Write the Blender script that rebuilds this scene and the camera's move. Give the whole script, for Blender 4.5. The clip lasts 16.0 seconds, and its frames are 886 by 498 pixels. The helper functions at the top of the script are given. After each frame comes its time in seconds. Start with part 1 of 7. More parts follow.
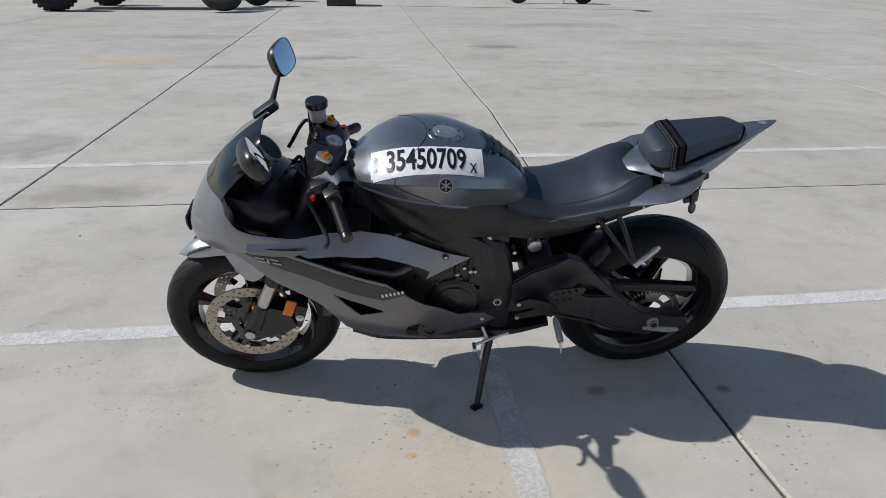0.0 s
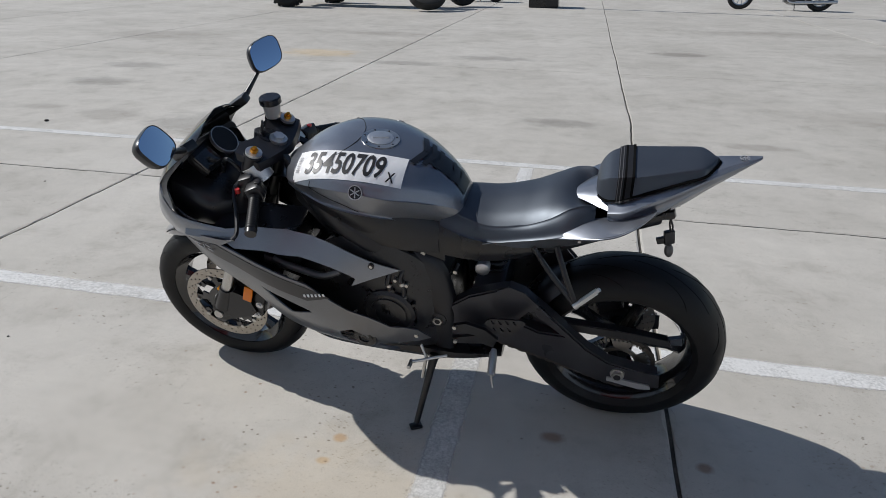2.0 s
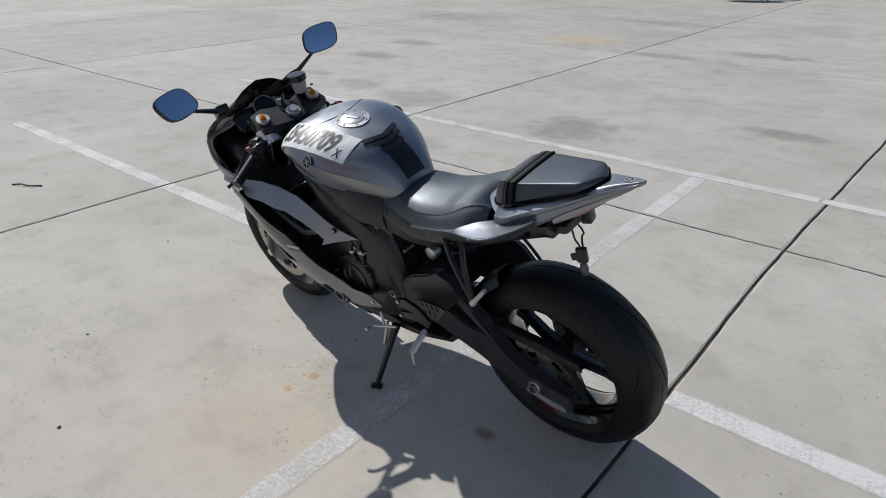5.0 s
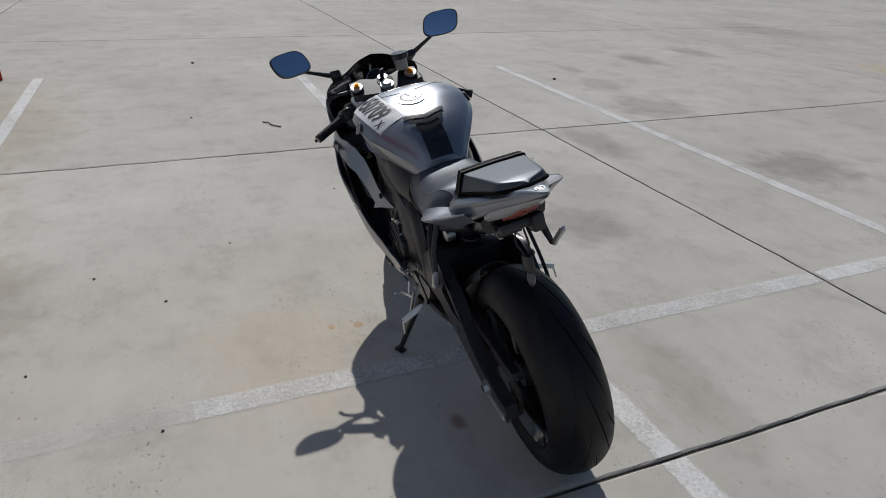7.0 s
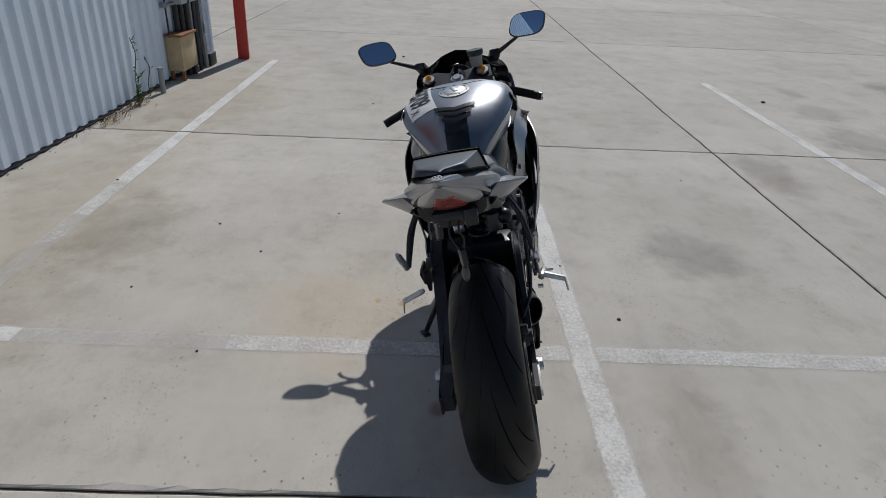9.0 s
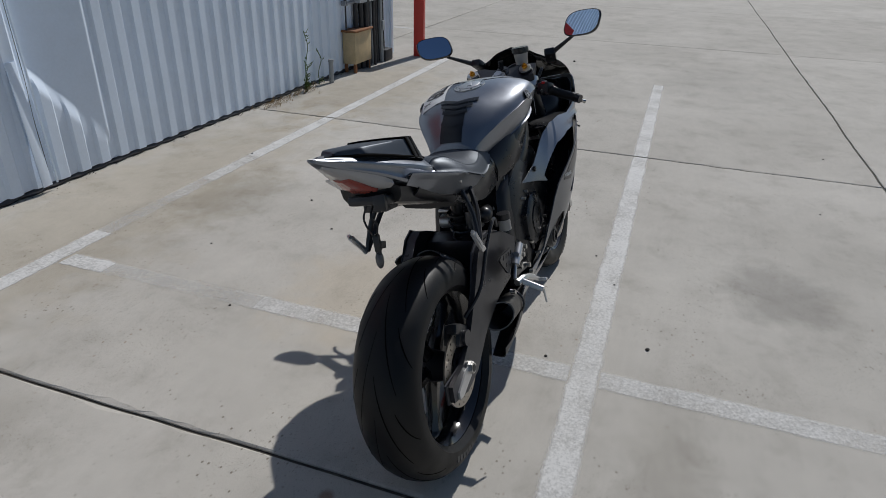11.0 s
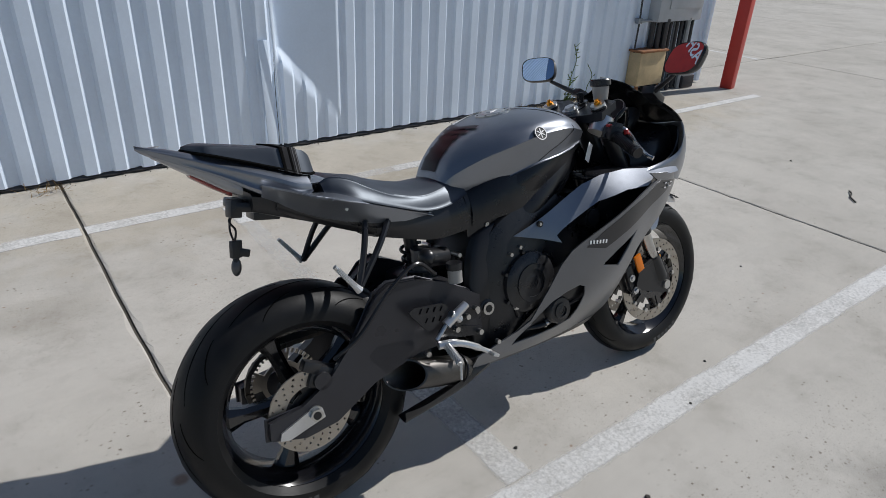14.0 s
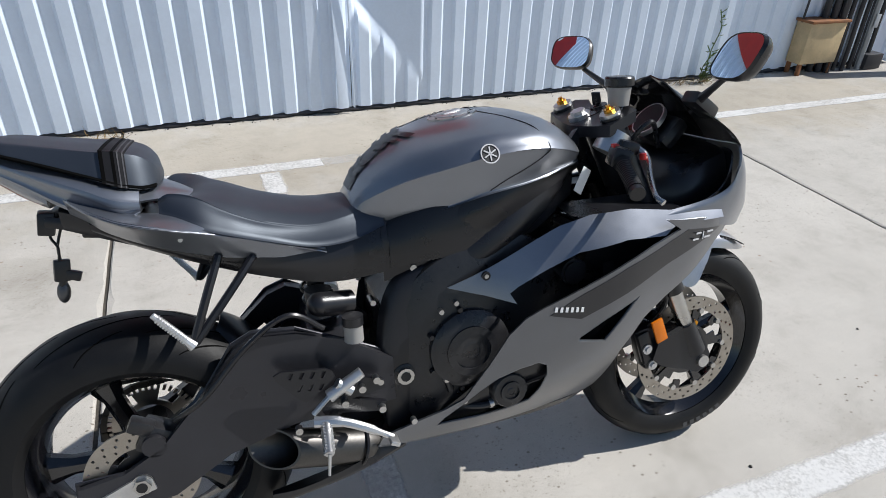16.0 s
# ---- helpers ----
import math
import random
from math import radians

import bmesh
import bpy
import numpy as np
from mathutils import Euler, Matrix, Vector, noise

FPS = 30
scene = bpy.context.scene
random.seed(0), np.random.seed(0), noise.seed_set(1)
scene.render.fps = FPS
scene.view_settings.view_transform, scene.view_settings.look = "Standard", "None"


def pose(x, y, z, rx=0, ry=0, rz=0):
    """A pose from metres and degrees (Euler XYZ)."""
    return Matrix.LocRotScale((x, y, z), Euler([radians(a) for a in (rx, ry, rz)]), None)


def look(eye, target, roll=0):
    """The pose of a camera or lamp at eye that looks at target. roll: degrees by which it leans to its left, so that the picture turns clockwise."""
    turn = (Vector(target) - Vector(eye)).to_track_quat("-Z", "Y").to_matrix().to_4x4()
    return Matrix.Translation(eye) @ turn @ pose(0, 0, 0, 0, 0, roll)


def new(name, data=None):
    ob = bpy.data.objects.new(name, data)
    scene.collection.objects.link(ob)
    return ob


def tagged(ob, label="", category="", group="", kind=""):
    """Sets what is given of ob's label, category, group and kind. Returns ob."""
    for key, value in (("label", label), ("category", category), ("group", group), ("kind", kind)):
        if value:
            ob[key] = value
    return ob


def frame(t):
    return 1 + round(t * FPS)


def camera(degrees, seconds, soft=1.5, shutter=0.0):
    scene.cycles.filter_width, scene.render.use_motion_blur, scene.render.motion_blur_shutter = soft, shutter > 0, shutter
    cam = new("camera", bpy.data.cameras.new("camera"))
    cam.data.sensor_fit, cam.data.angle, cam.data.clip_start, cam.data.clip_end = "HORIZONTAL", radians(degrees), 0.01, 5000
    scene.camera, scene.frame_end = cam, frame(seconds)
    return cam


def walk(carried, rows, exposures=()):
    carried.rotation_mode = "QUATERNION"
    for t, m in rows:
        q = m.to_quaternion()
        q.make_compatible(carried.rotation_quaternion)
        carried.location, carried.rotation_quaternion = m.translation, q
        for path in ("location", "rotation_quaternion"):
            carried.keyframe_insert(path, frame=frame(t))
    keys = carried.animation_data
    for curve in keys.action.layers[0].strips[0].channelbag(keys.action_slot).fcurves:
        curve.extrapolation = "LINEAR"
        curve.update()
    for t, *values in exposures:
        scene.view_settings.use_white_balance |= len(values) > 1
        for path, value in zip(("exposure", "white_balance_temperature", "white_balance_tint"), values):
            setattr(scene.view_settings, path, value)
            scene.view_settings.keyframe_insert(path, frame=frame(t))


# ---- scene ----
cam = camera(69.4, 16.0, 0.8)
PATH = [
    (0, (0.235, 0.222, 1.454), (0.464, 2.027, 0.625), 0.80),
    (0.5, (0.436, 0.275, 1.470), (0.574, 2.092, 0.646), 0.86),
    (1, (0.670, 0.270, 1.463), (0.622, 2.105, 0.668), 0.92),
    (1.5, (0.862, 0.261, 1.462), (0.614, 2.070, 0.646), 0.17),
    (2, (1.025, 0.351, 1.460), (0.657, 2.132, 0.628), 0.73),
    (2.5, (1.174, 0.415, 1.473), (0.658, 2.157, 0.637), -0.83),
    (3, (1.412, 0.418, 1.475), (0.712, 2.100, 0.652), -0.10),
    (3.5, (1.578, 0.414, 1.493), (0.726, 2.009, 0.636), 0.35),
    (4, (1.729, 0.515, 1.487), (0.751, 2.036, 0.632), -0.02),
    (4.2, (1.783, 0.554, 1.491), (0.773, 2.054, 0.636), 0.31),
    (6.3, (2.359, 1.085, 1.503), (0.878, 2.104, 0.625), 0.61),
    (6.5, (2.410, 1.164, 1.487), (0.871, 2.095, 0.611), 1.79),
    (7, (2.575, 1.332, 1.500), (0.933, 2.046, 0.609), 2.41),
    (7.5, (2.644, 1.501, 1.486), (0.955, 2.069, 0.577), 1.98),
    (8, (2.674, 1.653, 1.495), (0.939, 2.072, 0.593), 3.50),
    (8.5, (2.744, 1.875, 1.497), (0.961, 2.100, 0.619), 3.24),
    (9, (2.790, 2.037, 1.501), (1.004, 2.075, 0.603), 2.67),
    (9.2, (2.785, 2.060, 1.514), (1.001, 2.042, 0.610), 2.63),
    (11.3, (2.631, 2.876, 1.486), (0.975, 2.225, 0.573), 2.39),
    (11.5, (2.590, 2.929, 1.490), (0.955, 2.238, 0.568), 3.00),
    (12, (2.469, 3.090, 1.497), (0.885, 2.270, 0.592), 1.60),
    (12.5, (2.348, 3.288, 1.496), (0.878, 2.278, 0.591), 2.77),
    (13, (2.190, 3.392, 1.477), (0.855, 2.223, 0.555), 2.20),
    (13.5, (1.991, 3.448, 1.485), (0.752, 2.163, 0.584), 2.73),
    (14, (1.775, 3.564, 1.488), (0.684, 2.153, 0.584), 2.71),
    (14.5, (1.575, 3.639, 1.497), (0.635, 2.151, 0.547), 2.00),
    (15, (1.382, 3.551, 1.482), (0.495, 2.038, 0.520), 2.67),
    (15.5, (1.203, 3.473, 1.485), (0.387, 1.931, 0.507), 1.82),
    (16, (1.018, 3.391, 1.478), (0.363, 1.818, 0.431), 2.47),
]
EXPOSURE = [(0, 0.07, 6380, 10), (2, 0.03, 6400, 10), (4.2, 0.12, 6410, 10), (6.3, -0.25, 6490, 10), (9.2, -0.38, 6500, 10), (11.3, -0.4, 6410, 10), (12.5, -0.35, 6400, 10), (13.5, -0.2, 6400, 10), (14.5, 0.0, 6400, 10), (15.2, 0.1, 6400, 10), (16, 0.4, 6410, 10)]
walk(cam, [(t, look(eye, target, roll)) for t, eye, target, roll in PATH], EXPOSURE)

# ---- light ----
SUN_AZ, SUN_EL = 171.0, 44.0      # the sun stands towards -x, a little towards +y
sun_dir = Vector((math.cos(radians(SUN_EL)) * math.cos(radians(SUN_AZ)), math.cos(radians(SUN_EL)) * math.sin(radians(SUN_AZ)), math.sin(radians(SUN_EL))))
world = bpy.data.worlds.new("sky")
world.use_nodes = True
scene.world = world
wn = world.node_tree.nodes
sky = wn.new("ShaderNodeTexSky")
sky.sky_type, sky.sun_disc = "NISHITA", False
sky.sun_elevation, sky.sun_rotation = radians(SUN_EL), radians(90 - SUN_AZ)
sky.air_density, sky.dust_density, sky.ozone_density = 1.0, 0.4, 1.5
wn["Background"].inputs["Strength"].default_value = 0.070
world.node_tree.links.new(sky.outputs[0], wn["Background"].inputs["Color"])
sun = new("sun", bpy.data.lights.new("sun", "SUN"))
sun.data.energy, sun.data.angle, sun.data.color = 3.75, radians(0.53), (1.0, 0.978, 0.945)
sun.matrix_world = look((0, 0, 30), Vector((0, 0, 30)) - sun_dir)


# ---- materials ----
def nodes_of(name):
    m = bpy.data.materials.new(name)
    m.use_nodes = True
    nt = m.node_tree
    return m, nt, nt.nodes["Principled BSDF"]


def noise_tex(nt, scale, detail=4.0, rough=0.55, coord="Object"):
    tc = nt.nodes.new("ShaderNodeTexCoord")
    n = nt.nodes.new("ShaderNodeTexNoise")
    n.inputs["Scale"].default_value, n.inputs["Detail"].default_value, n.inputs["Roughness"].default_value = scale, detail, rough
    nt.links.new(tc.outputs[coord], n.inputs["Vector"])
    return n


def ramp(nt, source, stops):
    r = nt.nodes.new("ShaderNodeValToRGB")
    r.color_ramp.elements[0].position, r.color_ramp.elements[0].color = stops[0][0], (*stops[0][1], 1)
    r.color_ramp.elements[1].position, r.color_ramp.elements[1].color = stops[-1][0], (*stops[-1][1], 1)
    for p, c in stops[1:-1]:
        e = r.color_ramp.elements.new(p)
        e.color = (*c, 1)
    nt.links.new(source, r.inputs["Fac"])
    return r


def mix(nt, a, b, fac, blend="MIX"):
    m = nt.nodes.new("ShaderNodeMix")
    m.data_type, m.blend_type = "RGBA", blend
    for sock, v in ((m.inputs[6], a), (m.inputs[7], b), (m.inputs[0], fac)):
        if isinstance(v, bpy.types.NodeSocket):
            nt.links.new(v, sock)
        else:
            sock.default_value = (*v, 1) if isinstance(v, tuple) else v
    return m.outputs[2]


def bump(nt, bsdf, height, strength, distance=0.01):
    b = nt.nodes.new("ShaderNodeBump")
    b.inputs["Strength"].default_value, b.inputs["Distance"].default_value = strength, distance
    nt.links.new(height, b.inputs["Height"])
    nt.links.new(b.outputs[0], bsdf.inputs["Normal"])


def grained(name, color, rough=0.5, metal=0.0, vary=0.12, scale=6.0, fine=90.0, relief=0.15, depth=0.002, coat=0.0, rough_vary=0.12, spec=0.5):
    """A plain surface with stains at one scale and grain at another."""
    m, nt, b = nodes_of(name)
    big, small = noise_tex(nt, scale), noise_tex(nt, fine, 3.0)
    dark = tuple(c * (1 - vary) for c in color)
    light = tuple(min(1, c * (1 + vary)) for c in color)
    c1 = ramp(nt, big.outputs["Fac"], [(0.3, dark), (0.7, light)])
    c2 = ramp(nt, small.outputs["Fac"], [(0.3, (1 - vary * 0.7,) * 3), (0.7, (1.0, 1.0, 1.0))])
    nt.links.new(mix(nt, c1.outputs[0], c2.outputs[0], 1.0, "MULTIPLY"), b.inputs["Base Color"])
    r = ramp(nt, big.outputs["Fac"], [(0.3, (max(0.03, rough - rough_vary),) * 3), (0.7, (min(1, rough + rough_vary),) * 3)])
    nt.links.new(r.outputs[0], b.inputs["Roughness"])
    b.inputs["Metallic"].default_value = metal
    b.inputs["Specular IOR Level"].default_value = spec
    b.inputs["Coat Weight"].default_value, b.inputs["Coat Roughness"].default_value = coat, 0.08
    if relief:
        bump(nt, b, small.outputs["Fac"], relief, depth)
    return m


def metallic_paint(name, color, rough=0.32, coat=0.3, flake=0.10, metal=0.85):
    m, nt, b = nodes_of(name)
    flakes, dust = noise_tex(nt, 1400.0, 1.0), noise_tex(nt, 9.0, 5.0)
    c = ramp(nt, flakes.outputs["Fac"], [(0.35, tuple(v * (1 - flake) for v in color)), (0.65, tuple(v * (1 + flake) for v in color))])
    d = ramp(nt, dust.outputs["Fac"], [(0.35, (0.9, 0.9, 0.9)), (0.7, (1.0, 1.0, 1.0))])
    nt.links.new(mix(nt, c.outputs[0], d.outputs[0], 1.0, "MULTIPLY"), b.inputs["Base Color"])
    r = ramp(nt, dust.outputs["Fac"], [(0.3, (rough - 0.05,) * 3), (0.75, (rough + 0.08,) * 3)])
    nt.links.new(r.outputs[0], b.inputs["Roughness"])
    b.inputs["Metallic"].default_value = metal
    b.inputs["Coat Weight"].default_value, b.inputs["Coat Roughness"].default_value = coat, 0.12
    return m


def concrete(name, stains=()):
    m, nt, b = nodes_of(name)
    geo = nt.nodes.new("ShaderNodeNewGeometry")

    def n(scale, detail=5.0, rough=0.6):
        t = nt.nodes.new("ShaderNodeTexNoise")
        t.inputs["Scale"].default_value, t.inputs["Detail"].default_value, t.inputs["Roughness"].default_value = scale, detail, rough
        nt.links.new(geo.outputs["Position"], t.inputs["Vector"])
        return t

    info = nt.nodes.new("ShaderNodeObjectInfo")
    base = ramp(nt, info.outputs["Random"], [(0.0, (0.436, 0.411, 0.371)), (1.0, (0.478, 0.452, 0.410))])
    wide, mid, fine = n(0.6), n(3.2, 12.0, 0.74), n(420.0, 2.0, 0.6)
    cw = ramp(nt, wide.outputs["Fac"], [(0.3, (0.87, 0.865, 0.85)), (0.5, (1.0, 0.998, 0.992)), (0.70, (1.10, 1.10, 1.10))])
    cm = ramp(nt, mid.outputs["Fac"], [(0.3, (0.79, 0.78, 0.76)), (0.48, (1, 1, 1)), (0.70, (1.11, 1.11, 1.105))])
    cf = ramp(nt, fine.outputs["Fac"], [(0.30, (0.72, 0.715, 0.70)), (0.47, (1.0, 1.0, 1.0)), (0.66, (1.16, 1.16, 1.155))])
    col = mix(nt, base.outputs[0], cw.outputs[0], 1.0, "MULTIPLY")
    col = mix(nt, col, cm.outputs[0], 1.0, "MULTIPLY")
    col = mix(nt, col, cf.outputs[0], 1.0, "MULTIPLY")
    # broom strokes drawn out along x
    mp = nt.nodes.new("ShaderNodeMapping")
    mp.inputs["Scale"].default_value = (2.2, 46.0, 1.0)
    nt.links.new(geo.outputs["Position"], mp.inputs["Vector"])
    br = nt.nodes.new("ShaderNodeTexNoise")
    br.inputs["Scale"].default_value, br.inputs["Detail"].default_value = 1.0, 4.0
    nt.links.new(mp.outputs[0], br.inputs["Vector"])
    cb = ramp(nt, br.outputs["Fac"], [(0.35, (0.985, 0.985, 0.983)), (0.65, (1.012, 1.012, 1.012))])
    col = mix(nt, col, cb.outputs[0], 1.0, "MULTIPLY")
    # drops of oil, rust spots
    v = nt.nodes.new("ShaderNodeTexVoronoi")
    v.inputs["Scale"].default_value = 2.3
    nt.links.new(geo.outputs["Position"], v.inputs["Vector"])
    spot = ramp(nt, v.outputs["Distance"], [(0.018, (0.62, 0.56, 0.5)), (0.034, (1, 1, 1))])
    col = mix(nt, col, spot.outputs[0], 0.55, "MULTIPLY")
    v2 = nt.nodes.new("ShaderNodeTexVoronoi")
    v2.inputs["Scale"].default_value = 10.0
    nt.links.new(geo.outputs["Position"], v2.inputs["Vector"])
    speck = ramp(nt, v2.outputs["Distance"], [(0.03, (0.32, 0.29, 0.26)), (0.06, (1, 1, 1))])
    gate = ramp(nt, n(1.1, 3.0).outputs["Fac"], [(0.44, (0, 0, 0)), (0.58, (1, 1, 1))])
    gv = nt.nodes.new("ShaderNodeMath")
    gv.operation = "MULTIPLY"
    gv.inputs[1].default_value = 0.75
    nt.links.new(gate.outputs[0], gv.inputs[0])
    col = mix(nt, col, speck.outputs[0], gv.outputs[0], "MULTIPLY")
    # small pits and grit in loose swarms, some of them rusty
    for size, reach, tint, low, high, amount in ((26.0, 0.17, (0.42, 0.39, 0.35), 0.46, 0.62, 0.95), (15.0, 0.12, (0.60, 0.46, 0.38), 0.50, 0.64, 0.9), (64.0, 0.24, (0.62, 0.60, 0.57), 0.42, 0.58, 0.8)):
        pit = nt.nodes.new("ShaderNodeTexVoronoi")
        pit.inputs["Scale"].default_value, pit.inputs["Randomness"].default_value = size, 1.0
        shift = nt.nodes.new("ShaderNodeMapping")
        shift.inputs["Location"].default_value, shift.inputs["Scale"].default_value = (size, size * 0.37, 0), (1.0, 1.35, 1.0)
        nt.links.new(geo.outputs["Position"], shift.inputs["Vector"])
        nt.links.new(shift.outputs[0], pit.inputs["Vector"])
        hole = ramp(nt, pit.outputs["Distance"], [(reach * 0.55, tint), (reach, (1, 1, 1))])
        swarm = nt.nodes.new("ShaderNodeTexNoise")
        swarm.inputs["Scale"].default_value, swarm.inputs["Detail"].default_value = 1.7, 7.0
        nt.links.new(shift.outputs[0], swarm.inputs["Vector"])
        gate = ramp(nt, swarm.outputs["Fac"], [(low, (0, 0, 0)), (high, (amount, amount, amount))])
        col = mix(nt, col, hole.outputs[0], gate.outputs[0], "MULTIPLY")
    warp = n(5.0, 6.0, 0.62)
    for x, y, rx, ry, tint, amount in stains:
        sub = nt.nodes.new("ShaderNodeMapping")
        sub.vector_type = "POINT"
        sub.inputs["Location"].default_value = (-x / rx, -y / ry, 0)
        sub.inputs["Scale"].default_value = (1 / rx, 1 / ry, 1)
        nt.links.new(geo.outputs["Position"], sub.inputs["Vector"])
        ln = nt.nodes.new("ShaderNodeVectorMath")
        ln.operation = "LENGTH"
        nt.links.new(sub.outputs[0], ln.inputs[0])
        ad = nt.nodes.new("ShaderNodeMath")
        ad.operation = "MULTIPLY_ADD"
        ad.inputs[1].default_value = 1.6
        nt.links.new(warp.outputs["Fac"], ad.inputs[0])
        nt.links.new(ln.outputs["Value"], ad.inputs[2])
        f = ramp(nt, ad.outputs[0], [(0.0, (amount,) * 3), (1.0, (0, 0, 0))])
        f.color_ramp.elements[0].position, f.color_ramp.elements[1].position = 0.7, 0.999
        sc = nt.nodes.new("ShaderNodeMath")
        sc.operation = "MULTIPLY"
        sc.inputs[1].default_value = 0.55
        nt.links.new(ad.outputs[0], sc.inputs[0])
        nt.links.new(sc.outputs[0], f.inputs["Fac"])
        col = mix(nt, col, tint, f.outputs[0], "MULTIPLY")
    nt.links.new(col, b.inputs["Base Color"])
    b.inputs["Roughness"].default_value = 0.86
    b.inputs["Specular IOR Level"].default_value = 0.3
    h = mix(nt, fine.outputs["Fac"], mid.outputs["Fac"], 0.35)
    bump(nt, b, h, 0.14, 0.002)
    return m


def worn_paint(name, color, wear=0.5):
    """Line paint worn through to the concrete, ragged along its edges (u runs across the stripe)."""
    m, nt, b = nodes_of(name)
    a, c = noise_tex(nt, 3.6, 10.0, 0.72), noise_tex(nt, 75.0, 6.0, 0.75)
    f = mix(nt, a.outputs["Fac"], c.outputs["Fac"], 0.45)
    uv = nt.nodes.new("ShaderNodeUVMap")
    uv.uv_map = "across"
    sep = nt.nodes.new("ShaderNodeSeparateXYZ")
    nt.links.new(uv.outputs[0], sep.inputs[0])
    edge = ramp(nt, sep.outputs["X"], [(0.0, (0.30, 0.30, 0.30)), (0.13, (0, 0, 0)), (0.87, (0, 0, 0)), (1.0, (0.30, 0.30, 0.30))])
    g = mix(nt, f, edge.outputs[0], 1.0, "SUBTRACT")
    k = ramp(nt, g, [(wear - 0.15, (0.08, 0.08, 0.08)), (wear + 0.14, (0.88, 0.88, 0.88))])
    tone = ramp(nt, c.outputs["Fac"], [(0.3, tuple(v * 0.82 for v in color)), (0.65, color)])
    nt.links.new(tone.outputs[0], b.inputs["Base Color"])
    nt.links.new(k.outputs[0], b.inputs["Alpha"])
    b.inputs["Roughness"].default_value = 0.75
    bump(nt, b, c.outputs["Fac"], 0.25, 0.002)
    return m


STAINS = [  # x, y, half lengths, tint, amount
    (-0.62, 5.68, 0.42, 0.52, (0.66, 0.66, 0.66), 0.95), (-1.62, 4.48, 0.62, 0.24, (0.72, 0.71, 0.70), 0.9), (-2.5, 5.75, 0.55, 0.5, (0.72, 0.72, 0.72), 0.9), (-3.5, 5.85, 0.42, 0.3, (0.76, 0.75, 0.74), 0.8),
    (1.05, 2.08, 0.05, 0.035, (0.6, 0.45, 0.38), 0.9), (1.53, 2.04, 0.035, 0.03, (0.6, 0.45, 0.38), 0.9), (0.36, 1.92, 0.03, 0.024, (0.95, 0.72, 0.5), 0.9), (0.34, 1.81, 0.03, 0.022, (0.95, 0.75, 0.52), 0.8),
    (0.88, 6.6, 0.42, 0.2, (0.68, 0.68, 0.68), 0.9), (2.64, 12.05, 0.6, 0.3, (0.62, 0.61, 0.60), 0.9), (2.57, 6.15, 0.35, 0.14, (0.72, 0.71, 0.70), 0.8), (-4.8, 7.4, 0.55, 0.3, (0.7, 0.7, 0.7), 0.9), (-4.4, 6.0, 0.35, 0.16, (0.74, 0.73, 0.72), 0.8),
    (-1.55, 9.9, 0.7, 0.25, (0.72, 0.72, 0.72), 0.8), (-0.35, 10.75, 0.8, 0.28, (0.68, 0.68, 0.68), 0.9), (-3.2, 10.6, 0.8, 0.5, (1.12, 0.98, 0.78), 0.9), (-5.2, 8.65, 0.6, 0.3, (0.7, 0.7, 0.7), 0.9),
    (4.2, 7.5, 1.6, 0.5, (0.84, 0.83, 0.82), 0.8), (6.5, 12.5, 2.2, 0.8, (0.82, 0.81, 0.80), 0.8), (-2.8, 13.6, 1.2, 0.5, (0.78, 0.77, 0.76), 0.8), (5.0, 16.0, 2.0, 0.8, (0.80, 0.79, 0.78), 0.8), (-7.0, 12.0, 1.6, 0.8, (0.82, 0.81, 0.80), 0.8),
    (1.12, 2.96, 0.45, 0.16, (0.78, 0.77, 0.75), 0.8), (-0.25, 3.42, 0.34, 0.30, (0.74, 0.74, 0.74), 0.9), (-0.33, 0.40, 0.55, 0.34, (0.80, 0.79, 0.76), 0.9), (1.74, 0.84, 0.30, 0.2, (0.82, 0.81, 0.79), 0.8),
    (0.2, -0.1, 2.8, 0.75, (0.90, 0.86, 0.79), 0.9), (-3.2, 0.0, 1.6, 0.7, (0.91, 0.87, 0.80), 0.9), (0.45, 1.6, 0.5, 0.4, (1.02, 0.96, 0.87), 0.8), (-0.6, 3.6, 1.1, 0.6, (0.93, 0.93, 0.93), 0.8), (-5.0, 3.2, 1.2, 0.7, (0.9, 0.9, 0.9), 0.8),
]
mat_concrete = concrete("broomed_concrete", STAINS)
mat_dirt = grained("joint_dirt", (0.10, 0.089, 0.072), 0.95, vary=0.85, scale=3.5, relief=0.4)
mat_stone = grained("dark_stone", (0.05, 0.045, 0.04), 0.9, vary=0.35, scale=40)
mat_line = worn_paint("worn_white_paint", (0.76, 0.75, 0.725), 0.40)
mat_line_ghost = worn_paint("almost_gone_white_paint", (0.71, 0.70, 0.675), 0.55)
mat_line_faint = worn_paint("faded_white_paint", (0.72, 0.71, 0.685), 0.455)
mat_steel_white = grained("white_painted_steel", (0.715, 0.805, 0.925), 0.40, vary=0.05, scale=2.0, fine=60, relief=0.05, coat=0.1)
mat_red_post = grained("red_post_paint", (0.5, 0.035, 0.025), 0.45, vary=0.12, scale=5)
mat_grey_box = grained("grey_enamel", (0.42, 0.44, 0.46), 0.45, vary=0.1)
mat_conduit = grained("galvanised_conduit", (0.32, 0.34, 0.36), 0.45, metal=0.6, vary=0.15)
mat_dark_conduit = grained("dark_conduit", (0.03, 0.03, 0.034), 0.5)
mat_tan = grained("weathered_tan_enamel", (0.55, 0.42, 0.24), 0.6, vary=0.18, scale=8)
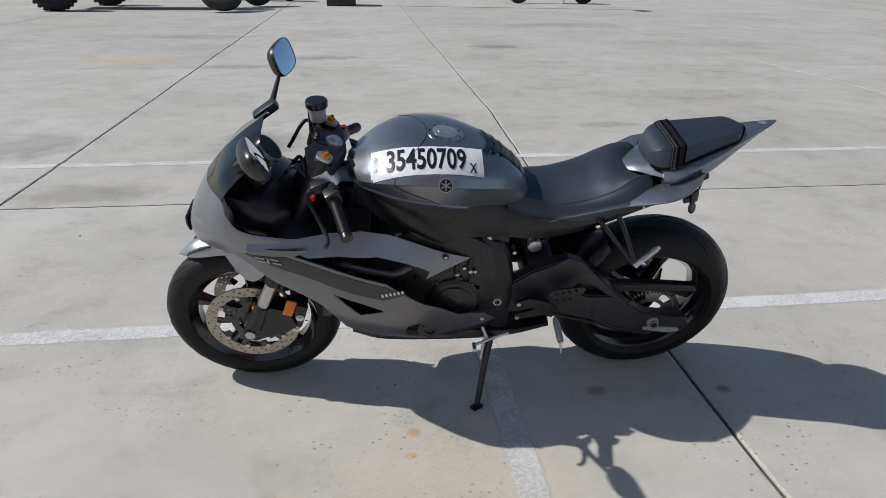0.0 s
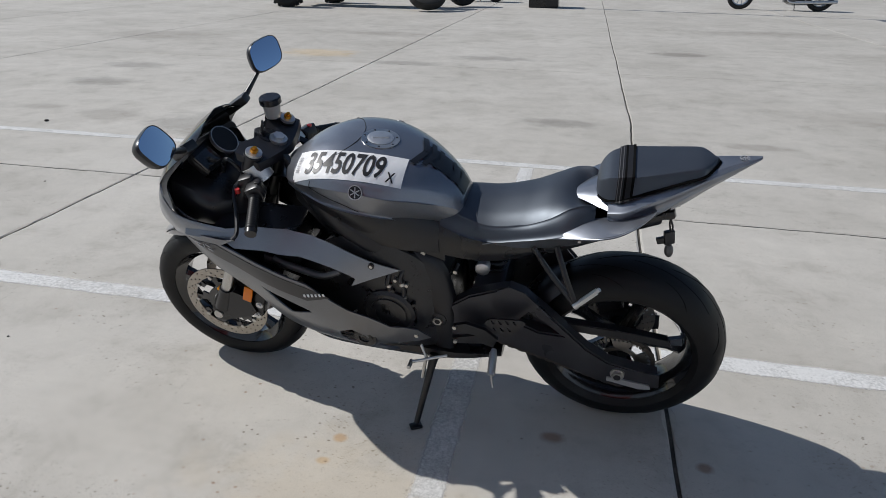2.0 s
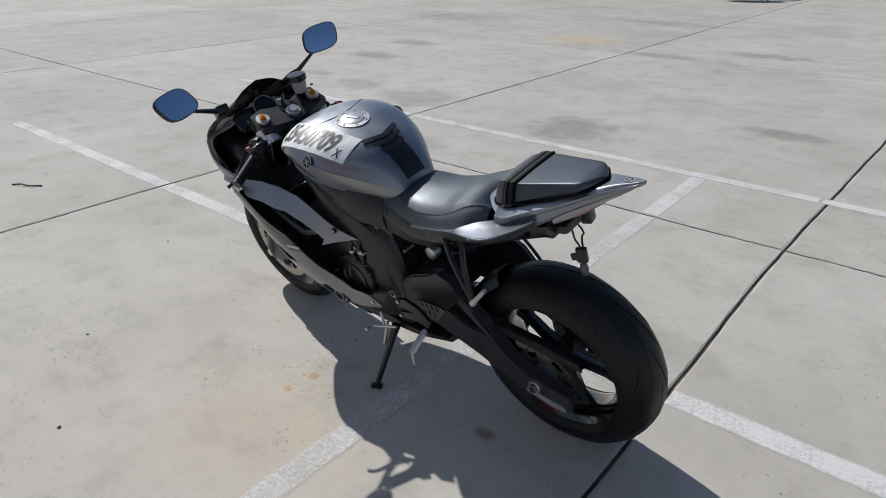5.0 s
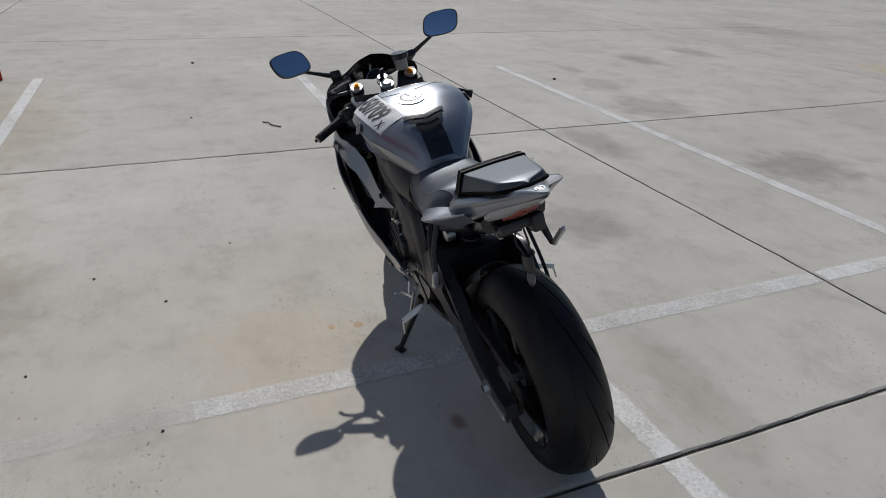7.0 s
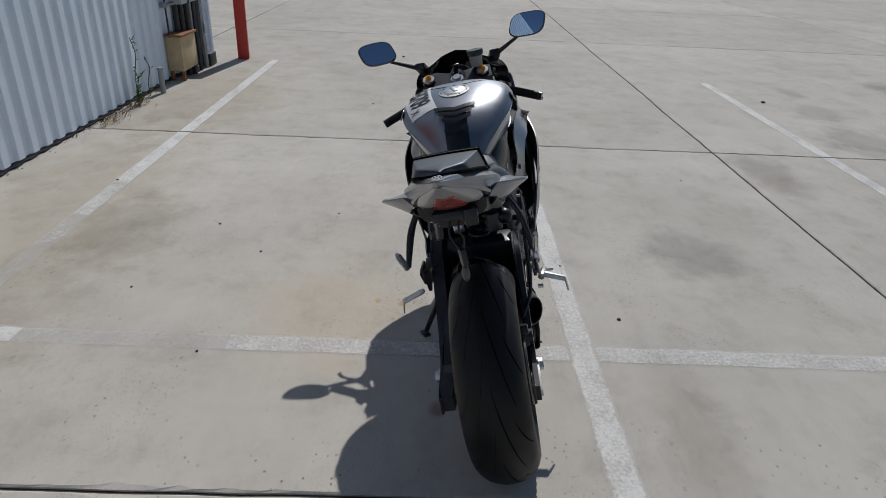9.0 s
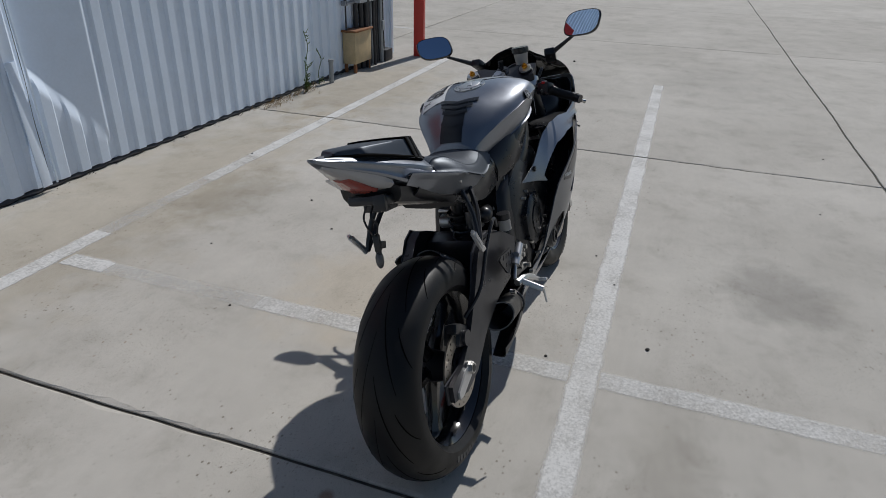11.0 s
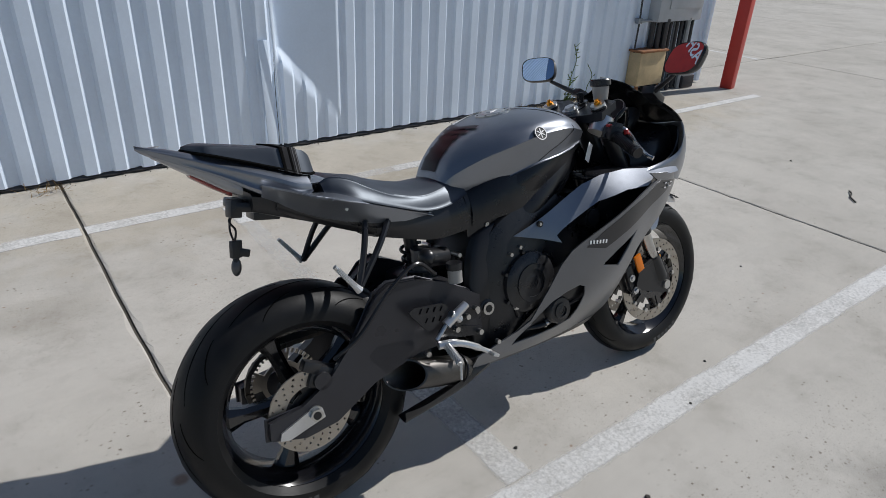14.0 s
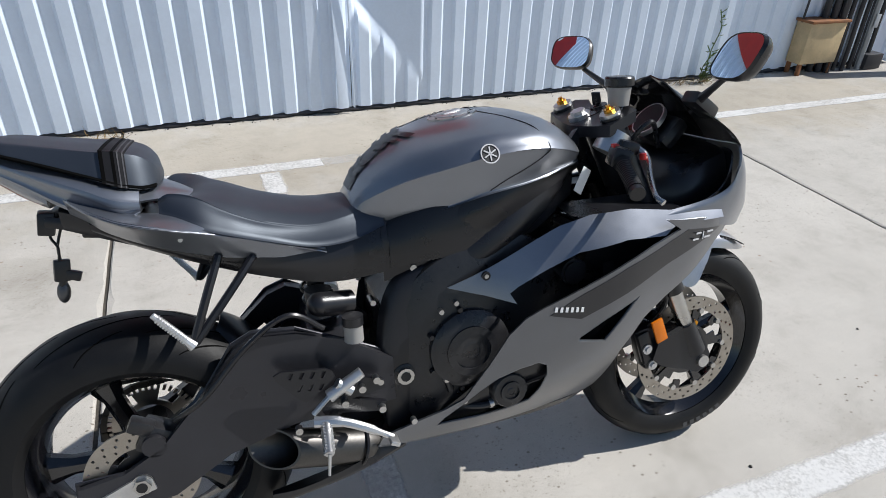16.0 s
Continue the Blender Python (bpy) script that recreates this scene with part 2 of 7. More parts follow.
mat_rust = grained("rusty_lid", (0.28, 0.12, 0.05), 0.85, vary=0.35, scale=14, relief=0.3)
mat_paint = metallic_paint("graphite_metallic_paint", (0.240, 0.256, 0.288), 0.37, 0.5)
mat_paint_matt = metallic_paint("graphite_satin_paint", (0.176, 0.183, 0.198), 0.33, 0.3)
mat_paint_dark = metallic_paint("dark_band_paint", (0.06, 0.06, 0.064), 0.36, 0.3)
mat_silver = metallic_paint("light_silver_paint", (0.42, 0.42, 0.44), 0.33, 0.3)
mat_black = grained("black_plastic", (0.012, 0.012, 0.0142), 0.33, vary=0.2, fine=400, relief=0.1, depth=0.0006)
mat_gloss = grained("gloss_black", (0.008, 0.008, 0.01), 0.16, vary=0.1, relief=0.0, coat=0.6, rough_vary=0.05)
mat_frame = grained("matt_black_aluminium", (0.012, 0.012, 0.0145), 0.34, metal=0.1, vary=0.15, fine=300, relief=0.08, depth=0.0008)
mat_swing = grained("dark_grey_aluminium", (0.044, 0.044, 0.050), 0.36, metal=0.5, vary=0.12, fine=300, relief=0.08, depth=0.0008)
mat_engine = grained("black_engine_casing", (0.020, 0.020, 0.022), 0.34, vary=0.25, scale=20, fine=160, relief=0.2)
mat_rubber = grained("tyre_rubber", (0.007, 0.007, 0.0075), 0.50, vary=0.25, scale=12, fine=220, relief=0.2, depth=0.001, spec=0.28)
mat_vinyl = grained("black_seat_vinyl", (0.014, 0.016, 0.022), 0.46, vary=0.12, fine=700, relief=0.2, depth=0.0004, rough_vary=0.05, spec=1.0)
mat_strap = grained("strap_webbing", (0.008, 0.008, 0.010), 0.6, vary=0.12, fine=500, relief=0.15, depth=0.0005, spec=0.25)
mat_stitch = grained("grey_stitching", (0.055, 0.055, 0.06), 0.6, vary=0.1, relief=0)
mat_vinyl.node_tree.nodes["Principled BSDF"].inputs["Specular Tint"].default_value = (0.78, 0.88, 1.0, 1.0)
mat_vinyl.node_tree.nodes["Principled BSDF"].inputs["Sheen Weight"].default_value = 0.02
mat_vinyl.node_tree.nodes["Principled BSDF"].inputs["Sheen Tint"].default_value = (0.8, 0.9, 1.0, 1.0)
mat_steel = grained("brushed_steel", (0.55, 0.54, 0.52), 0.33, metal=1.0, vary=0.15, fine=200, relief=0.05)
mat_disc = grained("brake_disc_steel", (0.42, 0.385, 0.34), 0.38, metal=1.0, vary=0.12, scale=20, fine=260, relief=0.1)
mat_alu = grained("cast_aluminium", (0.62, 0.62, 0.62), 0.38, metal=0.9, vary=0.1, fine=240, relief=0.08)
mat_clamp = grained("dark_anodised_clamp", (0.022, 0.022, 0.026), 0.42, metal=0.3, vary=0.12, fine=260, relief=0.06)
mat_chain = grained("oily_chain", (0.1, 0.09, 0.08), 0.5, metal=0.8, vary=0.3, fine=120)
mat_gold = grained("gold_anodised", (0.75, 0.33, 0.03), 0.3, metal=0.9, vary=0.06, relief=0)
mat_red = grained("red_plastic", (0.5, 0.02, 0.02), 0.35, vary=0.08, relief=0)
mat_titan = grained("brushed_titanium", (0.11, 0.105, 0.10), 0.44, metal=1.0, vary=0.15, scale=14, fine=200, relief=0.05)
mat_white = grained("white_label", (0.78, 0.78, 0.77), 0.5, vary=0.05, fine=120, relief=0.25, depth=0.003)
mat_ink = grained("black_ink", (0.006, 0.006, 0.007), 0.5, vary=0.05, relief=0)
mat_inkgrey = grained("grey_ink", (0.45, 0.45, 0.46), 0.5, vary=0.05, relief=0)
mat_pad = grained("tank_pad_gel", (0.011, 0.012, 0.015), 0.34, vary=0.1, relief=0, rough_vary=0.05)
mat_badge = grained("dull_chrome_badge", (0.42, 0.42, 0.43), 0.5, metal=0.6, vary=0.08, relief=0)
mat_groove = grained("tread_groove", (0.002, 0.002, 0.002), 0.9, vary=0.05, relief=0, spec=0.1)
mat_mark = grained("moulded_rubber_mark", (0.06, 0.06, 0.06), 0.6, vary=0.1, relief=0)
mat_pipe = grained("satin_grey_pipe", (0.12, 0.12, 0.125), 0.4, metal=0.6, vary=0.12, relief=0.05)
mat_weed = grained("weed_green", (0.07, 0.12, 0.025), 0.6, vary=0.3)
mat_straw = grained("dry_grass", (0.36, 0.24, 0.1), 0.8, vary=0.3)


def clear(name, color, rough=0.05, transmission=0.9, alpha=1.0):
    m, nt, b = nodes_of(name)
    b.inputs["Base Color"].default_value = (*color, 1)
    b.inputs["Roughness"].default_value = rough
    b.inputs["Transmission Weight"].default_value = transmission
    b.inputs["IOR"].default_value = 1.45
    return m


mat_amber = clear("amber_reflector", (0.85, 0.22, 0.01), 0.25, 0.15)
mat_lens_red = clear("red_lens", (0.36, 0.09, 0.075), 0.2, 0.25)
mat_lens_clear = clear("clear_lens", (0.42, 0.41, 0.41), 0.15, 0.15)
mat_screen = clear("smoked_screen", (0.012, 0.012, 0.014), 0.06, 0.2)
mat_tank_plastic = clear("cloudy_reservoir", (0.4, 0.39, 0.37), 0.3, 0.3)
mat_headlight = clear("headlight_lens", (0.3, 0.31, 0.33), 0.08, 0.3)
m, nt, b = nodes_of("mirror_glass")
b.inputs["Metallic"].default_value, b.inputs["Roughness"].default_value, b.inputs["Base Color"].default_value = 1.0, 0.01, (0.55, 0.68, 0.86, 1)
mat_mirror = m


# ---- mesh tools ----
def mesh_of(bm, name):
    me = bpy.data.meshes.new(name)
    bmesh.ops.recalc_face_normals(bm, faces=bm.faces)
    bm.to_mesh(me)
    bm.free()
    return me


def smooth(me, angle=35.0):
    for p in me.polygons:
        p.use_smooth = True
    me.set_sharp_from_angle(angle=radians(angle))


def part(name, bm, material, parent=None, label="", angle=35.0):
    me = mesh_of(bm, name)
    smooth(me, angle)
    me.materials.append(material)
    ob = new(name, me)
    ob.parent = parent
    if label:
        tagged(ob, label)
    return ob


def thing(name, label, category, m=None, group="", kind=""):
    ob = new(name)
    if m is not None:
        ob.matrix_world = m
    return tagged(ob, label, category, group, kind)


def box(bm, c, s, rot=(0, 0, 0), bevel=0.0):
    r = bmesh.ops.create_cube(bm, size=1.0)
    vs = r["verts"]
    if bevel:
        for v in vs:
            v.co = Vector((v.co.x * s[0], v.co.y * s[1], v.co.z * s[2]))
        es = list({e for v in vs for e in v.link_edges})
        made = bmesh.ops.bevel(bm, geom=es, offset=bevel, segments=2, affect="EDGES", profile=0.6)
        vs = list({v for f in made["faces"] for v in f.verts} | {v for v in vs if v.is_valid})
    else:
        for v in vs:
            v.co = Vector((v.co.x * s[0], v.co.y * s[1], v.co.z * s[2]))
    m = pose(*c, *rot)
    for v in vs:
        v.co = m @ v.co
    return bm


def axis_frame(d):
    d = Vector(d).normalized()
    a = Vector((0, 0, 1)) if abs(d.z) < 0.9 else Vector((1, 0, 0))
    u = d.cross(a).normalized()
    return u, d.cross(u)


def tube(bm, pts, radius, seg=10, closed=False, caps=True):
    pts = [Vector(p) for p in pts]
    radii = radius if isinstance(radius, (list, tuple)) else [radius] * len(pts)
    rings = []
    u = None
    for i, p in enumerate(pts):
        a = pts[i - 1] if (i > 0 or closed) else p
        b2 = pts[(i + 1) % len(pts)] if (i < len(pts) - 1 or closed) else p
        d = (b2 - a).normalized()
        if u is None:
            u, _ = axis_frame(d)
        u = (u - d * u.dot(d)).normalized()
        w = d.cross(u)
        rings.append([bm.verts.new(p + (u * math.cos(k) + w * math.sin(k)) * radii[i]) for k in [2 * math.pi * j / seg for j in range(seg)]])
    n = len(rings)
    for i in range(n if closed else n - 1):
        r0, r1 = rings[i], rings[(i + 1) % n]
        for j in range(seg):
            bm.faces.new((r0[j], r0[(j + 1) % seg], r1[(j + 1) % seg], r1[j]))
    if caps and not closed:
        bm.faces.new(rings[0][::-1])
        bm.faces.new(rings[-1])
    return bm


def cyl(bm, p0, p1, r0, r1=None, seg=16):
    return tube(bm, [p0, p1], [r0, r0 if r1 is None else r1], seg)


def spline(pts, n):
    """Points along a smooth curve through pts."""
    pts = [Vector(p) for p in pts]
    out = []
    for k in range(n + 1):
        s = k / n * (len(pts) - 1)
        i = min(int(s), len(pts) - 2)
        f = s - i
        p1, p2 = pts[i], pts[i + 1]
        p0 = pts[i - 1] if i else p1 * 2 - p2
        p3 = pts[i + 2] if i + 2 < len(pts) else p2 * 2 - p1
        out.append(0.5 * (2 * p1 + (p2 - p0) * f + (2 * p0 - 5 * p1 + 4 * p2 - p3) * f * f + (3 * p1 - p0 - 3 * p2 + p3) * f ** 3))
    return out


def curve_tube(bm, pts, r, n=20, seg=8):
    return tube(bm, spline(pts, n), r, seg)


def patch(bm, net, thick=0.004, nu=8, nv=16, side=1):
    """A smooth shell through a net of points (columns of rows), with thickness inwards; side -1 mirrors it across y."""
    cols = [spline([(p[0], p[1] * side, p[2]) for p in col], nu) for col in net]
    rows = [spline([c[i] for c in cols], nv) for i in range(nu + 1)]
    grid = [[rows[i][j] for j in range(nv + 1)] for i in range(nu + 1)]
    outer = [[bm.verts.new(p) for p in r] for r in grid]
    if thick:
        inner = []
        for i in range(nu + 1):
            line = []
            for j in range(nv + 1):
                a = grid[min(i + 1, nu)][j] - grid[max(i - 1, 0)][j]
                b2 = grid[i][min(j + 1, nv)] - grid[i][max(j - 1, 0)]
                n = a.cross(b2)
                n = n.normalized() if n.length > 1e-9 else Vector((0, side, 0))
                line.append(grid[i][j] - n * thick * PATCH_SIGN * side)
            inner.append([bm.verts.new(p) for p in line])
    def quads(g, flip):
        for i in range(nu):
            for j in range(nv):
                q = (g[i][j], g[i + 1][j], g[i + 1][j + 1], g[i][j + 1])
                try:
                    bm.faces.new(q[::-1] if flip else q)
                except ValueError:
                    pass
    quads(outer, side < 0)
    if thick:
        quads(inner, side > 0)
        rim = [(i, 0) for i in range(nu)] + [(nu, j) for j in range(nv)] + [(i, nv) for i in range(nu, 0, -1)] + [(0, j) for j in range(nv, 0, -1)]
        for k in range(len(rim)):
            a, c = rim[k], rim[(k + 1) % len(rim)]
            bm.faces.new((outer[a[0]][a[1]], outer[c[0]][c[1]], inner[c[0]][c[1]], inner[a[0]][a[1]]))
    return bm


PATCH_SIGN = 1


def loft(bm, sections, nu=10, nv=20, both=True):
    """A closed body from half sections (x, [(y, z) from the top's middle to the bottom]), mirrored across y."""
    net = []
    for x, prof in sections:
        half = [(x if len(p) == 2 else p[2], p[0], p[1]) for p in prof]
        full = [(p[0], -p[1], p[2]) for p in half[:0:-1]] + half
        net.append(full)
    cols = [spline(c, nu * 2) for c in net]
    rows = [spline([c[i] for c in cols], nv) for i in range(len(cols[0]))]
    g = [[bm.verts.new(rows[i][j]) for i in range(len(rows))] for j in range(nv + 1)]
    for j in range(nv):
        for i in range(len(g[0]) - 1):
            bm.faces.new((g[j][i], g[j][i + 1], g[j + 1][i + 1], g[j + 1][i]))
        bm.faces.new((g[j][-1], g[j][0], g[j + 1][0], g[j + 1][-1]))
    bm.faces.new(g[0])
    bm.faces.new(g[-1])
    return bm


def lathe(bm, profile, c, seg=48, closed=True):
    """Turns a profile of (radius, y) round the y axis through c."""
    c = Vector(c)
    rings = []
    for k in range(seg):
        a = 2 * math.pi * k / seg
        rings.append([bm.verts.new(c + Vector((r * math.cos(a), y, r * math.sin(a)))) for r, y in profile])
    n = len(profile)
    for k in range(seg):
        r0, r1 = rings[k], rings[(k + 1) % seg]
        for i in range(n if closed else n - 1):
            bm.faces.new((r0[i], r0[(i + 1) % n], r1[(i + 1) % n], r1[i]))
    return bm


def prism(bm, outline, y0, y1, holes=()):
    """A plate: an outline in (x, z) with thickness from y0 to y1 and holes through it."""
    loops = [outline, *holes]
    edges = []
    tops = []
    for lp in loops:
        vs = [bm.verts.new((x, y1, z)) for x, z in lp]
        tops.append(vs)
        edges += [bm.edges.new((vs[i], vs[(i + 1) % len(vs)])) for i in range(len(vs))]
    made = bmesh.ops.triangle_fill(bm, use_beauty=True, use_dissolve=False, edges=edges)
    faces = [f for f in made["geom"] if isinstance(f, bmesh.types.BMFace)]
    back = {v: bm.verts.new((v.co.x, y0, v.co.z)) for vs in tops for v in vs}
    for f in faces:
        bm.faces.new([back[v] for v in f.verts][::-1])
    for vs in tops:
        for i in range(len(vs)):
            a, c = vs[i], vs[(i + 1) % len(vs)]
            bm.faces.new((a, c, back[c], back[a]))
    return bm


def B():
    return bmesh.new()


def moved(bm, m):
    for v in bm.verts:
        v.co = m @ v.co
    return bm

# ---- ground, markings and wall ----
JX = [-40.0, -34.0, -28.5, -23.0, -17.7, -12.4, -7.45, -2.055, 1.443, 6.6, 12.0, 17.5, 23.0, 28.5, 34.0, 40.0]
JY = [-24.0, -18.0, -12.0, -6.5, -1.1, 4.23, 9.75, 16.2, 22.0, 28.0, 34.0, 40.0, 46.0, 52.0, 58.0]
bm = B()
for v in bmesh.ops.create_grid(bm, x_segments=8, y_segments=8, size=1500)["verts"]:
    v.co.z = -0.0100
ground = part("ground", bm, mat_dirt)
tagged(ground, "pale broom-finished concrete yard with tooled joints and stains", "ground", kind="structure")

LINE_W = 0.11


def line_piece(name, x0, x1, y0, y1, material, label):
    """A painted marking with slightly ragged edges."""
    bm = B()
    along_x = (x1 - x0) > (y1 - y0)
    n = max(8, int(max(x1 - x0, y1 - y0) / 0.05))
    uv = bm.loops.layers.uv.new("across")
    rows = []
    for i in range(n + 1):
        f = i / n
        row = []
        for s, e in ((0, -0.004), (1, 0.004)):
            j = (noise.noise(Vector((f * 60 + x0 * 7, s * 9 + y0 * 5, 0.3)))) * 0.006 + e
            p = (x0 + (x1 - x0) * f, (y0, y1)[s] + j) if along_x else ((x0, x1)[s] + j, y0 + (y1 - y0) * f)
            row.append(bm.verts.new((*p, 0.0018)))
        rows.append(row)
    for a, c in zip(rows, rows[1:]):
        for loop, u in zip(bm.faces.new((a[0], c[0], c[1], a[1])).loops, (0, 0, 1, 1)):
            loop[uv].uv = (u, 0.5)
    bmesh.ops.recalc_face_normals(bm, faces=bm.faces)
    if bm.faces[:][0].normal.z < 0:
        bmesh.ops.reverse_faces(bm, faces=bm.faces)
    ob = part(name, bm, material, None)
    return tagged(ob, label, "line marking", "painted bay lines", "structure")


for y, x_start, x_end in ((0.10, -5.05, 9.0), (2.66, -4.64, 9.0), (5.14, -4.75, 9.0)):
    cuts = [x_start] + [j for j in JX if x_start < j < x_end] + [x_end]
    if y == 0.10:
        cuts = sorted(cuts + [-0.95, -0.45, 0.40])
    for a, c in zip(cuts, cuts[1:]):
        worn = mat_line if y != 0.10 or a < -0.95 or a >= 0.40 else mat_line_faint if a == -0.95 else mat_line_ghost
        line_piece("bay_line", a + (0.012 if a in JX else 0), c - (0.012 if c in JX else 0), y - LINE_W / 2, y + LINE_W / 2, worn, "worn white painted bay line on the concrete")
for y0, y1 in ((0.17, 0.42), (0.42, 1.25), (1.25, 1.55), (1.55, 2.603), (2.717, 4.212), (4.248, 5.07)):
    line_piece("cross_line", 0.695 - 0.055, 0.695 + 0.055, y0, y1, mat_line_ghost if y0 == 0.42 else mat_line_faint if y0 in (1.25, 1.55, 2.717) else mat_line, "faded white painted cross line between the bays")
line_piece("far_line", -7.28, -7.17, -2.4, -1.12, mat_line, "worn white painted line beyond the red post")

# corrugated wall along y = WALL_Y, from its corner to past the camera
WALL_Y, WALL_X0, WALL_X1, WALL_H, PITCH = -0.66, -4.97, 16.0, 4.6, 0.1635


def rib(x):
    """Depth of the sheet's profile: flat crests and troughs joined by slopes; the crest ends where the sun side begins."""
    f = ((x + 0.435) / PITCH + 0.02) % 1.0
    if f < 0.13:
        return 0.019 * f / 0.13
    if f < 0.53:
        return 0.019
    if f < 0.64:
        return 0.019 * (1 - (f - 0.53) / 0.11)
    return 0.0


def dent(x, z):
    """The beaten-in sheet: above a slanting foot the ribs are pressed into a tall hollow."""
    k = max(0.0, min(1.0, (z - 0.60 - x * 1.15) / 0.16))
    k = k * k * (3 - 2 * k)
    w = max(0.0, min(1.0, (x + 0.475) / 0.03)) * max(0.0, min(1.0, (0.012 - x) / 0.02))
    return k * w


def sheet(bm, x0, x1, z0, z1):
    xs = []
    k = math.floor((x0 + 0.435) / PITCH)
    while -0.435 + k * PITCH < x1:
        for f in ((0.02, 0.11, 0.19, 0.295, 0.4, 0.51, 0.56, 0.62, 0.72, 0.81, 0.9, 0.98) if x0 < 0.1 and x1 > -0.5 else (0.11, 0.295, 0.51, 0.62, 0.81, 0.98)):
            x = -0.435 + (k + f) * PITCH
            if x0 < x < x1:
                xs.append(x)
        k += 1
    xs = [x0] + xs + [x1]
    dense = x0 < 0.1 and x1 > -0.5
    zs = [z0] + ([z0 + 0.0075 * i for i in range(1, 90)] + [1.0, 2.4] if dense else [1.0]) + [z1]
    g = []
    for z in zs:
        row = []
        for x in xs:
            d = rib(x)
            if dense:
                q = dent(x, z)
                d = d * (1 - q) + q * (0.024 - 0.165 * (x + 0.47))
                if 0.02 < x < 0.14:
                    d += 0.012 * math.exp(-((z - 0.5) / 0.35) ** 2) * math.sin(z * 9.0 + x * 40) * 0.6
            row.append(bm.verts.new((x, WALL_Y + d, z + (0.006 * noise.noise(Vector((x * 3, 0, 0))) if z == z0 else 0))))
        g.append(row)
    for a, c in zip(g, g[1:]):
        for i in range(len(xs) - 1):
            bm.faces.new((a[i], a[i + 1], c[i + 1], c[i]))


wall = thing("wall_south", "white-painted corrugated steel wall with a beaten-in sheet", "wall", kind="structure")
bm = B()
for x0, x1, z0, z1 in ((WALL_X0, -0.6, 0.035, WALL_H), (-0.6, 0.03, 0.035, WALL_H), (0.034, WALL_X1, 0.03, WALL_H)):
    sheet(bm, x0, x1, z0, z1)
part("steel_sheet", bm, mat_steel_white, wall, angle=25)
bm = B()
box(bm, ((WALL_X0 + WALL_X1) / 2, WALL_Y - 0.17, WALL_H / 2), (WALL_X1 - WALL_X0 - 0.05, 0.2, WALL_H - 0.02))
box(bm, (5.0, WALL_Y - 5.2, WALL_H / 2), (20.2, 9.9, WALL_H - 0.04))
part("building_core", bm, mat_dirt, wall)
bm = B()
for k in range(60):
    x = -0.435 + PITCH * (k - 28) + 0.10
    if x < 2.2:
        for z in (0.09, 1.35):
            cyl(bm, (x - PITCH * 0.28, WALL_Y + 0.002, z), (x - PITCH * 0.28, WALL_Y + 0.008, z), 0.006, seg=8)
part("screw_heads", bm, mat_steel_white, wall)
bm = B()
box(bm, (0.045, WALL_Y + 0.045, 0.75), (0.012, 0.012, 1.42), (0, 1.5, 0), 0.003)
box(bm, (0.105, WALL_Y + 0.038, 0.40), (0.07, 0.008, 0.72), (2, 0.8, 6), 0.003)
part("bent_flashing", bm, mat_steel_white, wall, "buckled sheet edge")
bm = B()
box(bm, (WALL_X0 - 0.03, WALL_Y - 0.05, WALL_H / 2 + 0.02), (0.07, 0.2, WALL_H), (0, 0, 0), 0.008)
part("corner_trim", bm, mat_steel_white, wall)

# crumpled dark closure strip in the gap under the sheets
bm = B()
tube(bm, [(x, WALL_Y - 0.004 + 0.006 * noise.noise(Vector((x * 5, 1, 0))), 0.016 + 0.008 * noise.noise(Vector((x * 9, 4, 0)))) for x in [WALL_X0 + 0.02 + 0.04 * k for k in range(180)]], [0.016 + 0.007 * math.sin(2 * math.pi * 0.04 * k / PITCH) for k in range(180)], 6)
part("closure_strip", bm, mat_dark_conduit, wall, "black foam strip under the sheets")

sign = thing("wall_sign", "large plain red sign board fixed high on the corrugated wall", "sign")
bm = B()
box(bm, (0.85, WALL_Y + 0.05, 2.2), (2.6, 0.02, 1.2), bevel=0.003)
part("panel", bm, mat_red_post, sign)
for x in (-0.3, 0.85, 2.0):
    bm = B()
    box(bm, (x, WALL_Y + 0.036, 2.2), (0.05, 0.012, 1.1), bevel=0.003)
    part("batten", bm, mat_conduit, sign)

cu = bpy.data.curves.new("lettering", "FONT")
cu.body, cu.size, cu.align_x, cu.align_y, cu.offset, cu.extrude = "CASH", 0.40, "CENTER", "CENTER", 0.006, 0.002
text_ob = bpy.data.objects.new("lettering", cu)
scene.collection.objects.link(text_ob)
me = bpy.data.meshes.new_from_object(text_ob.evaluated_get(bpy.context.evaluated_depsgraph_get()))
bpy.data.objects.remove(text_ob)
bm = B()
bm.from_mesh(me)
moved(bm, pose(1.07, WALL_Y + 0.0625, 2.32, 90, 0, 180))
part("lettering", bm, mat_white, sign, "white painted lettering")

# red post by the wall's corner
def red_post(x, y, h, w, lean):
    p = thing("red_post", "red-painted square steel guard post standing on the concrete", "post", pose(x, y, 0, 0, lean, 12))
    bm = B()
    box(bm, (0, 0, h / 2), (w, w, h), bevel=0.008)
    part("shaft", bm, mat_red_post, p)
    bm = B()
    box(bm, (0, 0, h + 0.004), (w * 0.98, w * 0.98, 0.012), bevel=0.003)
    part("cap", bm, mat_red_post, p)
    return p


red_post(-5.08, -0.28, 1.12, 0.125, 0)

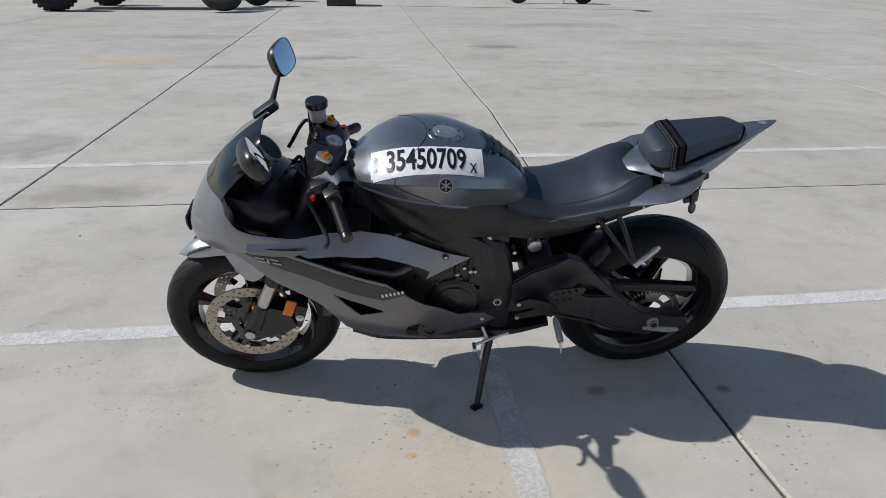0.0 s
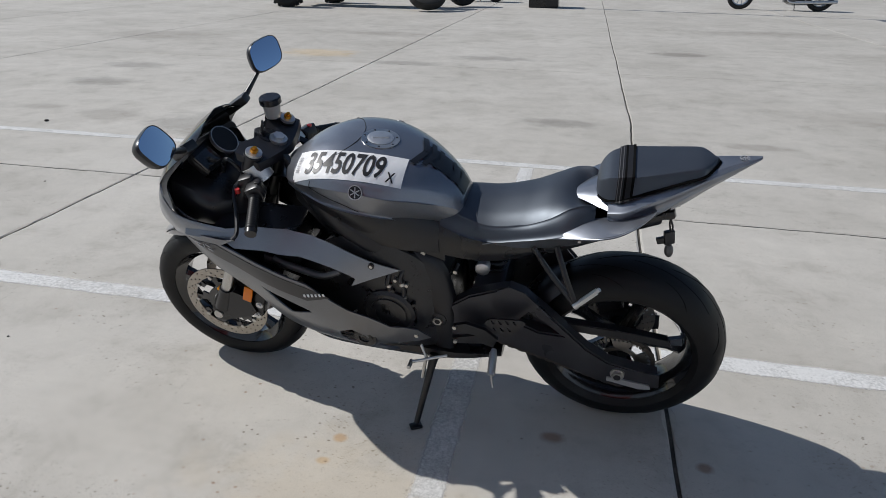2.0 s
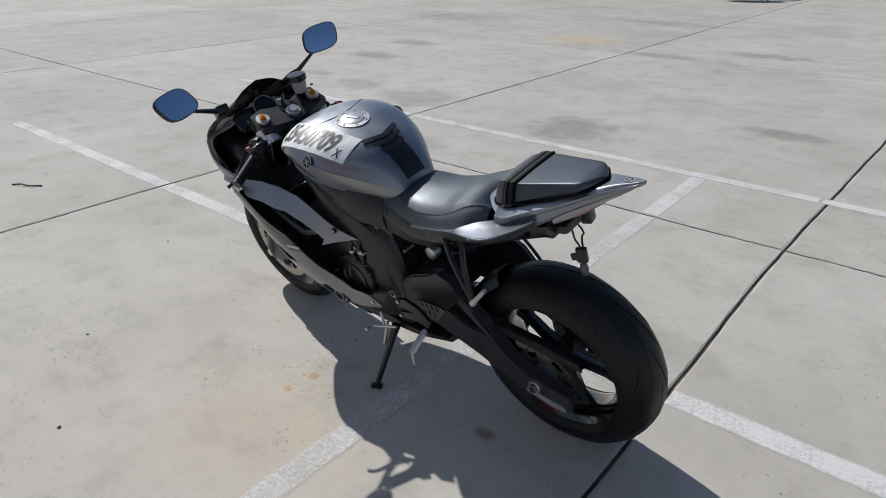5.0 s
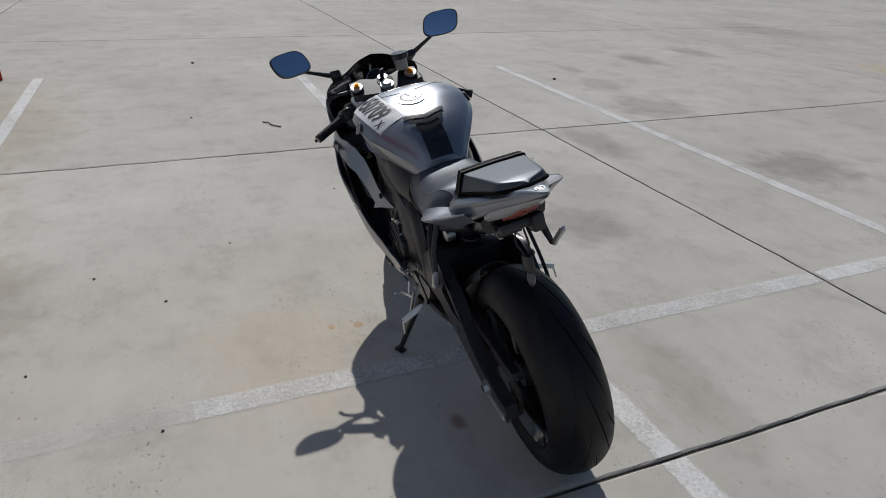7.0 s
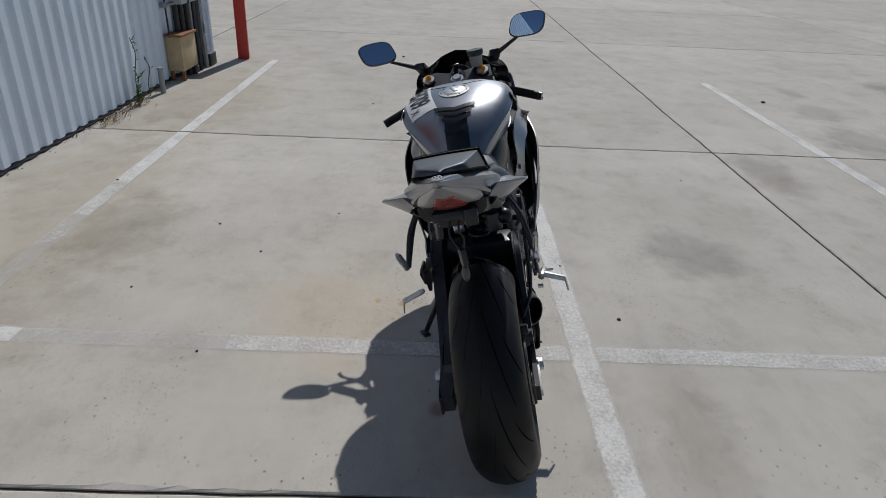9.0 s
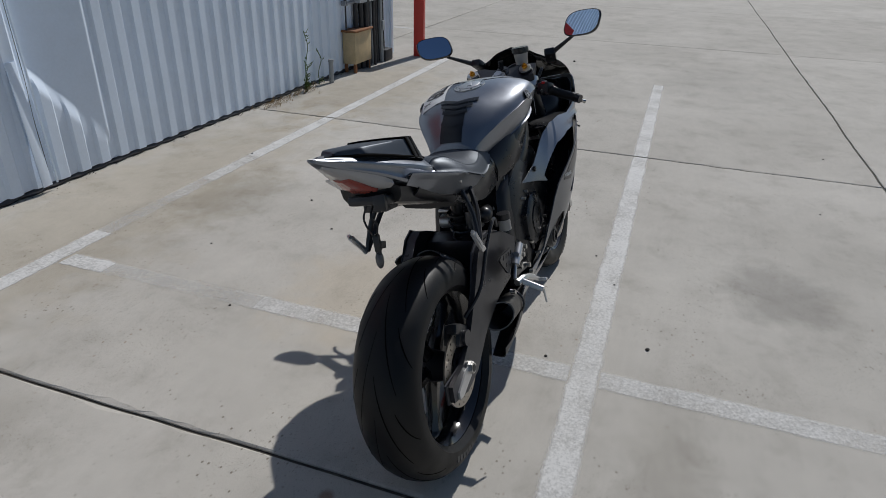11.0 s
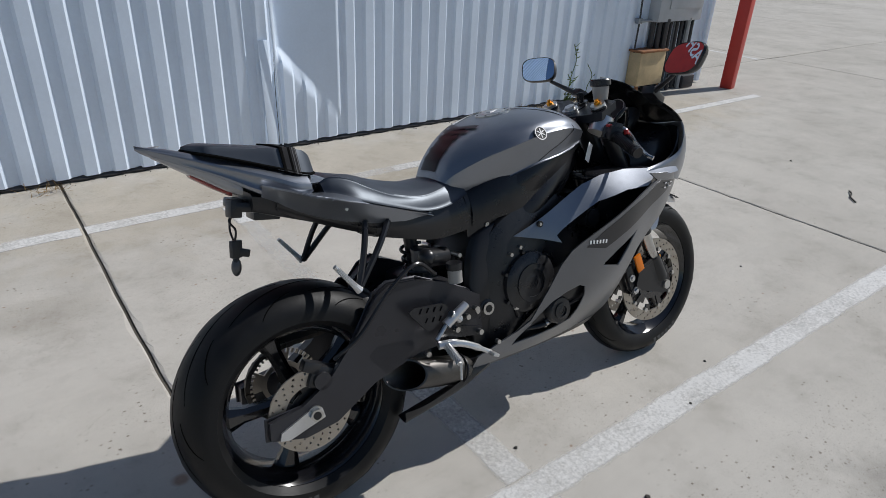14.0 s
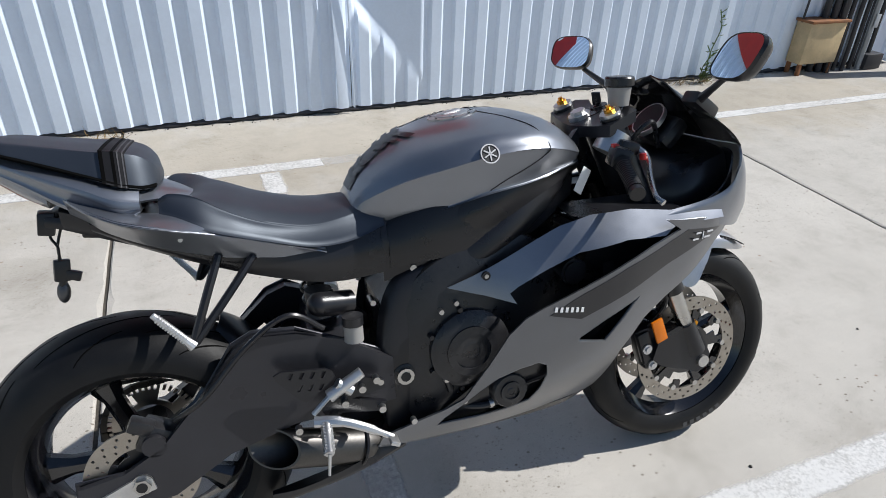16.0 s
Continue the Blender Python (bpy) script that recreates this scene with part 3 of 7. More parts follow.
# electrical cabinet, its conduits, the tan box
cab = thing("electrical_cabinet", "grey steel electrical cabinet hung on the corrugated wall", "cabinet")
CX, CY = -4.29, WALL_Y + 0.01
bm = B()
box(bm, (CX, CY + 0.075, 1.26), (0.72, 0.13, 1.10), bevel=0.008)
part("body", bm, mat_grey_box, cab)
bm = B()
box(bm, (CX - 0.06, CY + 0.146, 1.30), (0.54, 0.014, 0.94), bevel=0.004)
part("door", bm, mat_grey_box, cab)
bm = B()
cyl(bm, (CX + 0.16, CY + 0.15, 1.25), (CX + 0.16, CY + 0.18, 1.25), 0.014)
box(bm, (CX + 0.16, CY + 0.185, 1.22), (0.02, 0.014, 0.1), bevel=0.004)
part("handle", bm, mat_steel, cab)
random.seed(5)
for i in range(11):
    x = CX + 0.30 - i * 0.062
    bm = B()
    r = random.choice((0.018, 0.024, 0.028))
    y = CY + 0.045 + (i % 3) * 0.034
    curve_tube(bm, [(x, y, 0.74), (x - 0.004, y, 0.45), (x - 0.01, y + 0.005, 0.2), (x - 0.012, y + 0.006, 0.002)], r, 10, 10)
    cyl(bm, (x, y, 0.70), (x, y, 0.735), r * 1.35, seg=10)
    part("conduit", bm, random.choice((mat_conduit, mat_dark_conduit, mat_dark_conduit)), cab)
bm = B()
curve_tube(bm, [(CX + 0.50, CY + 0.04, 1.5), (CX + 0.53, CY + 0.04, 1.0), (CX + 0.52, CY + 0.04, 0.72), (CX + 0.54, CY + 0.05, 0.42)], 0.009, 16, 8)
part("cable", bm, mat_dark_conduit, cab, "thin dark cable")
bm = B()
cyl(bm, (CX + 0.34, CY + 0.06, 0.72), (CX + 0.52, CY + 0.05, 0.72), 0.015, seg=10)
box(bm, (CX + 0.52, CY + 0.03, 0.72), (0.06, 0.05, 0.05), bevel=0.005)
part("side_conduit", bm, mat_conduit, cab)
bm = B()
box(bm, (CX - 0.20, CY + 0.15, 0.42), (0.05, 0.012, 0.11), bevel=0.004)
part("tag_plate", bm, mat_grey_box, cab)
bm = B()
box(bm, (CX - 0.34, CY + 0.10, 0.07), (0.2, 0.12, 0.13), bevel=0.01)
part("duct_cover", bm, mat_dark_conduit, cab, "black plastic duct cover")

tan = thing("meter_box", "weathered tan metal box with a rusty lid standing by the wall", "box")
bm = B()
box(bm, (-3.95, WALL_Y + 0.085, 0.262), (0.40, 0.15, 0.33), bevel=0.006)
part("body", bm, mat_tan, tan)
bm = B()
box(bm, (-3.95, WALL_Y + 0.092, 0.438), (0.43, 0.18, 0.022), (0, 0, 0), 0.006)
part("lid", bm, mat_rust, tan, "rusty brown lid")
for sx in (-1, 1):
    for sy in (-1, 1):
        bm = B()
        box(bm, (-3.95 + sx * 0.17, WALL_Y + 0.085 + sy * 0.055, 0.050), (0.03, 0.03, 0.10), bevel=0.003)
        part("leg", bm, mat_rust, tan)

stub = thing("pipe_stub", "short grey pipe stub standing by the wall", "pipe")
bm = B()
cyl(bm, (-3.25, WALL_Y + 0.13, 0), (-3.25, WALL_Y + 0.13, 0.21), 0.024)
part("pipe", bm, mat_conduit, stub)
bm = B()
cyl(bm, (-3.25, WALL_Y + 0.13, 0.21), (-3.25, WALL_Y + 0.13, 0.235), 0.029)
part("pipe_cap", bm, mat_conduit, stub)


def leaf(bm, p, d, length, width):
    d = Vector(d).normalized()
    u, w = axis_frame(d)
    p = Vector(p)
    a, c, e, f = p, p + d * length * 0.45 + u * width, p + d * length + w * length * -0.15, p + d * length * 0.45 - u * width
    vs = [bm.verts.new(q) for q in (a, c, e, f)]
    mid = bm.verts.new(p + d * length * 0.5 + w * width * 0.5)
    for i in range(4):
        bm.faces.new((vs[i], vs[(i + 1) % 4], mid))


def weed(x, y, h, n, seed):
    random.seed(seed)
    t = thing("weed", "spindly green weed growing out of the gap under the wall", "plant", group="weeds by the wall")
    bm = B()
    stem = [(x, y, 0), (x + 0.02, y + 0.01, h * 0.4), (x - 0.01, y + 0.03, h * 0.75), (x + 0.03, y + 0.02, h)]
    curve_tube(bm, stem, 0.004, 14, 6)
    part("stem", bm, mat_weed, t)
    bm = B()
    pts = spline(stem, 40)
    for i in range(n):
        p = pts[random.randrange(2, 40)] if i > n * 0.5 else pts[random.randrange(0, 12)]
        a = random.random() * 6.28
        leaf(bm, p, (math.cos(a), abs(math.sin(a)), random.uniform(-0.1, 0.9)), random.uniform(0.03, 0.09), random.uniform(0.006, 0.014))
    part("leaves", bm, mat_weed, t)
    return t


weed(-2.86, WALL_Y + 0.07, 0.56, 34, 1)
weed(-2.80, WALL_Y + 0.09, 0.30, 34, 2)
weed(-3.12, WALL_Y + 0.06, 0.33, 8, 3)
random.seed(11)
for cx, n, spread in ((-2.25, 90, 0.22), (-2.75, 60, 0.25), (1.5, 40, 0.12)):
    bm = B()
    for i in range(n):
        a = random.random() * 6.28
        x, y = cx + random.gauss(0, spread * 0.5), WALL_Y + 0.06 + abs(random.gauss(0, 0.06))
        leaf(bm, (x, y, 0.0), (math.cos(a), abs(math.sin(a)) * 0.8, random.uniform(0.1, 1.2)), random.uniform(0.04, 0.13), 0.0025)
    ob = part("dry_grass", bm, mat_straw, None)
    tagged(ob, "dry straw-coloured grass in the crack by the wall", "grass", kind="stuff")
bm = B()
for i in range(260):
    x = random.choice((random.uniform(WALL_X0, 2.1), random.gauss(-2.4, 0.4)))
    y = WALL_Y + 0.02 + abs(random.gauss(0, 0.016))
    bmesh.ops.create_icosphere(bm, subdivisions=1, radius=random.uniform(0.0015, 0.0045), matrix=pose(x, y, 0.003, random.random() * 90, random.random() * 90, random.random() * 90))
ob = part("debris", bm, mat_stone, None)
tagged(ob, "dark soil crumbs and leaf litter along the wall's foot", "debris", kind="stuff")

random.seed(5)
for x, y, big in ((-0.99, 0.06, 1.3), (-3.15, 1.45, 1.4), (-0.09, 1.18, 0.9), (0.76, 1.15, 0.9), (0.43, 2.87, 1.3), (-3.87, 5.45, 3.2), (-2.56, 3.94, 0.9), (-1.38, 3.75, 0.8), (-5.6, 1.6, 2.6), (0.62, 2.5, 0.9), (-0.4, 0.88, 1.0), (-0.05, 2.69, 0.9), (-0.32, 2.57, 0.8), (-0.6, 1.5, 0.7), (0.3, 0.7, 0.8), (-1.2, 2.2, 0.7)):
    bm = B()
    bmesh.ops.create_icosphere(bm, subdivisions=2, radius=0.0062 * big)
    for v in bm.verts:
        v.co *= 1 + 0.7 * noise.noise(v.co * 130 + Vector((x, y, 0)))
        v.co.z *= 0.5
    moved(bm, pose(x, y, 0.0025 * big, 0, 0, random.uniform(0, 180)))
    ob = part("pebble", bm, mat_stone, None)
    tagged(ob, "small dark stone lying on the concrete", "stone", "stones on the yard")
bm = B()
tube(bm, spline([(-2.86, 2.0, 0.006), (-2.80, 2.04, 0.012), (-2.74, 2.06, 0.008), (-2.68, 2.12, 0.006)], 12), 0.005, 6)
ob = part("twig", bm, mat_stone, None)
tagged(ob, "short dry dark twig lying on the concrete", "twig")

# ---- the motorcycle: x forward from the rear axle, y to its left, z up; leaning on its side stand ----
from mathutils.bvhtree import BVHTree
from mathutils.geometry import delaunay_2d_cdt


def height_field(points):
    """A smooth surface y = f(x, z) through points (x, z, y)."""
    P = np.array([(a, b2) for a, b2, _ in points])
    v = np.array([c for *_, c in points])
    n = len(P)
    A = np.zeros((n + 3, n + 3))
    A[:n, :n] = np.linalg.norm(P[:, None] - P[None], axis=2) ** 3 + np.eye(n) * 2e-5
    A[:n, n], A[n, :n] = 1, 1
    A[:n, n + 1:], A[n + 1:, :n] = P, P.T
    w = np.linalg.solve(A, np.r_[v, 0, 0, 0])
    return lambda x, z: float(w[:n] @ np.linalg.norm(P - (x, z), axis=1) ** 3 + w[n] + w[n + 1] * x + w[n + 2] * z)


def inside(p, poly):
    hit = False
    for i in range(len(poly)):
        (x0, z0), (x1, z1) = poly[i - 1], poly[i]
        if (z0 > p[1]) != (z1 > p[1]) and p[0] < (x1 - x0) * (p[1] - z0) / (z1 - z0) + x0:
            hit = not hit
    return hit


def dense_loop(poly, step):
    out = []
    for i in range(len(poly)):
        a, c = Vector(poly[i]), Vector(poly[(i + 1) % len(poly)])
        n = max(1, int((c - a).length / step))
        out += [tuple(a + (c - a) * k / n) for k in range(n)]
    return out


def shell(name, outline, f, material, parent, side=1, holes=(), thick=0.005, step=0.014, lift=0.0, label=""):
    """A bent panel: an outline in (x, z) with holes, laid on the surface y = f(x, z), with thickness inwards."""
    loops = [dense_loop(outline, step)] + [dense_loop(h, step) for h in holes]
    verts, edges = [], []
    for lp in loops:
        k = len(verts)
        verts += [Vector(p) for p in lp]
        edges += [(k + i, k + (i + 1) % len(lp)) for i in range(len(lp))]
    rim = len(verts)
    xs, zs = [p[0] for p in outline], [p[1] for p in outline]
    x, row = min(xs), 0
    while x < max(xs):
        z = min(zs) + (step / 2 if row % 2 else 0)
        while z < max(zs):
            p = (x, z)
            if inside(p, loops[0]) and not any(inside(p, h) for h in loops[1:]) and min((Vector(p) - q).length for q in verts[:rim]) > step * 0.6:
                verts.append(Vector(p))
            z += step
        x += step * 0.87
        row += 1
    vs, _, tris, *_ = delaunay_2d_cdt(verts, edges, [], 0, 1e-5)
    keep = []
    for t in tris:
        c = sum((vs[i] for i in t), Vector((0, 0))) / len(t)
        if inside(c, loops[0]) and not any(inside(c, h) for h in loops[1:]):
            keep.append(tuple(t))
    co, nrm = [], []
    for v in vs:
        y = f(v.x, v.y)
        gx, gz = (f(v.x + 0.003, v.y) - y) / 0.003, (f(v.x, v.y + 0.003) - y) / 0.003
        n = Vector((-gx, 1, -gz)).normalized()
        nrm.append(Vector((n.x, n.y * side, n.z)))
        co.append(Vector((v.x, (y + lift) * side, v.y)))
    m = len(co)
    co += [co[i] - nrm[i] * thick for i in range(m)]
    faces = []
    count = {}
    for t in keep:
        area = (vs[t[1]] - vs[t[0]]).cross(vs[t[2]] - vs[t[0]])
        tt = t if (area > 0) != (side > 0) else t[::-1]
        faces.append(tt)
        for i in range(3):
            e = (tt[i], tt[(i + 1) % 3])
            count[e] = count.get(e, 0) + 1
    outer = len(faces)
    faces += [tuple(i + m for i in t[::-1]) for t in faces[:outer]]
    for (a, c) in list(count):
        if (c, a) not in count:
            faces.append((c, a, a + m, c + m))
    me = bpy.data.meshes.new(name)
    me.from_pydata([tuple(p) for p in co], [], faces)
    normals = []
    for k, p in enumerate(me.polygons):
        p.use_smooth = True
        for li in p.loop_indices:
            vi = me.loops[li].vertex_index
            normals.append(nrm[vi] if k < outer else (-nrm[vi - m] if k < 2 * outer else p.normal.copy()))
    me.normals_split_custom_set([tuple(n) for n in normals])
    me.materials.append(material)
    ob = new(name, me)
    ob.parent = parent
    return tagged(ob, label)


BIKE = pose(1.237, 2.296, 0.002, -13.5, 0, 177.2)
bike = thing("motorcycle", "graphite grey sport motorcycle leaning on its side stand", "motorcycle", BIKE)
RX, RZ, FX, FZ, WY = 0.0, 0.321, 1.410, 0.304, 0.004


def tyre_profile(R, hw, bead, bw):
    pts = []
    for k in range(-12, 13):
        a = k / 12
        y = hw * math.sin(a * 1.45) / math.sin(1.45)
        r = R - (hw * 0.93) * (1 - math.cos(a * 1.32))
        pts.append((r, y))
    side = pts[-1]
    outer = [(bead, -bw), (bead + (side[0] - bead) * 0.45, -hw * 1.0)] + pts + [(bead + (side[0] - bead) * 0.45, hw * 1.0), (bead, bw)]
    return outer + [(bead + 0.012, bw * 0.8), (bead + 0.012, -bw * 0.8)]


def polar_plate(bm, c, r0, r1, y0, y1, seg, rings, hole):
    """A ring plate in polar cells; hole(ring, cell) leaves a cell open."""
    c = Vector(c)
    g = []
    for i in range(rings + 1):
        r = r0 + (r1 - r0) * i / rings
        g.append([[bm.verts.new(c + Vector((r * math.cos(2 * math.pi * k / seg), y, r * math.sin(2 * math.pi * k / seg)))) for y in (y0, y1)] for k in range(seg)])
    full = {(i, k) for i in range(rings) for k in range(seg) if not hole(i, k)}
    for i, k in full:
        a, b2, c2, d = g[i][k], g[i][(k + 1) % seg], g[i + 1][(k + 1) % seg], g[i + 1][k]
        bm.faces.new((a[0], b2[0], c2[0], d[0]))
        bm.faces.new((a[1], d[1], c2[1], b2[1]))
        for (di, dk), (p, q) in (((-1, 0), (a, b2)), ((1, 0), (d, c2)), ((0, -1), (a, d)), ((0, 1), (b2, c2))):
            if (i + di, (k + dk) % seg) not in full:
                bm.faces.new((p[0], q[0], q[1], p[1]))
    return bm


def disc(parent, cx, y, cz, r0, r1, name="brake_disc"):
    bm = B()
    polar_plate(bm, (cx, 0, cz), r0, r1, y - 0.0025, y + 0.0025, 120, 7, lambda i, k: (i == 5 and k % 6 == 0) or (i == 3 and k % 6 == 2) or (i == 1 and k % 6 == 4))
    d = part(name, bm, mat_disc, parent, "drilled steel brake disc")
    return d


def wheel(name, cx, cz, R, hw, rim_hw, spoke_w):
    w = new(name)
    w.parent = bike
    w.location.y = WY if cx > 1 else -0.026
    bm = B()
    lathe(bm, tyre_profile(R, hw, 0.222, rim_hw + 0.004), (cx, 0, cz), 96)
    part("tyre", bm, mat_rubber, w, "worn black road tyre with curved grooves")
    bm = B()
    lathe(bm, [(0.232, -rim_hw), (0.232, -rim_hw + 0.006), (0.221, -rim_hw + 0.010), (0.205, -rim_hw * 0.5), (0.205, rim_hw * 0.5), (0.221, rim_hw - 0.010), (0.232, rim_hw - 0.006), (0.232, rim_hw),
               (0.222, rim_hw + 0.001), (0.212, rim_hw - 0.012), (0.195, rim_hw * 0.45), (0.195, -rim_hw * 0.45), (0.212, -rim_hw + 0.012), (0.222, -rim_hw - 0.001)], (cx, 0, cz), 96)
    part("rim", bm, mat_gloss, w, "gloss black cast rim")
    bm = B()
    lathe(bm, [(0.012, -0.06), (0.04, -0.06), (0.046, -0.03), (0.05, 0.0), (0.046, 0.03), (0.04, 0.06), (0.012, 0.06)], (cx, 0, cz), 32)
    part("hub", bm, mat_black, w)
    for k in range(5):
        a = 2 * math.pi * k / 5 + (0.3 if cx > 1 else 0.62)
        bm = B()
        e, s = Vector((math.cos(a), 0, math.sin(a))), Vector((-math.sin(a), 0, math.cos(a)))
        c = Vector((cx, 0, cz))
        rings = []
        for r, sw, th in ((0.035, spoke_w * 1.1, 0.028), (0.09, spoke_w * 0.85, 0.022), (0.15, spoke_w * 0.9, 0.02), (0.203, spoke_w * 1.7, 0.024)):
            ring = []
            for q in range(8):
                t = 2 * math.pi * q / 8 + math.pi / 8
                ring.append(bm.verts.new(c + e * r + s * (sw * 0.55 * math.cos(t)) + Vector((0, th * math.sin(t), 0))))
            rings.append(ring)
        for r0, r1 in zip(rings, rings[1:]):
            for q in range(8):
                bm.faces.new((r0[q], r0[(q + 1) % 8], r1[(q + 1) % 8], r1[q]))
        part("spoke", bm, mat_gloss, w)
    return w


def groove(bm, cx, cz, R, hw, a0, a1, y0, y1, width, n=14):
    """A dark sipe drawn across the tread."""
    prev = None
    for i in range(n + 1):
        f = i / n
        a, y = a0 + (a1 - a0) * f, y0 + (y1 - y0) * f ** 1.2
        k = math.asin(max(-1, min(1, y / hw * math.sin(1.45)))) / 1.45
        r = R - hw * 0.93 * (1 - math.cos(k * 1.32)) + 0.0006
        wd = width * (0.35 + 0.65 * math.sin(math.pi * min(1, max(0.04, f))))
        p = [bm.verts.new((cx + r * math.cos(a + s * wd / R), y + s * wd * 0.3, cz + r * math.sin(a + s * wd / R))) for s in (-1, 1)]
        q = [bm.verts.new((cx + (r - 0.004) * math.cos(a), y, cz + (r - 0.004) * math.sin(a)))]
        if prev:
            bm.faces.new((prev[0], p[0], p[1], prev[1]))
            bm.faces.new((prev[0], prev[2], q[0], p[0]))
            bm.faces.new((prev[1], p[1], q[0], prev[2]))
        prev = p + q


def wheel_details(w, cx, cz, R, hw):
    for side in (-1, 1):
        bm = B()
        for k in range(9):
            a = 2 * math.pi * k / 9 + (0.2 if side > 0 else 0.55)
            groove(bm, cx, cz, R, hw, a, a + 0.85, side * hw * 0.03, side * hw * 0.62, 0.0036)
            groove(bm, cx, cz, R, hw, a + 0.30, a + 0.62, side * hw * 0.55, side * hw * 0.93, 0.003)
        part("tread_pattern", bm, mat_groove, w)
    # raised sidewall lettering, as bars
    for k in range(6):
        a = radians(-84 + k * 5.2) if cx > 1 else radians(-118 + k * 4.6)
        r = 0.262
        bm = B()
        box(bm, (cx + r * math.cos(a), -hw * 0.995, cz + r * math.sin(a)), (0.014, 0.0016, 0.017), (0, -math.degrees(a) + 90, 0))
        part("sidewall_mark", bm, mat_mark, w)


fw = wheel("front_wheel", FX, FZ, 0.303, 0.062, 0.047, 0.034)
wheel_details(fw, FX, FZ, 0.303, 0.062)
rw = wheel("rear_wheel", RX, RZ, 0.326, 0.095, 0.074, 0.044)
wheel_details(rw, RX, RZ, 0.326, 0.095)
for s in (-1, 1):
    d = disc(fw, FX, s * 0.068, FZ, 0.122, 0.160)
    bm = B()
    polar_plate(bm, (FX, 0, FZ), 0.050, 0.122, s * 0.066 - 0.003, s * 0.066 + 0.003, 60, 3, lambda i, k: (i == 1 and k % 12 > 3) or (i == 2 and k % 6 > 1))
    part("disc_carrier", bm, mat_gloss, fw)
    for k in range(10):
        a = 2 * math.pi * k / 10
        bm = B()
        cyl(bm, (FX + 0.119 * math.cos(a), s * 0.062, FZ + 0.119 * math.sin(a)), (FX + 0.119 * math.cos(a), s * 0.0745, FZ + 0.119 * math.sin(a)), 0.008, seg=10)
        part("disc_bobbin", bm, mat_steel, fw)
disc(rw, RX, -0.098, RZ, 0.070, 0.114)
bm = B()
polar_plate(bm, (RX, 0, RZ), 0.04, 0.074, -0.1, -0.095, 40, 2, lambda i, k: i == 1 and k % 8 > 3)
part("disc_carrier", bm, mat_black, rw)
bm = B()
polar_plate(bm, (RX, 0, RZ), 0.05, 0.103, 0.108, 0.115, 90, 4, lambda i, k: (i == 3 and k % 2 == 1) or (i in (1, 2) and k % 18 > 9))
part("sprocket", bm, mat_disc, rw, "steel rear sprocket")
# chain: two runs and the wrap
bm = B()
run = []
for i in range(30):
    a = math.radians(100 + 180 * i / 29 - 6)
    run.append((RX + 0.106 * math.cos(a), RZ + 0.106 * math.sin(a)))
for i in range(26):
    a = math.radians(-82 + 160 * i / 25)
    run.append((0.53 + 0.042 * math.cos(a), 0.425 + 0.042 * math.sin(a)))
dense = []
for i in range(len(run)):
    p, q = Vector(run[i]), Vector(run[(i + 1) % len(run)])
    n = max(1, int((q - p).length / 0.0159))
    dense += [(p + (q - p) * k / n) for k in range(n)]
acc, last = [], None
for p in dense:
    if last is None or (p - last).length >= 0.0155:
        acc.append(p)
        last = p
for i, p in enumerate(acc):
    q = acc[(i + 1) % len(acc)]
    ang = math.degrees(math.atan2(q.y - p.y, q.x - p.x))
    c = (p + q) / 2
    box(bm, (c.x, 0.0855, c.y), ((q - p).length * 1.15 if (q - p).length < 0.03 else 0.018, 0.016 if i % 2 else 0.010, 0.013), (0, -ang, 0))
part("chain", bm, mat_chain, bike, "oily drive chain")


def fork_x(z):
    return 1.108 + (0.975 - z) * 0.4425


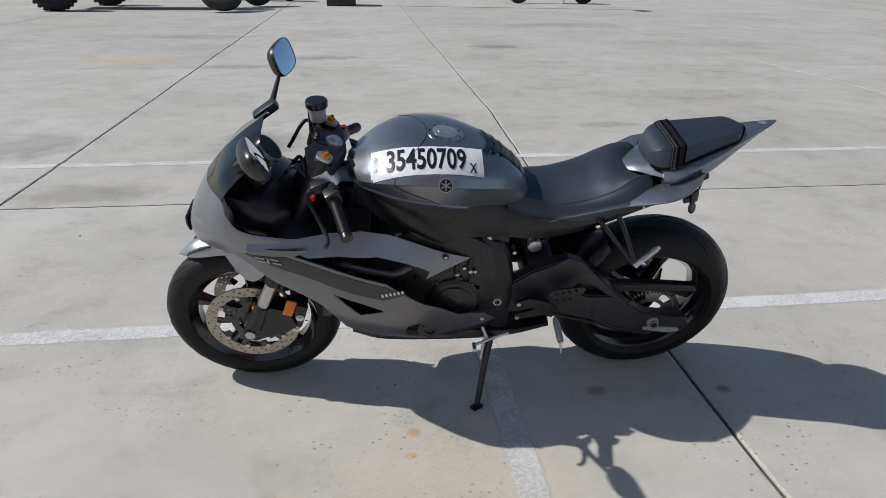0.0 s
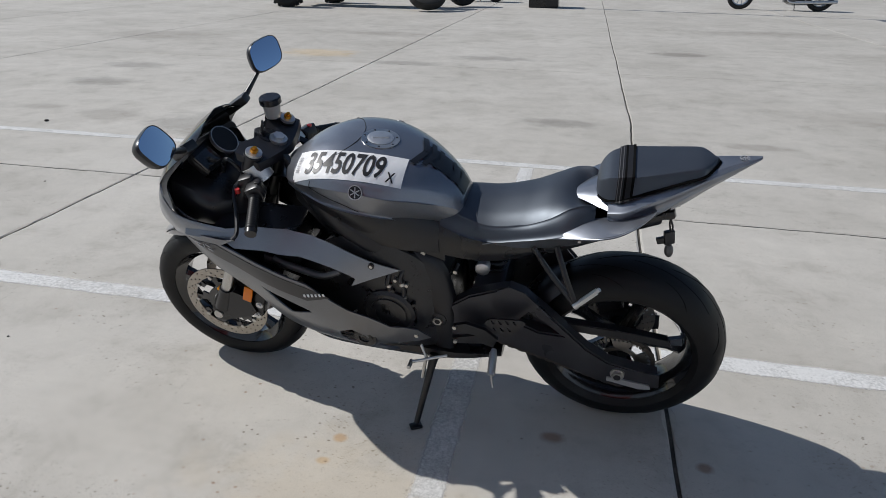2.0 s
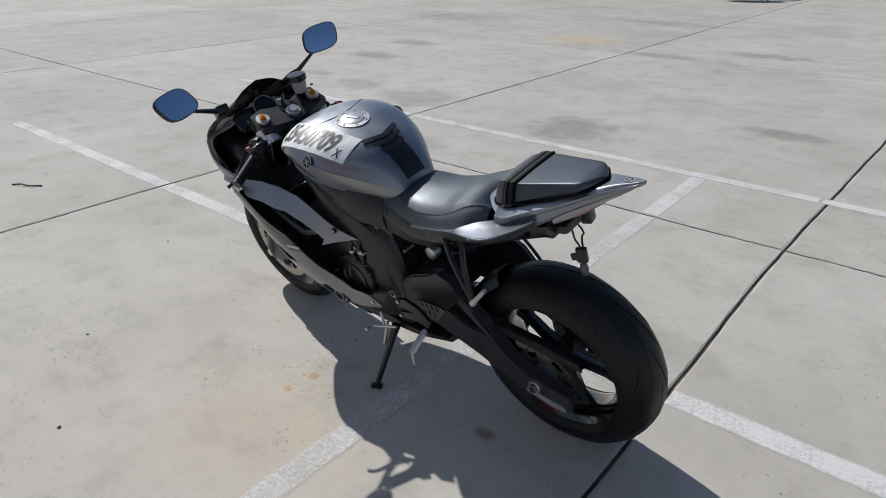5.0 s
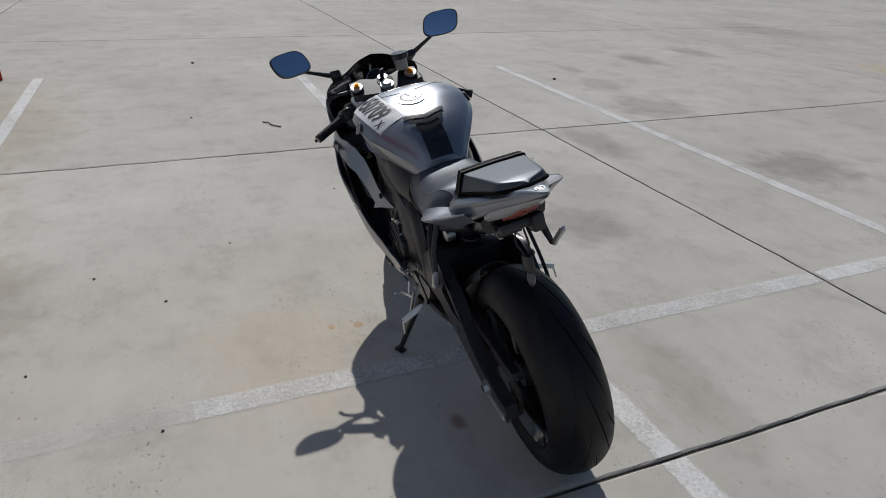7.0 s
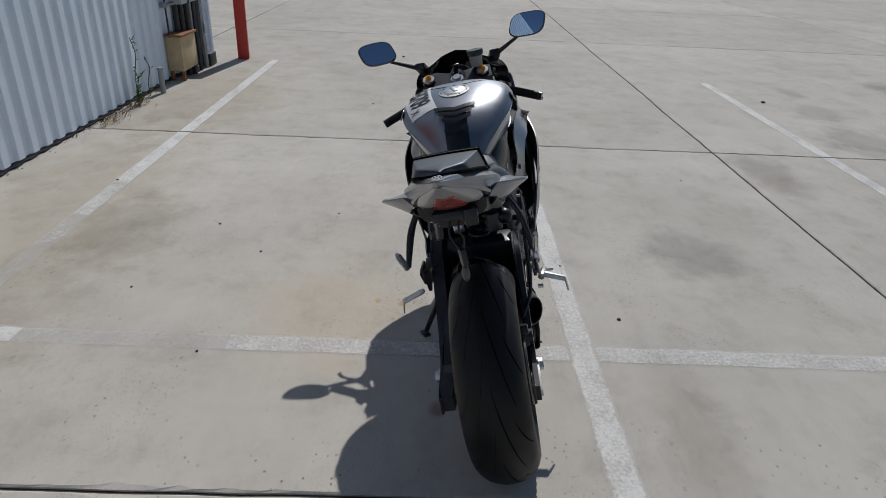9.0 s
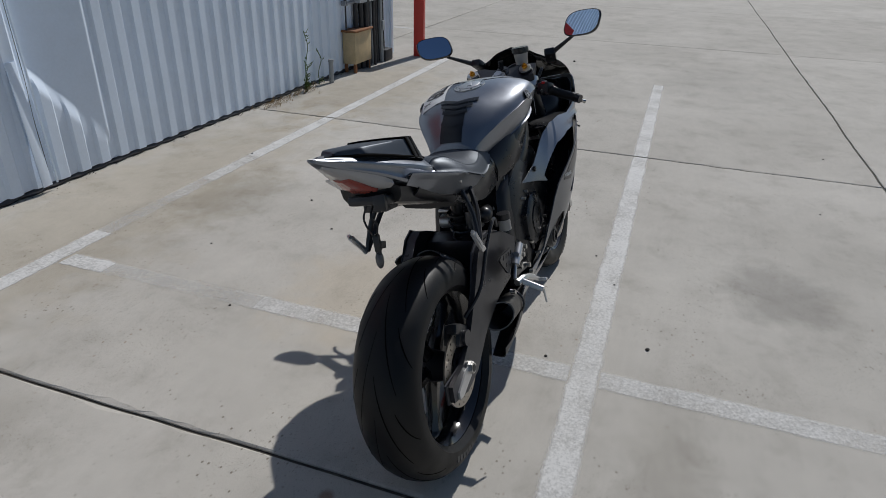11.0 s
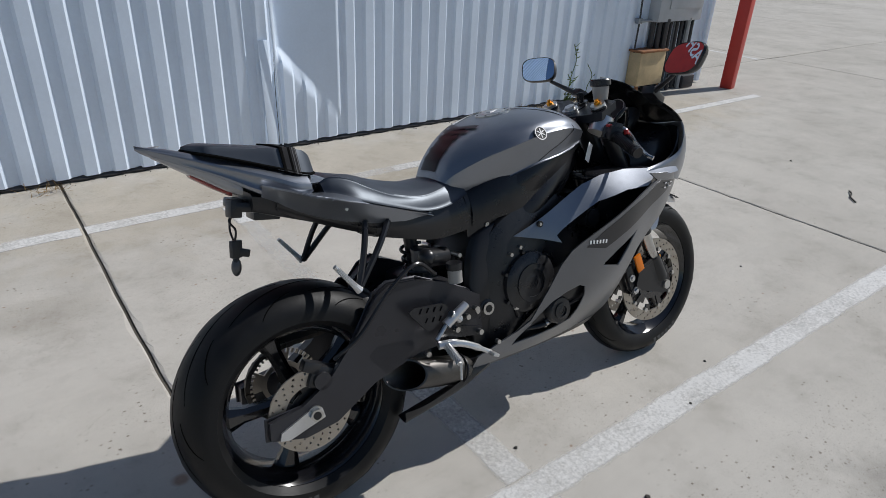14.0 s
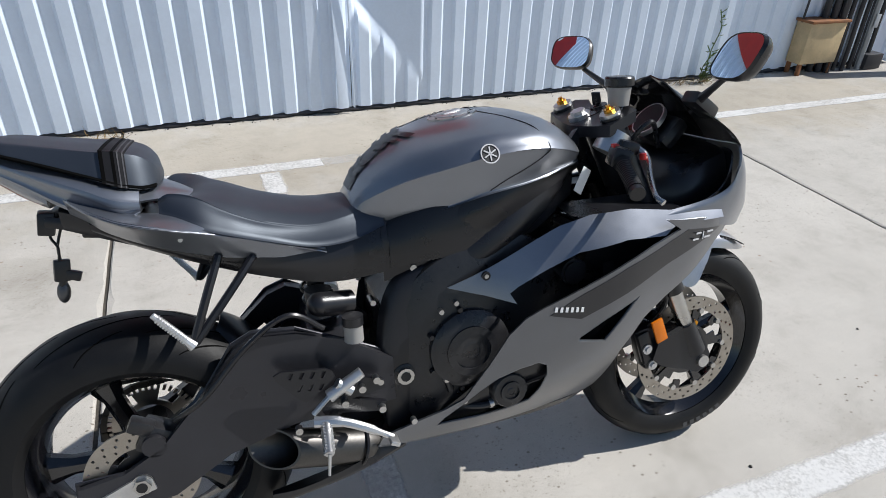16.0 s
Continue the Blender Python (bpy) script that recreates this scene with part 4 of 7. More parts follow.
FY = 0.112
for s in (-1, 1):
    leg = new("fork_leg")
    leg.parent = bike
    y = s * FY
    bm = B()
    cyl(bm, (fork_x(0.985), y + 0.008, 0.985), (fork_x(0.93), y + 0.006, 0.93), 0.0275, seg=20)
    cyl(bm, (fork_x(0.93), y + 0.006, 0.93), (fork_x(0.70), y, 0.70), 0.0265, seg=20)
    cyl(bm, (fork_x(0.70), y, 0.70), (fork_x(0.52), s * FY, 0.52), 0.0285, seg=20)
    part("outer_tube", bm, mat_black, leg)
    bm = B()
    cyl(bm, (fork_x(0.53), s * FY, 0.53), (fork_x(0.38), s * FY, 0.38), 0.0215, seg=20)
    part("inner_tube", bm, mat_steel, leg, "polished fork tube")
    bm = B()
    cyl(bm, (fork_x(0.42), s * FY, 0.42), (fork_x(0.33), s * FY, 0.33), 0.027, 0.031, 20)
    prism(bm, [(FX - 0.05, FZ - 0.02), (FX - 0.015, FZ - 0.035), (FX + 0.02, FZ - 0.025), (FX + 0.024, FZ + 0.015), (fork_x(0.4) + 0.03, 0.40), (fork_x(0.42) - 0.03, 0.42), (FX - 0.14, 0.40), (FX - 0.16, 0.335), (FX - 0.13, 0.31)], s * (FY - 0.018), s * (FY + 0.018))
    part("axle_clamp", bm, mat_black, leg)
    bm = B()
    cyl(bm, (FX, s * (FY + 0.014), FZ - 0.002), (FX, s * (FY + 0.026), FZ - 0.002), 0.017, seg=16)
    part("axle_end", bm, mat_steel, leg)
    bm = B()
    cyl(bm, (fork_x(0.985), y + 0.008, 0.985), (fork_x(0.993), y + 0.008, 0.993), 0.024, seg=24)
    part("fork_cap", bm, mat_alu, leg)
    bm = B()
    cyl(bm, (fork_x(0.992), y + 0.008, 0.992), (fork_x(1.001), y + 0.008, 1.001), 0.012, seg=6)
    cyl(bm, (fork_x(1.001), y + 0.008, 1.001), (fork_x(1.008), y + 0.008, 1.008), 0.006, seg=8)
    part("preload_adjuster", bm, mat_gold, leg, "gold anodised adjuster")
    # radial caliper behind the leg
    cal = new("brake_caliper")
    cal.parent = bike
    bm = B()
    box(bm, (FX - 0.155, s * 0.085, 0.362), (0.062, 0.052, 0.125), (0, -18, 0), 0.012)
    box(bm, (FX - 0.17, s * 0.108, 0.366), (0.04, 0.022, 0.10), (0, -18, 0), 0.008)
    part("caliper_body", bm, mat_black, cal)
    for dz, dx in ((0.02, 0.008), (-0.03, -0.012)):
        bm = B()
        cyl(bm, (FX - 0.165 - dx, s * 0.114, 0.345 + dz), (FX - 0.165 - dx, s * 0.123, 0.345 + dz), 0.014, seg=14)
        cyl(bm, (FX - 0.165 - dx, s * 0.123, 0.345 + dz), (FX - 0.165 - dx, s * 0.128, 0.345 + dz), 0.008, seg=6)
        part("caliper_bolt", bm, mat_alu, cal)
    bm = B()
    box(bm, (FX - 0.145, s * 0.128, 0.418), (0.034, 0.008, 0.068), (0, -20, 0), 0.004)
    part("reflector", bm, mat_amber, cal, "amber reflector")
    bm = B()
    cyl(bm, (FX - 0.025, s * 0.100, 0.415), (FX - 0.025, s * 0.122, 0.415), 0.007, seg=8)
    part("sensor_bolt", bm, mat_gold, cal)
    bm = B()
    curve_tube(bm, [(FX - 0.16, s * 0.10, 0.42), (FX - 0.13, s * 0.125, 0.50), (FX - 0.17, s * 0.12, 0.60), (1.18, s * 0.10, 0.75)], 0.006, 24, 8)
    part("brake_hose", bm, mat_black, cal)

# front fender
fen = new("front_fender")
fen.parent = bike
net = []
for a, h, lift in ((50, 0.004, 0.012), (57, 0.034, 0.014), (66, 0.054, 0.016), (80, 0.066, 0.018), (100, 0.068, 0.018), (122, 0.06, 0.012), (138, 0.045, 0.008)):
    r = 0.324 + lift
    col = []
    for y, dr in ((-1.0, -0.045), (-0.8, -0.012), (0.0, 0.008), (0.8, -0.012), (1.0, -0.045)):
        rr = r + dr * (h / 0.07)
        col.append((FX + rr * math.cos(radians(a)), y * h, FZ + rr * math.sin(radians(a))))
    net.append(col)
bm = B()
patch(bm, net, 0.004, 16, 36)
part("fender_shell", bm, mat_silver, fen, "silver front fender")
for s in (-1, 1):
    bm = B()
    patch(bm, [[(FX + 0.05, s * 0.066, FZ + 0.305), (FX + 0.03, s * 0.078, FZ + 0.27), (FX + 0.015, s * 0.088, FZ + 0.25)],
               [(FX, s * 0.068, FZ + 0.31), (FX - 0.01, s * 0.084, FZ + 0.26), (FX - 0.015, s * 0.096, FZ + 0.215)],
               [(FX - 0.05, s * 0.068, FZ + 0.305), (FX - 0.05, s * 0.086, FZ + 0.255), (FX - 0.045, s * 0.096, FZ + 0.21)],
               [(FX - 0.10, s * 0.066, FZ + 0.29), (FX - 0.09, s * 0.08, FZ + 0.26), (FX - 0.08, s * 0.09, FZ + 0.235)]], 0.004, 8, 12)
    part("fender_skirt", bm, mat_silver, fen)
    bm = B()
    for k in range(6):
        a = radians(60 + k * 2.6)
        box(bm, (FX + 0.333 * math.cos(a), s * 0.046, FZ + 0.333 * math.sin(a)), (0.012, 0.014, 0.0025), (0, 90 - math.degrees(a), 0))
    part("maker_mark", bm, mat_ink, fen)

# ---- bodywork ----
tank_secs = [
    (0.494, [(0, 0.856), (0.030, 0.854), (0.058, 0.842), (0.072, 0.828), (0.075, 0.824), (0.078, 0.812), (0.072, 0.800), (0.070, 0.797), (0.0, 0.79)]),
    (0.528, [(0, 0.905), (0.045, 0.900), (0.082, 0.880), (0.097, 0.857), (0.099, 0.851), (0.096, 0.826), (0.086, 0.800), (0.083, 0.796), (0.0, 0.785)]),
    (0.60, [(0, 0.960), (0.065, 0.954), (0.122, 0.926), (0.146, 0.895), (0.147, 0.888), (0.130, 0.842), (0.106, 0.800), (0.102, 0.796), (0.0, 0.785)]),
    (0.68, [(0, 0.988), (0.085, 0.982), (0.160, 0.954), (0.186, 0.922), (0.187, 0.914), (0.166, 0.868), (0.144, 0.828), (0.139, 0.823), (0.0, 0.80)]),
    (0.766, [(0, 1.004), (0.100, 0.998), (0.180, 0.972), (0.203, 0.942), (0.204, 0.934), (0.190, 0.892), (0.178, 0.858), (0.173, 0.852), (0.0, 0.825)]),
    (0.87, [(0, 1.007), (0.098, 1.001), (0.176, 0.975), (0.200, 0.948), (0.200, 0.941), (0.186, 0.905), (0.170, 0.872), (0.165, 0.866), (0.0, 0.84)]),
    (0.955, [(0, 0.986), (0.078, 0.980), (0.142, 0.957), (0.167, 0.933), (0.167, 0.927), (0.154, 0.903), (0.140, 0.884), (0.135, 0.879), (0.0, 0.86)]),
    (1.018, [(0, 0.948), (0.050, 0.943), (0.092, 0.928), (0.112, 0.912), (0.112, 0.908), (0.108, 0.898), (0.103, 0.890), (0.100, 0.886), (0.0, 0.872)]),
    (1.046, [(0, 0.930), (0.022, 0.928), (0.042, 0.919), (0.052, 0.909), (0.052, 0.906), (0.050, 0.900), (0.048, 0.894), (0.046, 0.890), (0.0, 0.882)]),
]
bm = B()
loft(bm, tank_secs, 32, 56)
bmesh.ops.recalc_face_normals(bm, faces=bm.faces)
tank_tree = BVHTree.FromBMesh(bm)
tank = part("fuel_tank", bm, mat_paint, bike, "graphite metallic fuel tank", 70)


def onto(tree, p, d, lift):
    """The place where a ray from p along d meets a body, lifted off its surface."""
    hit, n, _, _ = tree.ray_cast(Vector(p), Vector(d).normalized())
    if hit is None:
        hit, n, _, _ = tree.find_nearest(Vector(p))
    if n.dot(Vector(d)) > 0:
        n = -n
    return hit + n * lift


def wrap_grid(bm, tree, origin, u, v, d, w, h, nx, ny, lift, crumple=0.0):
    origin, u, v = Vector(origin), Vector(u).normalized(), Vector(v).normalized()
    g = [[bm.verts.new(onto(tree, origin + u * w * (i / nx - 0.5) + v * h * (j / ny - 0.5), d, lift + crumple * noise.noise(Vector((i * 0.35, j * 0.5, 2.0))))) for i in range(nx + 1)] for j in range(ny + 1)]
    for j in range(ny):
        for i in range(nx):
            bm.faces.new((g[j][i], g[j][i + 1], g[j + 1][i + 1], g[j + 1][i]))


def wrap_text(text, size, tree, origin, u, v, d, lift, squeeze=0.62, bold=0.0):
    cu = bpy.data.curves.new("text", "FONT")
    cu.body, cu.size, cu.align_x, cu.align_y, cu.offset, cu.resolution_u = text, size, "CENTER", "CENTER", bold, 3
    ob = bpy.data.objects.new("text", cu)
    scene.collection.objects.link(ob)
    dg = bpy.context.evaluated_depsgraph_get()
    me = bpy.data.meshes.new_from_object(ob.evaluated_get(dg))
    bpy.data.objects.remove(ob)
    bm = B()
    bm.from_mesh(me)
    bpy.data.meshes.remove(me)
    bmesh.ops.triangulate(bm, faces=bm.faces)
    bmesh.ops.subdivide_edges(bm, edges=[e for e in bm.edges if e.calc_length() > size * 0.12], cuts=2)
    bmesh.ops.triangulate(bm, faces=bm.faces)
    origin, u, v = Vector(origin), Vector(u).normalized(), Vector(v).normalized()
    for q in bm.verts:
        q.co = onto(tree, origin + u * q.co.x * squeeze + v * q.co.y, d, lift)
    return bm


# lot sticker on the tank's left shoulder
su, sv, sd = (-1, 0, 0.055), (0.0, -0.72, 0.60), (0, -0.62, -0.78)
so = (0.810, 0.354, 1.257)
sticker = new("lot_sticker")
sticker.parent = bike
bm = B()
wrap_grid(bm, tank_tree, so, su, sv, sd, 0.325, 0.098, 44, 10, 0.0016, 0.0012)
part("paper", bm, mat_white, sticker, "crumpled white paper lot sticker")
bm = wrap_text("35450709", 0.100, tank_tree, Vector(so) + Vector((0.004, 0, 0)), su, sv, sd, 0.0030, 0.575, 0.0022)
part("lot_number", bm, mat_ink, sticker, "bold black lot number")
bm = wrap_text("X", 0.046, tank_tree, Vector(so) + Vector((-0.130, 0.014, -0.016)), su, sv, sd, 0.0030, 0.62, 0.0008)
part("letter", bm, mat_ink, sticker)
bm = B()
for k in range(9):
    wrap_grid(bm, tank_tree, Vector(so) + Vector((0.148, 0, 0)) + Vector(sv) * (0.022 - k * 0.0062), su, sv, sd, 0.012, 0.0016 + 0.001 * (k % 3), 2, 1, 0.0028)
part("barcode", bm, mat_inkgrey, sticker)

# filler cap
cap = new("filler_cap")
cap.parent = bike
cc = onto(tank_tree, (0.752, 0.0, 1.3), (0, 0, -1), 0.0)
c_fore = onto(tank_tree, (0.800, 0.0, 1.3), (0, 0, -1), 0.0)
c_aft = onto(tank_tree, (0.704, 0.0, 1.3), (0, 0, -1), 0.0)
c_pitch = -math.degrees(math.atan2(c_fore.z - c_aft.z, c_fore.x - c_aft.x))
cc = Vector((cc.x, 0, (c_fore.z + c_aft.z) / 2))
level = pose(cc.x, 0, cc.z, 0, c_pitch, 0)
tilt = level @ pose(0, 0, -0.006, -90, 0, 0)
for name, prof, m in (("ring", [(0.040, -0.004), (0.056, -0.004), (0.056, -0.009), (0.040, -0.010)], mat_steel), ("lid", [(0.0, -0.002), (0.039, -0.002), (0.039, -0.011), (0.032, -0.014), (0.0, -0.014)], mat_alu)):
    bm = B()
    lathe(bm, prof, (0, 0, 0), 40, closed=name == "ring")
    moved(bm, tilt)
    part(name, bm, m, cap, "brushed metal filler cap")
for k in range(7):
    a = 2 * math.pi * k / 7
    bm = B()
    cyl(bm, (0.048 * math.cos(a), 0.048 * math.sin(a), -0.002), (0.048 * math.cos(a), 0.048 * math.sin(a), 0.0045), 0.003, seg=8)
    moved(bm, level)
    part("cap_screw", bm, mat_ink, cap)
bm = B()
box(bm, (0, 0, 0.0085), (0.05, 0.016, 0.005), (0, 0, 20), 0.002)
moved(bm, level)
part("key_flap", bm, mat_alu, cap)


def badge(side):
    """A round plain emblem: rim, dark field, three crossed bars."""
    e = new("tank_badge")
    e.parent = bike
    p = onto(tank_tree, (0.762, side * 0.6, 1.018), (0, -side * 0.95, -0.18), 0.0005)
    q = onto(tank_tree, (0.762, side * 0.6, 1.034), (0, -side * 0.95, -0.18), 0.0005)
    w = (q - p).normalized()
    u = Vector((-side, 0, 0))
    n = u.cross(w).normalized()
    m = Matrix.Translation(p + n * 0.0015) @ Matrix((u, n, w)).transposed().to_4x4()
    for name, prof, mt in (("rim", [(0.0182, 0.001), (0.0208, 0.001), (0.0208, 0.0035), (0.0182, 0.0035)], mat_badge), ("field", [(0.0, -0.001), (0.0186, -0.001), (0.0186, 0.002), (0.0, 0.002)], mat_ink)):
        bm = B()
        lathe(bm, prof, (0, 0, 0), 32)
        moved(bm, m)
        part(name, bm, mt, e)
    for k in range(3):
        bm = B()
        box(bm, (0, 0.003, 0), (0.0028, 0.0014, 0.030), (0, 60 * k, 0))
        moved(bm, m)
        part("emblem_bar", bm, mat_badge, e)


badge(1)
badge(-1)

# tank pad: a spine with ribs running out to both sides
pad_d = Vector((0.5, 0, -0.866))


def pad_piece(name, x, z, w, h, skew=0.0):
    bm = B()
    for sgn in (-1, 1):
        wrap_grid(bm, tank_tree, Vector((x, sgn * w / 4, z)) - pad_d * 0.3, (skew * sgn, 1, 0), (0.866, 0, 0.5), pad_d, w / 2, h, 10, 8, 0.0022 if name == "tank_pad" else 0.0045)
    bmesh.ops.remove_doubles(bm, verts=bm.verts, dist=0.0004)
    return part(name, bm, mat_pad, bike, "black rubber tank pad" if name == "tank_pad" else "")


for name, along, w, h, skew in (("tank_pad", 0.012, 0.078, 0.165, 0.0), ("pad_rib", 0.038, 0.092, 0.016, 0.30), ("pad_rib", 0.066, 0.118, 0.016, 0.32), ("pad_rib", 0.094, 0.146, 0.018, 0.34), ("pad_rib", -0.010, 0.082, 0.012, 0.28), ("pad_rib", -0.040, 0.074, 0.012, 0.26)):
    pad_piece(name, 0.555 + 0.866 * along, 0.905 + 0.5 * along, w, h, skew)
# seam lines of the tank cover
for s in (-1, 1):
    bm = B()
    pts = [onto(tank_tree, (x, s * y, 1.3), (0, 0, -1), 0.0004) for x, y in ((0.806, 0.0), (0.815, 0.05), (0.845, 0.11), (0.885, 0.155))]
    pts += [onto(tank_tree, (x, s * 0.6, z), (0, -s, 0), 0.0004) for x, z in ((0.905, 0.945), (0.893, 0.927), (0.855, 0.905), (0.81, 0.884), (0.772, 0.862))]
    tube(bm, spline(pts, 40), 0.0013, 6)
    part("cover_seam", bm, mat_ink, bike)

# seats
seat = new("rider_seat")
seat.parent = bike
bm = B()
seat_rows = ((0.556, 0.846, 0.070, 0.836, 0.104, 0.800), (0.48, 0.842, 0.100, 0.824, 0.121, 0.781), (0.40, 0.846, 0.118, 0.819, 0.134, 0.783), (0.31, 0.868, 0.125, 0.840, 0.148, 0.811),
             (0.24, 0.893, 0.127, 0.872, 0.158, 0.836), (0.19, 0.894, 0.116, 0.900, 0.157, 0.855), (0.145, 0.868, 0.104, 0.909, 0.131, 0.873), (0.122, 0.864, 0.096, 0.900, 0.113, 0.881))
loft(bm, [(x, [(0, zt), (ye * 0.35, zt + (ze - zt) * 0.12), (ye * 0.72, zt + (ze - zt) * 0.5 + 0.002), (ye - 0.004, ze), (ye, ze - 0.004), (ye + (yb - ye) * 0.5, ze + (zb - ze) * 0.5 + 0.003), (yb, zb), (yb - 0.004, zb - 0.006), (0, zb - 0.01)]) for x, zt, ye, ze, yb, zb in seat_rows], 24, 56)
part("cushion", bm, mat_vinyl, seat, "black vinyl rider seat", 50)
pil = new("passenger_seat")
pil.parent = bike
pil_secs = []
for x, wb, zb, wt, zt in ((0.128, 0.040, 0.922, 0.028, 0.946), (0.119, 0.072, 0.919, 0.056, 0.965), (0.098, 0.094, 0.921, 0.075, 0.983), (0.065, 0.1015, 0.930, 0.085, 0.993), (0.03, 0.1000, 0.9435, 0.086, 0.999),
                          (0.0, 0.0935, 0.954, 0.082, 1.004), (-0.05, 0.084, 0.972, 0.074, 1.013), (-0.10, 0.074, 0.989, 0.066, 1.022), (-0.125, 0.0685, 0.997, 0.061, 1.026), (-0.138, 0.060, 1.001, 0.053, 1.027), (-0.154, 0.036, 1.005, 0.030, 1.027), (-0.170, 0.006, 1.010, 0.004, 1.024)):
    pil_secs.append((x, [(0, zt), (wt * 0.5, zt - 0.0008), (wt - 0.007, zt - 0.002), (wt, zt - 0.006), (wb - 0.002, zb + 0.013), (wb, zb + 0.006), (wb - 0.003, zb), (0, zb - 0.004)]))
bm = B()
loft(bm, pil_secs, 21, 60)
pil_tree = BVHTree.FromBMesh(bm)
part("cushion", bm, mat_vinyl, pil, "black vinyl passenger seat", 40)
# a near-black tube paints in the shadow gap along the cushion's lower edge
bm = B()
run_ = [Vector((x, -p[5][0] - 0.001, p[5][1] - 0.002)) for x, p in pil_secs[1:]]
run_ += [Vector((v.x, -v.y, v.z)) for v in reversed(run_)]
tube(bm, spline(run_, 90), 0.0042, 6, closed=True)
part("piping", bm, mat_groove, pil, "near-black line drawn for the shaded gap under the seat")
# grab strap: a broad band with a fold and seams, over the cushion from side to side
def band_section(x, rise):
    for (x0, p0), (x1, p1) in zip(pil_secs, pil_secs[1:]):
        if x1 <= x <= x0:
            f = (x0 - x) / (x0 - x1)
            p = [(u[0] + (v[0] - u[0]) * f, u[1] + (v[1] - u[1]) * f) for u, v in zip(p0, p1)]
    return (x, [(y + rise * min(1.0, y / 0.05), z + (rise if i < 3 else rise * 0.8 if i == 3 else 0.0)) for i, (y, z) in enumerate(p)])


for x, half, rise, m_, n_ in ((0.058, 0.019, 0.0036, mat_strap, "grab_strap"), (0.074, 0.0011, 0.0044, mat_stitch, "strap_seam"), (0.066, 0.0011, 0.0044, mat_stitch, "strap_seam"), (0.0575, 0.0026, 0.0042, mat_groove, "strap_fold"), (0.0385, 0.0034, 0.0044, mat_groove, "strap_edge")):
    bm = B()
    loft(bm, [band_section(x + half * k, rise) for k in (1.0, 0.33, -0.33, -1.0)], 21, 6)
    part(n_, bm, m_, pil, "stitched black grab strap" if n_ == "grab_strap" else "")

# tail cowl
tail = new("tail_cowl")
tail.parent = bike
bm = B()
# half-width and height of the sharp outer edge, then of the tucked-in foot
tail_rows = ((0.092, 0.930, 0.120, 0.902, 0.118, 0.884), (0.05, 0.938, 0.130, 0.914, 0.118, 0.862), (0.0, 0.956, 0.116, 0.936, 0.106, 0.880), (-0.05, 0.973, 0.100, 0.955, 0.092, 0.908), (-0.10, 0.990, 0.080, 0.975, 0.072, 0.940),
             (-0.15, 1.006, 0.058, 0.995, 0.050, 0.967), (-0.20, 1.022, 0.034, 1.013, 0.026, 0.992), (-0.25, 1.034, 0.014, 1.030, 0.009, 1.020), (-0.268, 1.039, 0.004, 1.037, 0.003, 1.034))
loft(bm, [(x, [(0, zc), (w * 0.6, zc), (w * 0.74, zc - (zc - ze) * 0.10), (w * 0.86, zc - (zc - ze) * 0.48), (w - 0.003, ze + 0.0015), (w, ze - 0.001), (w + 0.001, ze - 0.013 * w / 0.13), (w - 0.002, ze - 0.016 * w / 0.13), ((w + wl) / 2, (ze + zl) / 2 - 0.002), (wl, zl), (0, zl - 0.005)]) for x, zc, w, ze, wl, zl in tail_rows], 27, 48)
tail_tree = BVHTree.FromBMesh(bm)
part("tail_shell", bm, mat_paint, tail, "graphite metallic tail cowl", 30)
